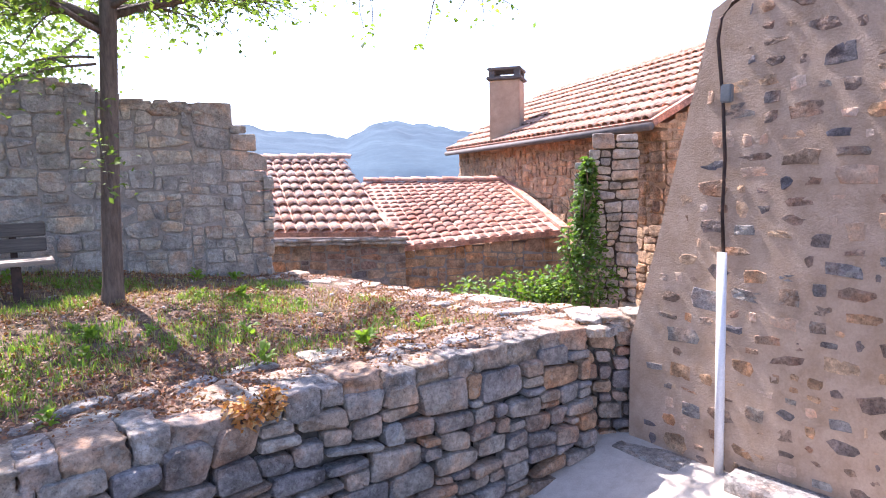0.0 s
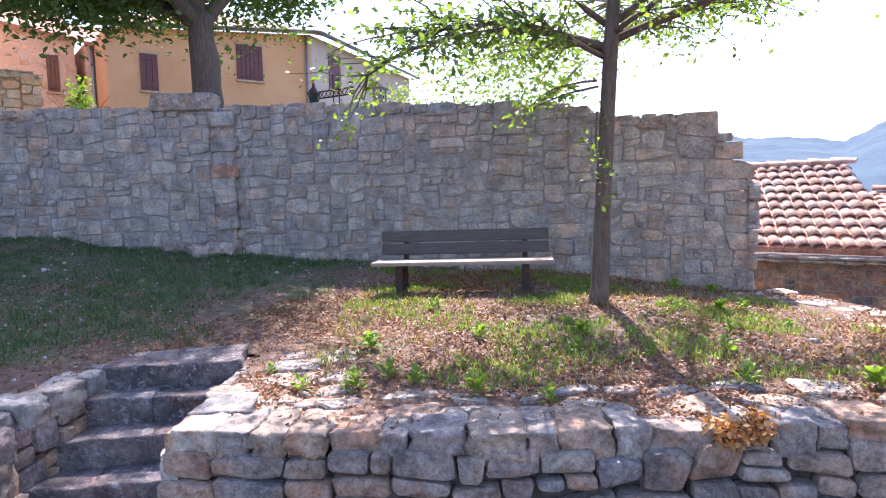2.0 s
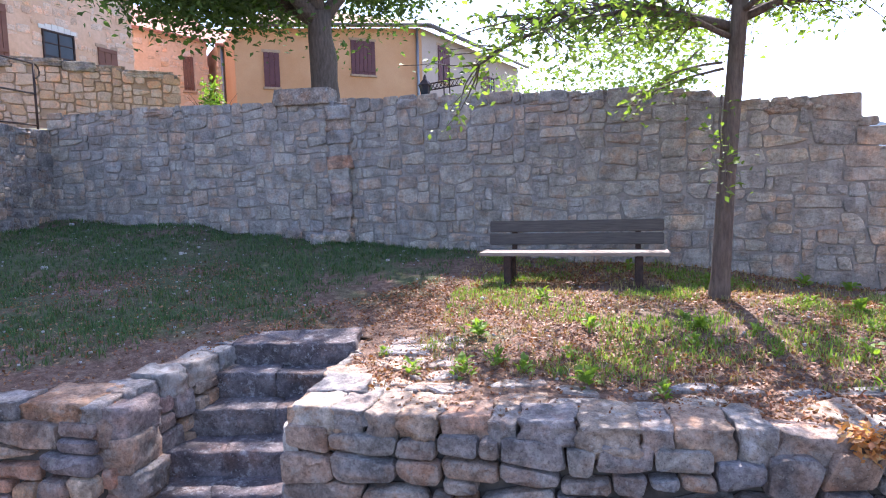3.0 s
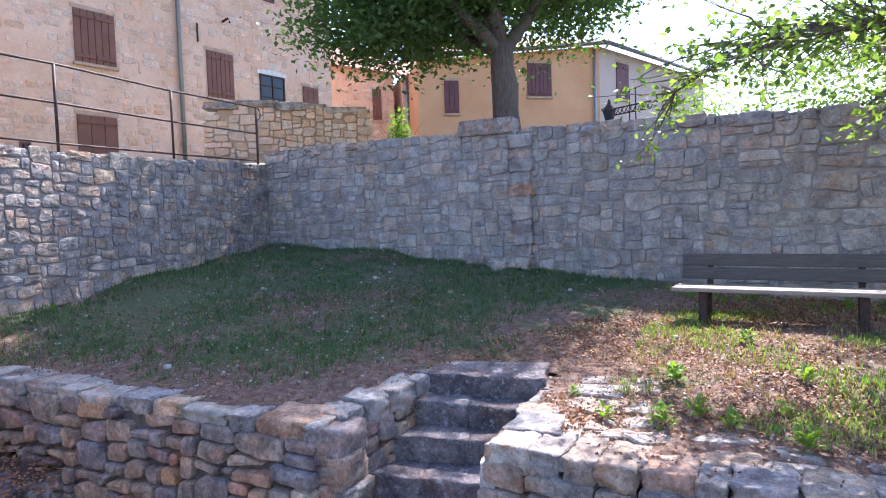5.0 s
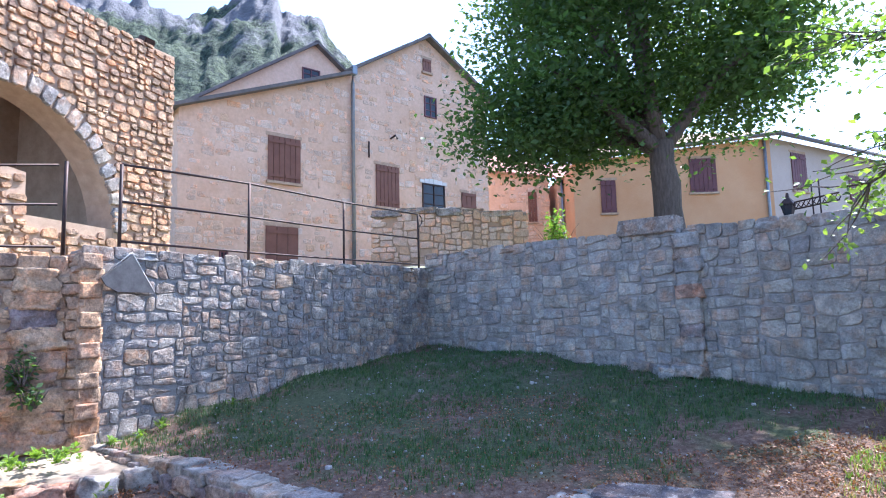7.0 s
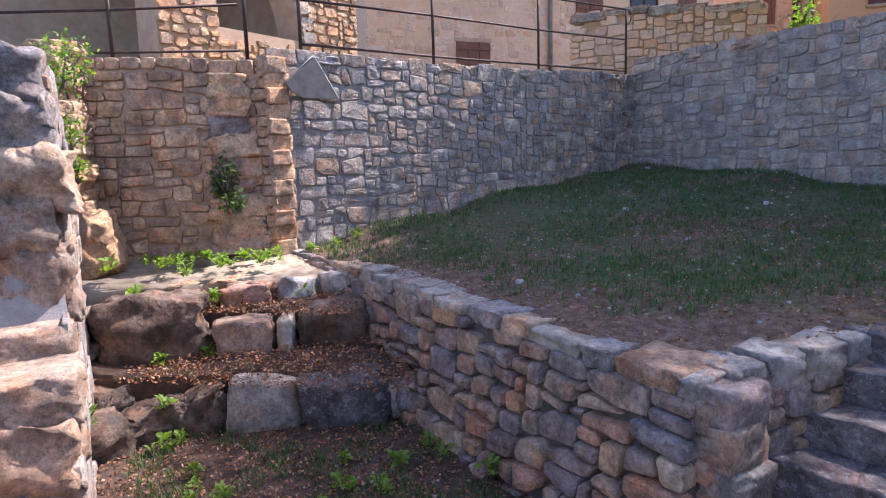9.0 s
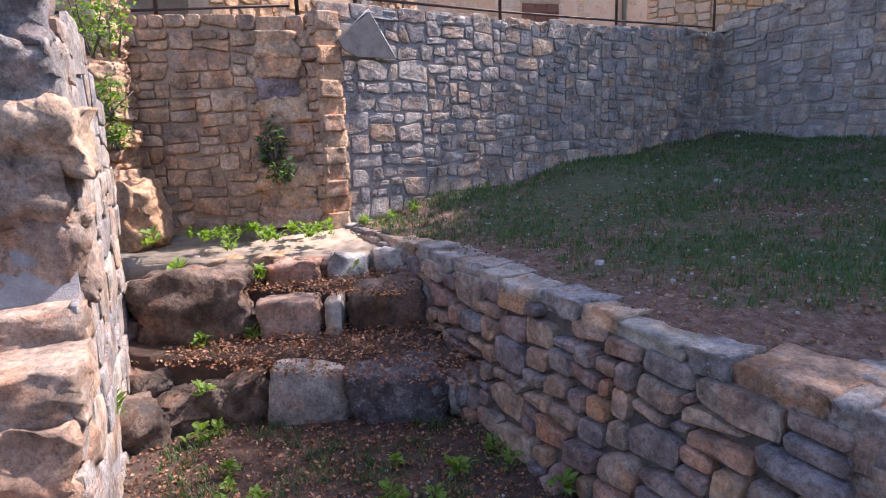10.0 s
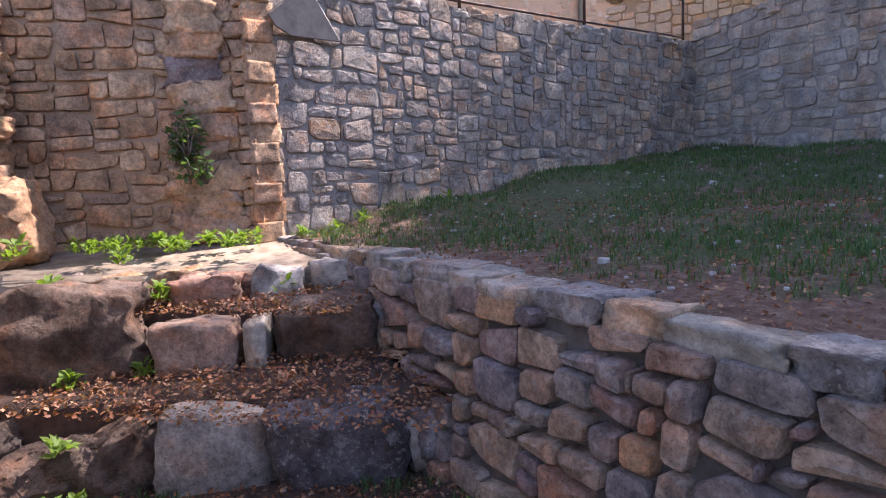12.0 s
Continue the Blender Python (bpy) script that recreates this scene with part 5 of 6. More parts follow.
earth_tread("tread", [(-6.2, -1.0), (-5.9, -3.2), (-5.6, -4.1), (-7.3, -4.8), (-7.3, -2.1)], -0.38, 1, 0.12)
earth_tread("tread", [(-6.95, -1.5), (-6.62, -4.2), (-7.6, -5.2), (-7.8, -2.4)], -0.01, 2, 0.1)
earth_tread("tread", [(-7.4, -2.0), (-6.62, -4.4), (-6.2, -5.6), (-7.4, -6.0), (-8.15, -3.1)], 0.2, 3, 0.16)
for nm, mt, size, m, amp in (
        ("step_block", "mixed", (0.58, 0.42, 0.48), pose(-5.95, -2.5, -0.62, 3, -4, -68), 0.05),
        ("step_block", "step", (0.72, 0.45, 0.5), pose(-6.08, -1.82, -0.62, -4, 3, -76), 0.09),
        ("step_block", "boulder", (0.5, 0.45, 0.42), pose(-5.82, -3.05, -0.7, 0, 14, -60), 0.16),
        ("step_block", "boulder", (0.5, 0.4, 0.36), pose(-5.6, -3.4, -0.78, 8, 12, -50), 0.18),
        ("step_block", "grey", (0.16, 0.2, 0.2), pose(-6.0, -2.16, -0.72, 0, 0, -70), 0.1),
        ("step_block", "grey", (0.2, 0.3, 0.3), pose(-6.2, -1.42, -0.62, 0, 12, -60), 0.1),
        ("step_block", "patch", (0.5, 0.36, 0.34), pose(-6.5, -2.92, -0.2, 2, 0, -72), 0.06),
        ("step_block", "grey", (0.14, 0.3, 0.34), pose(-6.6, -2.55, -0.2, 0, 0, -75), 0.06),
        ("step_block", "boulder", (0.62, 0.45, 0.42), pose(-6.82, -2.15, -0.16, -3, 4, -72), 0.1),
        ("step_block", "grey", (0.34, 0.3, 0.3), pose(-7.15, -2.65, 0.08, 6, -8, -66), 0.12),
        ("step_block", "warm", (0.46, 0.36, 0.3), pose(-6.98, -3.1, 0.05, 0, 0, -70), 0.12),
        ("step_block", "grey", (0.3, 0.26, 0.28), pose(-7.35, -2.3, 0.12, 0, 6, -70), 0.1),
        ("step_block", "step", (0.5, 0.4, 0.42), pose(-6.3, -1.25, -0.62, 4, 8, -62), 0.1),
        ("step_block", "grey", (0.44, 0.4, 0.36), pose(-7.05, -1.72, -0.14, 0, 8, -64), 0.1),
        ("step_block", "warm", (0.34, 0.3, 0.32), pose(-7.08, -3.42, 0.06, 0, 5, -70), 0.12),
        ("step_block", "ochre", (0.42, 0.3, 0.3), pose(-6.98, -3.82, 0.06, 4, 0, -66), 0.12),
        ("step_block", "patch", (0.4, 0.34, 0.34), pose(-6.88, -4.25, 0.05, 0, 5, -62), 0.12),
        ("step_block", "boulder", (0.42, 0.4, 0.32), pose(-5.78, -3.85, -0.56, 0, 0, -50), 0.14),
        ("step_block", "patch", (0.4, 0.34, 0.3), pose(-6.0, -4.25, -0.3, 0, 0, -40), 0.14),
        ("step_block", "boulder", (0.44, 0.4, 0.36), pose(-5.2, -3.55, -0.68, 0, 0, -40), 0.14),
        ("step_block", "patch", (0.4, 0.3, 0.3), pose(-7.2, -3.0, 0.06, 0, 4, -70), 0.12),
        ("step_block", "warm", (0.42, 0.4, 0.26), pose(-6.35, -4.25, -0.05, 0, 6, -60), 0.12)):
    laid_stone(nm, M[mt], ruin_steps, rng, size, m, 9, amp * 1.2, False, "", 0.22)
ob = laid_stone("boulder", M["boulder"], None, rng, (0.9, 0.62, 0.66), pose(-6.35, -3.74, -0.12, 4, 3, -62), 14, 0.15, False, "", 0.42)
tagged(ob, "big brown pitted boulder on the ruined steps", "boulder")
ob = laid_stone("boulder", M["ochre"], None, rng, (0.52, 0.5, 0.62), pose(-7.02, -4.82, 0.6, 0, 0, 20), 12, 0.17, False, "", 0.4)
tagged(ob, "sunlit ochre boulder at the foot of the recess wall", "boulder")
rubble_col = tagged(empty("masonry_stump"), "sunlit stump of ochre masonry beside the recess", "wall stump")
for i in range(14):
    zz = 0.95 + 0.13 * i
    laid_stone("stone", M["ochre"], rubble_col, rng, (rng.uniform(0.3, 0.46), 0.4, 0.17), pose(-7.0 + rng.uniform(-0.05, 0.05) - 0.02 * i, -5.02 - 0.015 * i + rng.uniform(-0.05, 0.05), zz, rng.uniform(-6, 6), rng.uniform(-6, 6), rng.uniform(-20, 20)), 2, 0.12)
pilaster = tagged(empty("broken_pilaster"), "rough broken pilaster of brown stone on the recess wall", "pilaster")
for i in range(9):
    w = 0.62 if i < 3 else 0.5 if i < 5 else 0.5 - 0.02 * (i - 5)
    laid_stone("stone", M["ochre" if i % 3 else "warm"], pilaster, rng, (w, 0.26, 0.25), pose(-7.97 + rng.uniform(-0.02, 0.02), -3.65 + rng.uniform(-0.04, 0.04), 0.46 + 0.225 * i, rng.uniform(-6, 6), rng.uniform(-6, 6), 110 + rng.uniform(-5, 5)), 8, 0.16, False)

# stepped blocks of the ruin's end
ruin_n = Vector((-0.61, 0.79))


def ruin_block(s, t, z, size, mat, amp=0.08, tilt=0.0):
    p = ruin_point(s) - ruin_n * t
    laid_stone("block", M[mat], w_ruin, rng, size, Matrix.Translation((p.x, p.y, z)) @ Matrix.Rotation(math.atan2(U.y, U.x) + rng.uniform(-0.08, 0.08), 4, "Z") @ Matrix.Rotation(tilt, 4, "Y"), 4, amp)


for t in (0.2, 0.62, 1.0):
    ruin_block(0.5, t, -0.66, (0.42, 0.42, 0.34), "ochre", 0.1)
    ruin_block(0.52 + rng.uniform(-0.04, 0.04), t, -0.33, (0.44, 0.44, 0.36), "warm", 0.12)
    ruin_block(0.53 + rng.uniform(-0.04, 0.04), t, 0.0, (0.42, 0.44, 0.34), "ochre", 0.12)
    ruin_block(0.62, t - 0.02, 0.25, (0.5, 0.46, 0.26), "warm", 0.09)
    ruin_block(1.0, t, 0.42, (0.34, 0.44, 0.2), "warm")
for q, t, z, size in ((0.12, 0.62, -0.1, (0.4, 0.36, 0.3)), (0.02, 0.95, -0.3, (0.5, 0.44, 0.5)), (0.1, 0.6, -0.5, (0.46, 0.5, 0.6)), (0.2, 1.0, 0.08, (0.36, 0.3, 0.26))):
    ruin_block(q, t, z, size, "ochre", 0.14)
for i, (z, h) in enumerate(((0.72, 0.4), (1.04, 0.3), (1.32, 0.32), (1.62, 0.34), (1.9, 0.3))):
    for t in (0.18, 0.56, 0.95):
        ruin_block(1.3 + 0.02 * i + rng.uniform(-0.05, 0.05), t + rng.uniform(-0.04, 0.04), z, (0.4 + rng.uniform(-0.06, 0.1), rng.uniform(0.36, 0.46), h * 1.1), "mixed" if rng.random() < 0.7 else "warm", 0.16)

# quoins at the end of the west wall
for i in range(13):
    w = 0.29 if i % 2 else 0.25
    laid_stone("quoin", M["ochre"], w_side, rng, (w, 0.56 - w, 0.18), pose(-8.13 - (w - 0.24) * 0.3, -3.22 + (w - 0.24) * 0.25, 0.42 + 0.172 * i, rng.uniform(-2, 2), rng.uniform(-2, 2), -42 + rng.uniform(-2, 2)), 4, 0.03, False, "", 0.04)

# old pilaster at the bend of the high wall
for i in range(11):
    laid_stone("pilaster_stone", M["grey" if i % 3 else "warm"], w_back, rng, (rng.uniform(0.34, 0.46), 0.2, 0.22), pose(-9.16 + rng.uniform(-0.03, 0.03), 5.1, 0.85 + 0.2 * i, rng.uniform(-3, 3), rng.uniform(-3, 3), 32 + rng.uniform(-6, 6)), 5, 0.09)
for i, (x, y) in enumerate(((-9.45, 4.72), (-9.2, 4.86), (-9.75, 4.45), (-8.95, 5.0), (-9.3, 4.66))):
    ob = laid_stone("fallen_stone", M["grey"], None, rng, (0.28, 0.22, 0.18), pose(x, y, lawn_height(x, y) + 0.05 + 0.06 * (i % 2), 10, 8, 40 * i), 5, 0.13)
    tagged(ob, "grey fallen stone lying at the wall's foot", "stone", "fallen stones")
lamp = tagged(empty("floodlight", AR.matrix(3.1, 6.72, -0.2)), "small dark floodlight on the arched building's top", "floodlight")
bm = bmesh.new()
box(bm, -0.12, 0.12, -0.1, 0.1, 0.06, 0.26, 0.02, pose(0, 0, 0, 25, 0, 0))
part("housing", bm, M["iron"], lamp)
pipe("bracket", [(0, 0, -0.08), (0, 0, 0.1)], 0.025, M["iron"], lamp, 6)

# cap block on the high wall
ob = laid_stone("capstone", M["pale"], None, rng, (0.95, 0.42, 0.27), pose(-9.72, 4.78, 3.14, 0, 0, 41), 4, 0.04)
tagged(ob, "pale squared capstone lying on the high wall", "capstone")

# ---- bench ----
bench = tagged(empty("park_bench", pose(-4.405, 5.105, 0.43, 0, 0, 35.0)), "dark weathered park bench with slatted back and worn seat", "bench")
for i in range(3):
    bm = bmesh.new()
    box(bm, -1.005, 1.005, 0.0 + 0.145 * i, 0.13 + 0.145 * i, 0.35, 0.39, 0.008)
    part("seat_plank", bm, M["wood_seat"], bench)
for i in range(2):
    bm = bmesh.new()
    box(bm, -0.97, 0.97, -0.02, 0.02, 0.0, 0.13, 0.008)
    part("back_plank", bm, M["wood_dark"], bench).matrix_basis = pose(0, 0.47 + 0.03 * i, 0.44 + 0.145 * i, -10)
for x in (-0.7, 0.7):
    bm = bmesh.new()
    box(bm, x - 0.04, x + 0.04, 0.06, 0.16, -0.1, 0.346, 0.01)
    box(bm, x - 0.04, x + 0.04, 0.34, 0.44, -0.1, 0.346, 0.01)
    box(bm, x - 0.035, x + 0.035, 0.05, 0.46, 0.29, 0.345, 0.01)
    part("leg", bm, M["iron"], bench)
    bm = bmesh.new()
    box(bm, x - 0.03, x + 0.03, 0.0, 0.05, 0.36, 0.74, 0.008, pose(0, 0.5, -0.02, -10) @ pose(0, 0, 0))
    part("back_strut", bm, M["iron"], bench)

# ---- iron railing on the west wall ----
rail = tagged(empty("iron_railing"), "thin rusty iron railing with three rails on the wall", "railing")
posts = [(-8.0, -3.42, 2.5, 3.66), (-8.5, -2.98, 2.5, 3.76), (-10.02, -1.64, 2.5, 3.87), (-11.62, -0.2, 2.55, 3.9), (-13.36, 1.38, 2.6, 3.99)]
for x, y, z0, z1 in posts:
    pipe("post", [(x, y, z0), (x, y, z1)], 0.022, M["iron"], rail, 6)
for f in (1.0, 0.62, 0.22):
    pipe("rail", [(x, y, z0 + (z1 - z0) * f) for x, y, z0, z1 in posts[1:]], 0.017, M["iron"], rail, 6)
pipe("scroll", [(-13.36 - 0.1 * math.sin(t * 0.5), 1.38 + 0.1 * math.sin(t * 0.5), 3.99 - 0.13 + 0.13 * math.cos(t * 0.5)) for t in range(0, 7)], 0.015, M["iron"], rail, 6)
rail2 = tagged(empty("iron_railing"), "thin rusty iron railing above the recess", "railing")
posts = [(-8.0, -3.5, 2.4, 3.64), (-7.55, -4.75, 2.4, 3.5), (-7.05, -6.1, 2.4, 3.4)]
for x, y, z0, z1 in posts[1:]:
    pipe("post", [(x, y, z0), (x, y, z1)], 0.022, M["iron"], rail2, 6)
for f in (0.98, 0.6, 0.2):
    pipe("rail", [(x, y, z0 + (z1 - z0) * f) for x, y, z0, z1 in posts], 0.016, M["iron"], rail2, 6)

# ---- iron cross and lantern behind the wall ----
cross = tagged(empty("iron_cross", pose(-7.75, 6.22, 2.6, 0, 0, 23)), "openwork black wrought-iron cross behind the wall", "cross")
for a in (-0.05, 0.05):
    pipe("upright", [(a, 0, 0), (a, 0, 0.9)], 0.011, M["iron"], cross, 6)
    pipe("arm", [(-0.3, 0, 0.6 + a - 0.015), (0.3, 0, 0.615 + a)], 0.011, M["iron"], cross, 6)
for k in range(9):
    x = -0.28 + 0.07 * k
    z = 0.6 + x * 0.025
    pipe("scroll", [(x, 0, z - 0.05), (x + 0.035, 0, z), (x, 0, z + 0.05), (x - 0.035, 0, z), (x, 0, z - 0.05)], 0.008, M["iron"], cross, 5)
lantern = tagged(empty("lantern", pose(-8.15, 6.1, 2.9, 0, 0, 23)), "small black iron street lantern with glass sides", "lantern")
pipe("post", [(0, 0, -0.4), (0, 0, 0.12)], 0.02, M["iron"], lantern, 6)
bm = bmesh.new()
bmesh.ops.create_cone(bm, cap_ends=True, segments=6, radius1=0.05, radius2=0.1, depth=0.2, matrix=pose(0, 0, 0.22))
part("glass_body", bm, M["glass"], lantern)
bm = bmesh.new()
bmesh.ops.create_cone(bm, cap_ends=True, segments=6, radius1=0.12, radius2=0.03, depth=0.1, matrix=pose(0, 0, 0.374))
bmesh.ops.create_cone(bm, cap_ends=True, segments=6, radius1=0.03, radius2=0.015, depth=0.07, matrix=pose(0, 0, 0.462))
part("cap", bm, M["iron"], lantern)

# ---- trees and plants ----


def leaf_field(points, rng, size, droop=0.3, dirs=None):
    """Folded pointed leaves at the points, turned every way: vertices and faces."""
    pts = np.asarray(points, dtype=float)
    n = len(pts)
    d = rng.normal(size=(n, 3))
    d[:, 2] = d[:, 2] * 0.5 - droop
    if dirs is not None:
        d = d * 0.6 + np.asarray(dirs)
    d /= np.linalg.norm(d, axis=1)[:, None]
    up = rng.normal(size=(n, 3)) * 0.6 + np.array((0, 0, 1.0))
    a = np.cross(d, up)
    a /= np.linalg.norm(a, axis=1)[:, None] + 1e-9
    nn = np.cross(a, d)
    l = size * rng.uniform(0.6, 1.25, size=(n, 1))
    w = l * rng.uniform(0.24, 0.36, size=(n, 1))
    v = np.empty((n, 4, 3))
    v[:, 0] = pts
    v[:, 1] = pts + d * l * 0.45 + a * w + nn * l * 0.1
    v[:, 2] = pts + d * l
    v[:, 3] = pts + d * l * 0.45 - a * w + nn * l * 0.1
    idx = np.arange(n)[:, None] * 4
    f = np.concatenate((idx + np.array((0, 1, 2)), idx + np.array((0, 2, 3))), axis=1).reshape(-1, 3)
    return v.reshape(-1, 3), f


def array_mesh(name, v, f, mat, parent=None, smooth=False):
    me = bpy.data.meshes.new(name)
    k = f.shape[1]
    me.vertices.add(len(v))
    me.vertices.foreach_set("co", np.ascontiguousarray(v, dtype=np.float32).ravel())
    me.loops.add(len(f) * k)
    me.loops.foreach_set("vertex_index", np.ascontiguousarray(f, dtype=np.int32).ravel())
    me.polygons.add(len(f))
    me.polygons.foreach_set("loop_start", np.arange(0, len(f) * k, k, dtype=np.int32))
    me.update(calc_edges=True)
    me.validate()
    me.materials.append(mat)
    ob = new(name, me)
    if parent is not None:
        ob.parent = parent
    return ob


def limb(mass, start, way, length, r0, r1, rng, droop=0.0, n=7, wob=0.12):
    """One bent tapered limb; gives its points."""
    p, d = Vector(start), Vector(way).normalized()
    pts = [p.copy()]
    for i in range(n):
        d = (d + Vector((rng.uniform(-wob, wob), rng.uniform(-wob, wob), rng.uniform(-wob, wob) - droop))).normalized()
        p = p + d * length / n
        pts.append(p.copy())
    vs, fs = tube_data(pts, [r0 + (r1 - r0) * i / n for i in range(n + 1)], 6)
    mass.add(vs, fs)
    return pts


def young_tree():
    rng, nr = random.Random(101), np.random.default_rng(101)
    tree = tagged(empty("young_tree"), "slender young tree with sparse bright green leaves on the terrace", "tree")
    wood = Mass()
    vs, fs = tube_data([(-3.03, 5.6, 0.2), (-3.04, 5.6, 0.38), (-3.02, 5.6, 0.6), (-2.98, 5.6, 1.4), (-2.92, 5.6, 2.3), (-2.87, 5.6, 3.05), (-2.82, 5.6, 3.7), (-2.8, 5.65, 4.6), (-2.75, 5.6, 5.4)], [0.14, 0.108, 0.088, 0.078, 0.073, 0.07, 0.055, 0.04, 0.02], 12)
    wood.add(vs, fs)
    pts, dirs = [], []
    right, fwd = Vector((0.826, 0.563, 0)), Vector((-0.563, 0.826, 0))
    limbs = [(2.95, right + fwd * 0.1, 0.3, 3.8, 0.04), (3.1, right * 0.9 - fwd * 0.25, 0.6, 2.8, 0.04), (3.0, right * 0.8 + fwd * 0.5, 0.4, 2.6, 0.035), (2.9, -right + fwd * 0.2, 0.4, 2.5, 0.04), (3.1, -right * 0.9 - fwd * 0.3, 0.6, 2.5, 0.035),
             (2.85, -right * 0.5 + fwd * 0.8, 0.4, 2.4, 0.032), (3.3, fwd + right * 0.2, 0.5, 2.4, 0.032), (3.4, -fwd, 0.7, 2.0, 0.03), (3.7, right - fwd * 0.3, 0.8, 2.2, 0.03), (3.8, -right + fwd * 0.4, 0.8, 2.2, 0.03),
             (3.0, right * 0.5 - fwd * 0.7, 0.4, 2.0, 0.03), (2.8, -right * 0.7 - fwd * 0.7, 0.25, 2.0, 0.028)]
    for z, way, rise, length, r in limbs:
        a = limb(wood, (-2.95 + (z - 2.3) * 0.07, 5.6, z), way.normalized() + Vector((0, 0, rise)), length, r, 0.012, rng, 0.05, 9, 0.14)
        for i in range(2, 10):
            for _ in range(5):
                d = (a[i] - a[i - 1]).normalized()
                side = Vector((rng.uniform(-1, 1), rng.uniform(-1, 1), rng.uniform(-0.5, 0.45)))
                b = limb(wood, a[i], d * 0.7 + side * 0.9, rng.uniform(0.4, 0.9), 0.01, 0.003, rng, 0.06, 5, 0.22)
                for j in range(1, 6):
                    for _ in range(4):
                        pts.append(b[j] + Vector((rng.gauss(0, 0.09), rng.gauss(0, 0.09), rng.gauss(0, 0.07))))
    # the low twig that hangs before the trunk
    for start, way in (((-3.0, 5.58, 2.55), (-0.8, -0.4, -0.1)), ((-3.0, 5.55, 2.3), (0.1, -0.6, -0.5)), ((-3.0, 5.55, 2.6), (-0.6, -0.7, 0.0))):
        b = limb(wood, start, way, 0.9, 0.014, 0.004, rng, 0.15, 6, 0.15)
        for q in b[2:]:
            for _ in range(14):
                pts.append(q + Vector((rng.gauss(0, 0.1), rng.gauss(0, 0.1), rng.gauss(0, 0.08))))
    link_mesh("trunk", wood.v, wood.f, M["bark"], tree, True)
    v, f = leaf_field(pts, nr, 0.08, 0.35)
    array_mesh("crown", v, f, M["leaf_light"], tree)


young_tree()


def full_tree(name, label, base, fork, crown, radii, clumps, per, leaf, mats, seed, trunk_r, spread=0.42, shell=0.55, limbs=9, crest=None):
    """A broad tree: leaning trunk, forked limbs, and a crown of leaf clumps with gaps."""
    rng, nr = random.Random(seed), np.random.default_rng(seed)
    tree = tagged(empty(name), label, "tree")
    wood = Mass()
    b, k, c = Vector(base), Vector(fork), Vector(crown)
    n = 7
    pts = [b.lerp(k, i / n) + Vector((rng.uniform(-0.05, 0.05), rng.uniform(-0.05, 0.05), 0)) for i in range(n + 1)]
    vs, fs = tube_data(pts, [trunk_r * (1.35 if i == 0 else 1.0 - 0.3 * i / n + 0.08 * rng.uniform(-1, 1)) for i in range(n + 1)], 12)
    wood.add(vs, fs)
    cl = []
    for top, count, rx, ry, rz in crest or ():
        for _ in range(count):
            d = Vector((rng.gauss(0, 1), rng.gauss(0, 1), rng.gauss(0, 1))).normalized() * rng.uniform(0.4, 1.0)
            cl.append(Vector(top) + Vector((d.x * rx, d.y * ry, d.z * rz)))
    rng.shuffle(cl)
    for _ in range(clumps):
        d = Vector((rng.gauss(0, 1), rng.gauss(0, 1), rng.gauss(0, 1))).normalized()
        r = rng.uniform(shell, 1.0) * (1 + 0.16 * noise.noise(d * 2.3 + Vector((seed, 0, 0))))
        cl.append(c + Vector((d.x * radii[0], d.y * radii[1], d.z * radii[2])) * r)
    for i in range(limbs):
        t = cl[i]
        d = t - k
        limb(wood, k - Vector((0, 0, 0.2)), d + Vector((0, 0, 0.3 * d.length)), d.length * 0.95, trunk_r * 0.5, 0.03, rng, 0.03, 8, 0.12)
    link_mesh("trunk", wood.v, wood.f, mats[0], tree, True)
    centres = np.array([tuple(q) for q in cl])
    pts = np.repeat(centres, per, axis=0) + nr.normal(size=(len(cl) * per, 3)) * np.array((spread, spread, spread * 0.7))
    v, f = leaf_field(pts, nr, leaf, 0.3)
    array_mesh("crown", v, f, mats[1], tree)


# first crest: unseen upper crown, added and sized to shade the west wall
full_tree("plane_tree", "large dense dark green tree with a knotty trunk behind the wall", (-11.1, 6.05, 2.0), (-11.0, 5.8, 5.0), (-12.1, 6.4, 7.9), (3.6, 3.6, 2.7), 360, 120, 0.14, (M["bark_dark"], M["leaf_dark"]), 111, 0.32, crest=(((-12.3, 5.8, 10.3), 240, 4.0, 2.5, 2.2), ((-12.2, 3.7, 5.8), 80, 2.4, 1.5, 1.0), ((-12.0, 5.0, 5.5), 30, 1.4, 0.9, 0.6), ((-12.8, 8.6, 7.4), 50, 2.2, 1.5, 1.0)))
full_tree("garden_tree", "light green garden tree beyond the high wall", (-8.9, 12.6, 1.5), (-8.9, 12.6, 3.0), (-8.9, 12.6, 4.1), (2.4, 2.2, 1.7), 58, 80, 0.13, (M["bark"], M["leaf_light"]), 112, 0.14, 0.36, 0.3, 7)
full_tree("garden_tree", "light green garden tree beyond the high wall", (-13.5, 13.8, 1.5), (-13.5, 13.8, 3.0), (-13.2, 13.8, 3.7), (2.4, 2.2, 1.2), 60, 80, 0.13, (M["bark"], M["leaf_light"]), 113, 0.14, 0.36, 0.3, 7)


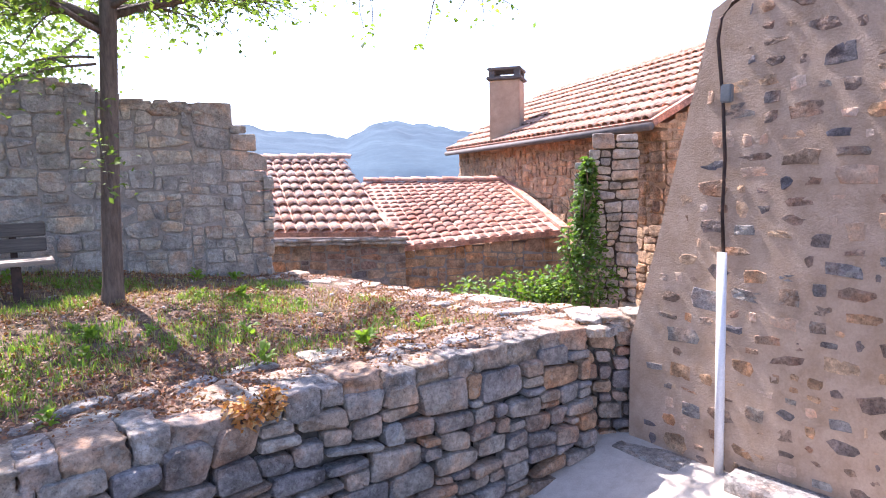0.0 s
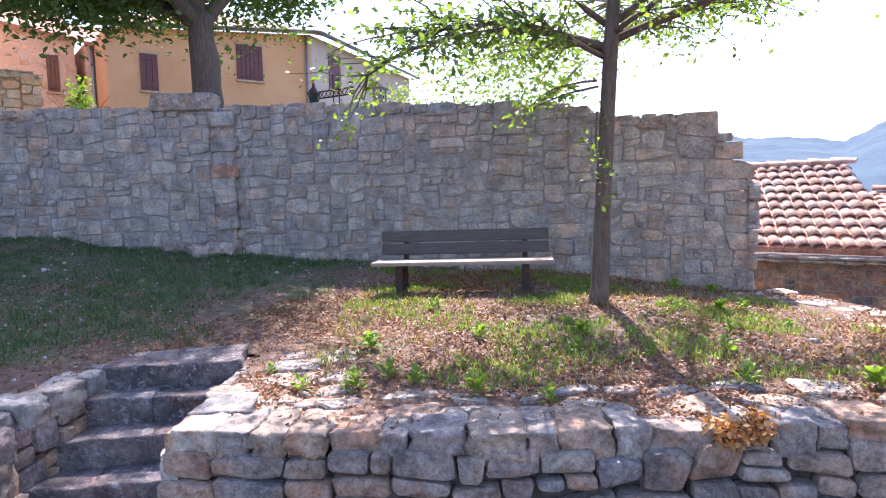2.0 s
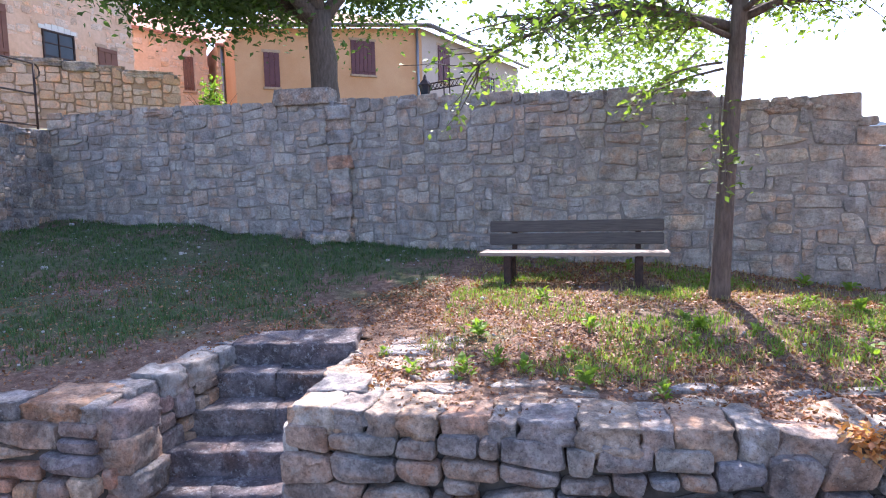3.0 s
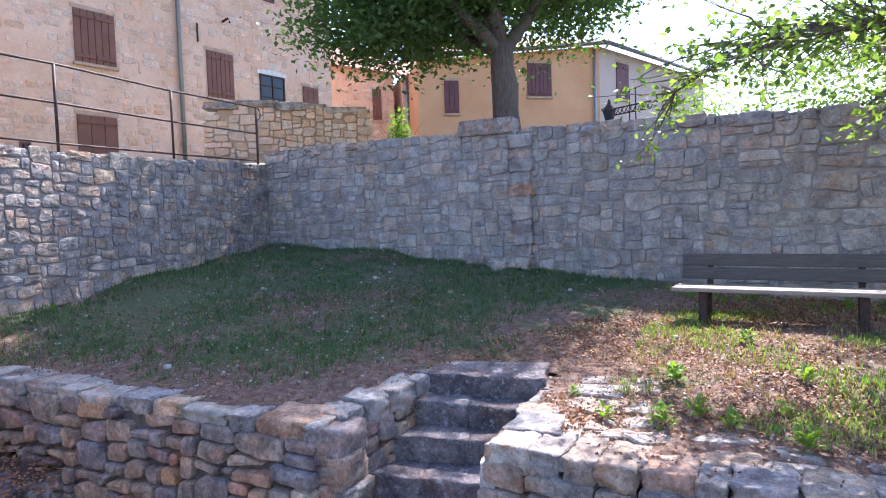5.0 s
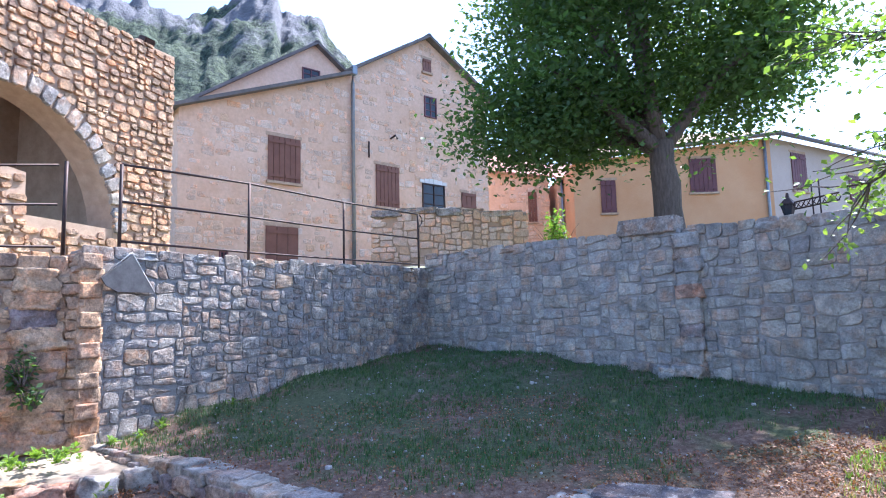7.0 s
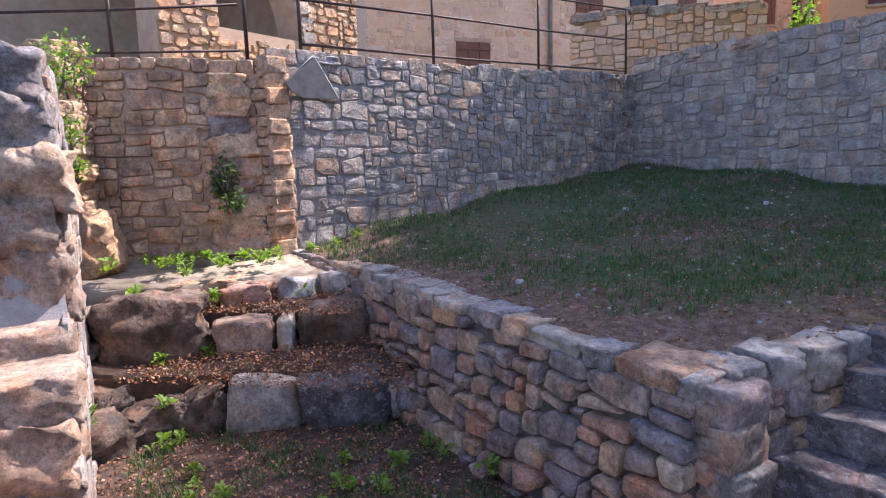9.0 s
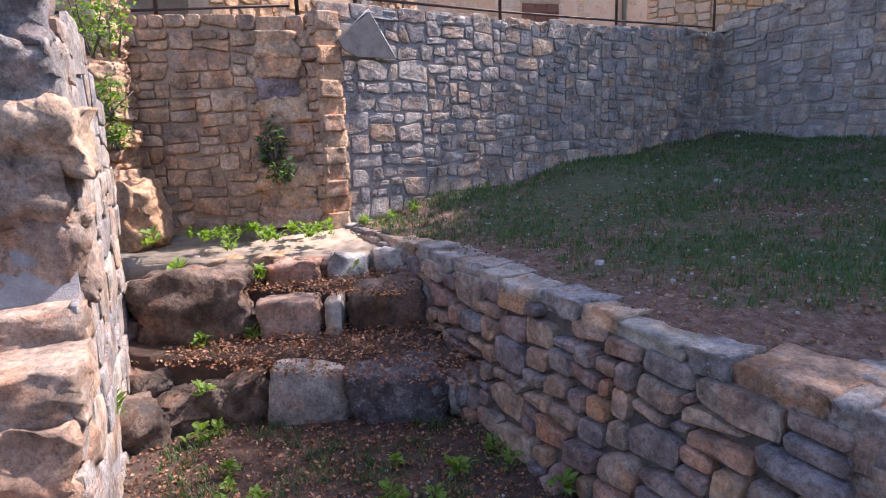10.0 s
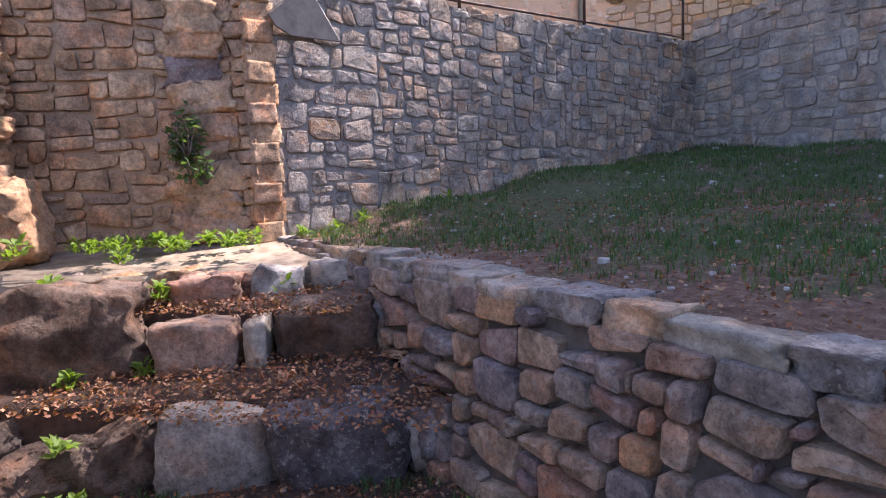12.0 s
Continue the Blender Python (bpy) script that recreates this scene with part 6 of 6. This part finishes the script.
def bush(name, label, category, boxes, count, leaf, mat, seed):
    """Leaves scattered through one or more ellipsoids, on thin stems."""
    rng, nr = random.Random(seed), np.random.default_rng(seed)
    ob = tagged(empty(name), label, category)
    wood, pts = Mass(), []
    for (x, y, z), (a, b, c) in boxes:
        for _ in range(8):
            limb(wood, (x + rng.uniform(-a, a) * 0.4, y + rng.uniform(-b, b) * 0.4, z - c), (rng.uniform(-0.4, 0.4), rng.uniform(-0.4, 0.4), 1), c * 1.6, 0.012, 0.004, rng, 0.0, 5, 0.2)
        q = nr.normal(size=(count, 3))
        q /= np.linalg.norm(q, axis=1)[:, None]
        q *= nr.uniform(0.35, 1.05, size=(count, 1))
        pts.append(q * np.array((a, b, c)) + np.array((x, y, z)))
    link_mesh("stem", wood.v, wood.f, M["bark"], ob, True)["kind"] = "stuff"
    v, f = leaf_field(np.concatenate(pts), nr, leaf, 0.2)
    array_mesh("leaves", v, f, mat, ob)
    return ob


bush("ivy", "green ivy climbing the broken wall", "ivy", [((1.55, 8.5, -0.15), (0.5, 0.3, 0.4)), ((2.0, 8.5, 0.05), (0.5, 0.28, 0.5)), ((1.95, 8.62, 0.55), (0.34, 0.22, 0.4)), ((2.02, 8.72, 1.05), (0.2, 0.16, 0.45)), ((2.05, 8.76, 1.5), (0.1, 0.1, 0.25))], 620, 0.085, M["leaf_ivy"], 121)
bush("hedge", "bright green leafy hedge along the terrace edge", "hedge", [((0.3, 8.5, -0.35), (0.5, 0.35, 0.5)), ((0.9, 8.4, -0.28), (0.5, 0.35, 0.5)), ((1.4, 8.3, -0.22), (0.45, 0.35, 0.5))], 800, 0.085, M["leaf_weed"], 122)
bush("creeper", "small green creeper hanging on the recess wall", "creeper", [((-7.7, -3.62, 1.3), (0.14, 0.14, 0.2)), ((-7.68, -3.55, 1.0), (0.13, 0.13, 0.14)), ((-7.75, -3.72, 1.15), (0.13, 0.12, 0.12))], 90, 0.075, M["leaf_dark"], 123)
bush("creeper", "feathery green creeper on the sunlit stump", "creeper", [((-6.82, -4.8, 1.75), (0.17, 0.17, 0.24)), ((-6.85, -4.78, 1.4), (0.15, 0.12, 0.16))], 240, 0.05, M["leaf_weed"], 124)
bush("bush", "green bush on top of the ruined wall", "bush", [((-6.3, -4.35, 2.3), (0.3, 0.3, 0.3))], 500, 0.05, M["leaf_weed"], 125)
bush("bush", "small green bush by the parapet", "bush", [((-16.0, 5.4, 3.9), (0.35, 0.35, 0.7))], 500, 0.12, M["leaf_weed"], 126)

# ---- far hills ----


def hills(name, label, table, r0, r1, base, rough, mat, seed, rows=26, step=0.5, power=1.0):
    """A mountain flank: foot at r0, ridge at r1, ridge height by bearing."""
    f = lerp_table(table)
    n = int((table[-1][0] - table[0][0]) / step) + 1
    vs, fs = [], []
    for j in range(rows + 1):
        k = j / rows
        for i in range(n):
            az = table[0][0] + i * step
            r = r0 + (r1 - r0) * k
            ridge = f(az) * r1 + rough * 0.5 * noise.noise((az * 0.9, seed, 0))
            h = base + (ridge - base) * k ** power + rough * noise.fractal((r * math.sin(radians(az)) / r1 * 22, r * math.cos(radians(az)) / r1 * 22, seed), 0.8, 2.0, 7) * (0.25 + k)
            vs.append((r * math.sin(radians(az)), r * math.cos(radians(az)), h))
    for j in range(rows):
        for i in range(n - 1):
            fs.append((j * n + i, j * n + i + 1, (j + 1) * n + i + 1, (j + 1) * n + i))
    ob = link_mesh(name, vs, fs, mat, None, True)
    return tagged(ob, label, "mountain", "", "structure")


# forest green shifted to blue: the distance haze is put into the colour
M["far_hill"] = plain_mat("haze_tinted_forest", (0.018, 0.042, 0.068), (0.044, 0.078, 0.105), 0.012, 1.0, 0, 0.3, 5.0, None, 0.06)


def cliff_mat():
    m, nt, bs = node_mat("wooded_cliff")
    n1, n2, n3 = noise_node(nt, 0.035, 6, 0.6), noise_node(nt, 0.5, 6, 0.7), noise_node(nt, 0.12, 6, 0.7)
    wood = ramp_node(nt, n2.outputs[0], [(0.4, (0.012, 0.024, 0.016)), (0.6, (0.085, 0.11, 0.06))])
    rock = ramp_node(nt, n3.outputs[0], [(0.3, (0.09, 0.09, 0.10)), (0.7, (0.2, 0.195, 0.2))])
    g = nt.nodes.new("ShaderNodeNewGeometry")
    sx = nt.nodes.new("ShaderNodeSeparateXYZ")
    nt.links.new(g.outputs["Position"], sx.inputs[0])
    mr = nt.nodes.new("ShaderNodeMapRange")
    mr.inputs[1].default_value, mr.inputs[2].default_value = 95.0, 140.0
    nt.links.new(sx.outputs[2], mr.inputs[0])
    ad = nt.nodes.new("ShaderNodeMath")
    ad.operation = "MULTIPLY_ADD"
    ad.inputs[1].default_value = 0.32
    nt.links.new(mr.outputs[0], ad.inputs[0])
    nt.links.new(n1.outputs[0], ad.inputs[2])
    mask = ramp_node(nt, ad.outputs[0], [(0.62, (0, 0, 0)), (0.72, (1, 1, 1))])
    nt.links.new(mix_node(nt, mask.outputs[0], wood.outputs[0], rock.outputs[0]), bs.inputs["Base Color"])
    bs.inputs["Roughness"].default_value = 1.0
    bump_node(nt, bs, n2.outputs[0], 1.0, 2.0)
    return m


M["cliff"] = cliff_mat()
hills("mountain_north", "wooded mountain ridge tinted blue for haze, beyond the valley", [(-70, 0.09), (-30, 0.085), (-17.5, 0.083), (-12, 0.072), (-8.6, 0.067), (-7.4, 0.074), (-6.4, 0.086), (-4.6, 0.091), (-1, 0.083), (2.3, 0.074), (8, 0.06), (50, 0.08)], 700, 1800, -3, 9, M["far_hill"], 3, 20, 0.5, 0.8)
hills("mountain_west", "steep wooded mountain crowned with grey crags", [(-150, 0.42), (-125, 0.46), (-116, 0.49), (-110, 0.50), (-104, 0.495), (-101, 0.515), (-98.5, 0.55), (-96.2, 0.555), (-95.6, 0.515), (-94.5, 0.525), (-92.2, 0.515), (-91.2, 0.475), (-89, 0.435), (-84, 0.31), (-76, 0.16), (-66, 0.1)], 90, 265, 3, 4.5, M["cliff"], 8, 110, 0.2, 1.1)

# ---- turf, litter, weeds ----


def blades(name, count, area, height, mat, seed, size=(0.04, 0.09), mask=None):
    """Bent blades of grass in tufts."""
    rng = random.Random(seed)
    vs, fs = [], []
    n = 0
    tries = 0
    while n < count and tries < count * 6:
        tries += 1
        x, y = rng.uniform(area[0], area[1]), rng.uniform(area[2], area[3])
        if mask and not mask(x, y, rng):
            continue
        for _ in range(rng.randint(3, 7)):
            bx, by = x + rng.gauss(0, 0.025), y + rng.gauss(0, 0.025)
            z = height(bx, by) - 0.005
            a = rng.uniform(0, 6.283)
            h, w = rng.uniform(*size), rng.uniform(0.0025, 0.005)
            lx, ly = math.cos(a) * h * rng.uniform(0.2, 0.8), math.sin(a) * h * rng.uniform(0.2, 0.8)
            k = len(vs)
            vs += [(bx - math.sin(a) * w, by + math.cos(a) * w, z), (bx + math.sin(a) * w, by - math.cos(a) * w, z), (bx + lx * 0.4 + math.sin(a) * w * 0.8, by + ly * 0.4 - math.cos(a) * w * 0.8, z + h * 0.65), (bx + lx * 0.4 - math.sin(a) * w * 0.8, by + ly * 0.4 + math.cos(a) * w * 0.8, z + h * 0.65), (bx + lx, by + ly, z + h)]
            fs += [(k, k + 1, k + 2, k + 3), (k + 3, k + 2, k + 4)]
            n += 1
    ob = link_mesh(name, vs, fs, mat)
    return ob


def patch(x, y, k=1.1, lo=0.0):
    return noise.noise((x * k, y * k, 7.0)) > lo


in_lawn = lambda x, y: inside(x, y, LAWN)


def edge_far(x, y):
    """Metres in from the front and the outer edge of the terrace."""
    return min(-0.611 * (x + 3.56) + 0.791 * (y - 1.48), -0.58 * (x - 1.75) - 0.815 * (y - 5.6) + 0.1, 0.73 * (x + 3.56) + 0.68 * (y - 1.48) + 0.2)


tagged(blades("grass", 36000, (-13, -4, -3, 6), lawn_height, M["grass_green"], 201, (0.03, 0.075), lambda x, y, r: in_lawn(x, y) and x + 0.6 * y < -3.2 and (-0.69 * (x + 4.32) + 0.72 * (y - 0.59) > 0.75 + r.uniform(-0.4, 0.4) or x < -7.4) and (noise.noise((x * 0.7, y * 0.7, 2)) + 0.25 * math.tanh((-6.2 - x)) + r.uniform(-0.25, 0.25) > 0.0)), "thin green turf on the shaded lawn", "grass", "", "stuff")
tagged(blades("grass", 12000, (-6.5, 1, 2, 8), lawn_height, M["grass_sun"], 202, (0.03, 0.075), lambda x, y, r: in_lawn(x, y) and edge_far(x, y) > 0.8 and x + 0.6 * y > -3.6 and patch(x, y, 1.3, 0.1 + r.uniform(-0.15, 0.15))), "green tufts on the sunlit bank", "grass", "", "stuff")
tagged(blades("dry_grass", 6000, (-7, 1.8, 1, 8.3), lawn_height, M["grass_dry"], 203, (0.03, 0.08), lambda x, y, r: in_lawn(x, y) and edge_far(x, y) > 0.75 and x + 0.6 * y > -4.2 and r.random() < 0.7), "dry straw-coloured grass on the sunlit bank", "grass", "", "stuff")


def flakes(name, count, area, height, mat, seed, size, mask=None, label="", category="leaf litter"):
    rng, nr = random.Random(seed), np.random.default_rng(seed)
    pts = []
    tries = 0
    while len(pts) < count and tries < count * 8:
        tries += 1
        x, y = rng.uniform(area[0], area[1]), rng.uniform(area[2], area[3])
        if mask is None or mask(x, y, rng):
            pts.append((x, y, height(x, y) + rng.uniform(0.003, 0.02)))
    v, f = leaf_field(pts, nr, size, 0.0)
    return tagged(array_mesh(name, v, f, mat), label, category, "", "stuff")


flakes("leaf_litter", 30000, (-6, 1.8, 1, 8), lawn_height, M["litter"], 211, 0.035, lambda x, y, r: in_lawn(x, y) and x + 0.6 * y > -4.2 and noise.noise((x * 0.9, y * 0.9, 11)) + r.uniform(-0.3, 0.3) > -0.1, "red-brown dead leaves on the bank")
flakes("leaf_litter", 7000, (-9, -3.5, -3, 3), lawn_height, M["litter"], 212, 0.03, lambda x, y, r: in_lawn(x, y) and r.random() < 0.5, "dead leaves along the lawn edge")
flakes("leaf_litter", 5000, (-6.0, -3, -3.2, 1), lambda x, y: pit_height(x, y), M["litter"], 213, 0.03, None, "dead leaves and needles in the hollow")


def chips(name, count, area, height, seed, mask=None, label=""):
    rng = random.Random(seed)
    mass = Mass()
    n = 0
    while n < count:
        x, y = rng.uniform(area[0], area[1]), rng.uniform(area[2], area[3])
        if mask and not mask(x, y):
            continue
        n += 1
        r = rng.uniform(0.004, 0.012) if rng.random() < 0.97 else rng.uniform(0.015, 0.03)
        vs, fs = stone_proto(rng, 6)
        m = Matrix.Translation((x, y, height(x, y) - r * 0.3)) @ Matrix.Rotation(rng.uniform(0, 6), 4, "Z") @ Matrix.Diagonal((r * 2.4, r * 2, r * 1.6, 1)) @ Matrix.Rotation(radians(90), 4, "X")
        mass.add([m @ Vector(v) for v in vs], fs)
    tagged(mass.link(name, M["chip"], None, True), label, "pebbles", "", "stuff")


chips("pebbles", 700, (-13, 1.5, -3, 8), lawn_height, 221, in_lawn, "small pale stone chips on the lawn")
chips("pebbles", 60, (-6, -3.2, -3, 0.8), pit_height, 222, None, "small pale stone chips in the hollow")


def leaf_blade(seed):
    """One folded oval leaf, stalk at the origin, tip along x."""
    rng = random.Random(seed)
    w, lift = rng.uniform(0.2, 0.3), rng.uniform(0.02, 0.14)
    vs = [(0, 0, 0), (0.3, w, lift + 0.06), (0.65, w * 0.9, lift + 0.07), (1, 0, -0.06), (0.65, -w * 0.9, lift + 0.07), (0.3, -w, lift + 0.06), (0.3, 0, lift), (0.65, 0, lift)]
    me = bpy.data.meshes.new("leaf")
    me.from_pydata(vs, [], [(0, 6, 1), (6, 7, 2, 1), (7, 3, 2), (0, 5, 6), (6, 5, 4, 7), (7, 4, 3)])
    me.materials.append(M["leaf_weed"])
    return me


leaf_shapes = [leaf_blade(i) for i in range(5)]


def weed(seed, leaves=24, size=0.075):
    """A low clump of spreading leaves."""
    rng = random.Random(seed)
    ob = empty("weed")
    for i in range(leaves):
        k = size * rng.uniform(0.5, 1.15)
        r = abs(rng.gauss(0, 0.03))
        t = rng.uniform(0, 360)
        lf = new("leaf", rng.choice(leaf_shapes))
        lf.parent = ob
        lf.matrix_basis = pose(r * math.cos(radians(t)), r * math.sin(radians(t)), rng.uniform(0.0, 0.09), 0, 0, t) @ pose(0, 0, 0, rng.uniform(-35, 35), rng.uniform(-65, 5), 0) @ Matrix.Diagonal((k, k, k, 1))
    return ob


protos = [weed(300 + i) for i in range(4)]
spots = [(-3.3, 2.62, 1.3), (-3.05, 2.95, 1.0), (-2.62, 3.1, 1.2), (-3.6, 2.4, 0.9), (-2.2, 3.3, 0.9), (-1.3, 4.3, 1.2), (-0.6, 4.7, 1.3), (-1.6, 4.9, 1.0), (-2.5, 4.2, 0.9), (-3.3, 4.0, 1.0), (-2.8, 4.6, 0.8), (-2.3, 5.8, 0.9), (-3.5, 6.3, 1.1), (-1.9, 6.4, 0.9), (-3.9, 3.3, 1.0),
         (-0.2, 5.2, 1.0), (-8.3, -2.6, 1.0), (-8.6, -2.45, 1.1), (-8.1, -2.85, 0.9), (-9.2, -1.7, 0.8), (-4.1, 2.5, 0.7), (-2.9, 7.2, 1.2), (-2.5, 7.4, 1.0), (-4.7, 6.6, 0.9)]
low = [(-10.75, -1.25, 2.62, 1.0), (-9.7, -2.2, 2.6, 0.9), (-12.3, 0.2, 2.7, 1.1), (-11.3, -0.75, 2.65, 0.8), (-6.05, -3.5, -0.36, 1.1), (-6.25, -3.15, -0.34, 1.0), (-5.55, -3.15, -0.55, 1.0), (-5.35, -3.05, -0.78, 1.1), (-5.0, -2.6, -0.78, 0.9), (-6.1, -1.25, -0.6, 1.0), (-7.0, -2.3, -0.1, 1.1), (-7.05, -2.55, 0.05, 1.0), (-6.75, -3.35, 0.05, 1.2), (-6.8, -3.65, 0.3, 1.2), (-6.6, -4.1, 0.1, 1.2), (-6.7, -4.4, 0.36, 1.3),
       (-7.2, -4.2, 0.36, 0.8), (-7.45, -3.75, 0.36, 0.8), (-7.6, -3.3, 0.36, 0.8), (-7.75, -3.1, 0.36, 0.9), (-6.95, -4.0, 0.36, 1.0), (-5.3, -3.75, -0.5, 1.2), (-4.9, -3.35, -0.4, 1.1), (-4.7, -2.2, -0.78, 0.8), (-5.3, -1.6, -0.78, 0.8), (-4.9, -1.2, -0.78, 0.7), (-4.55, -1.9, -0.78, 0.7), (-6.3, -1.0, -0.3, 0.9), (-6.6, -1.35, -0.05, 1.1),
       (-6.85, -1.62, 0.1, 1.0), (-5.1, -0.55, -0.7, 0.9), (-5.4, -0.9, -0.75, 0.8)]
rng = random.Random(301)
for i, (x, y, z, k) in enumerate([(x, y, lawn_height(x, y), k) for x, y, k in spots] + low):
    base = protos[i % 4]
    ob = base if i < 4 else copy_thing(base, pose(0, 0, 0))
    ob.matrix_basis = pose(x, y, z, 0, 0, rng.uniform(0, 360)) @ Matrix.Diagonal((k, k, k, 1))
    tagged(ob, "low leafy green weed growing in the earth", "weed", "weeds")

# more weeds strewn thickly where the earth is damp
rng = random.Random(302)
for i in range(58):
    if i < 22:
        x, y = rng.uniform(-4.2, -0.2), rng.uniform(2.4, 6.6)
        if not in_lawn(x, y) or edge_far(x, y) < 0.75:
            continue
        z = lawn_height(x, y)
    elif i < 36:
        x, y = rng.uniform(-5.6, -4.2), rng.uniform(-3.0, -0.9)
        z = pit_height(x, y)
    else:
        x, y = rng.uniform(-7.6, -6.9), rng.uniform(-4.4, -2.9)
        z = 0.36
    k = rng.uniform(0.55, 1.15)
    ob = copy_thing(protos[i % 4], pose(0, 0, 0))
    ob.matrix_basis = pose(x, y, z, 0, 0, rng.uniform(0, 360)) @ Matrix.Diagonal((k, k, k, 1))

flakes("leaf_litter", 4200, (-6.9, -5.65, -4.0, -1.2), lambda x, y: -0.345 + 0.1 * (-5.9 - x), M["litter"], 214, 0.035, None, "dead leaves and needles on a lower earth tread")
flakes("leaf_litter", 3600, (-7.45, -6.5, -4.4, -1.9), lambda x, y: 0.02 + 0.1 * (-6.7 - x), M["litter"], 215, 0.035, None, "dead leaves and needles on an upper earth tread")
flakes("leaf_litter", 4200, (-6.0, -3.4, -3.4, -0.3), lambda x, y: pit_height(x, y) + 0.012, M["litter"], 217, 0.032, None, "dead leaves and needles strewn over the hollow")
bush("dry_fern", "dried orange fern tuft in a wall joint", "fern", [((-1.14, 3.38, 0.2), (0.14, 0.1, 0.09)), ((-1.02, 3.5, 0.22), (0.08, 0.08, 0.1))], 260, 0.045, M["fern"], 127)

tagged(blades("grass", 5000, (-6.0, -3.6, -3.2, -0.3), pit_height, M["grass_green"], 204, (0.03, 0.08), lambda x, y, r: patch(x, y, 2.2, 0.1 + r.uniform(-0.2, 0.2))), "sparse green grass in the hollow", "grass", "", "stuff")
flakes("leaf_litter", 2600, (-5.6, -1.5, 1.6, 4.0), lambda x, y: lawn_height(x, y) + 0.02, M["litter"], 216, 0.022, lambda x, y, r: in_lawn(x, y), "crumbs of dead leaf on the flagstones")

# slate plaque hung on the west wall near its end
SIDE_F = Facade(-8.05, -3.18, -0.743, 0.669)
plaque = tagged(empty("slate_plaque"), "grey slate plaque hung by a cord, worn lettering", "plaque")
slab("slate", [SIDE_F.at(u, z, 0.075) for u, z in ((0.13, 2.29), (0.19, 2.2), (0.33, 2.13), (0.81, 2.13), (0.62, 2.42), (0.5, 2.58))], 0.025, M["plaque"], plaque)
for u0, u1, z in ((0.36, 0.62, 2.37), (0.44, 0.5, 2.285), (0.36, 0.7, 2.19)):
    bm = bmesh.new()
    n = max(2, int((u1 - u0) / 0.05))
    for k in range(n):
        a = u0 + (u1 - u0) * k / n
        box(bm, a, a + 0.032, -0.081, -0.0765, z - 0.02, z + 0.025)
    part("lettering", bm, M["wood_dark"], plaque, "worn dark lettering").matrix_basis = SIDE_F.matrix(0, 0)
pipe("cord", [SIDE_F.at(0.13, 2.3, 0.085), SIDE_F.at(0.5, 2.62, 0.09), SIDE_F.at(0.81, 2.14, 0.085)], 0.006, M["white_paint"], plaque, 5)
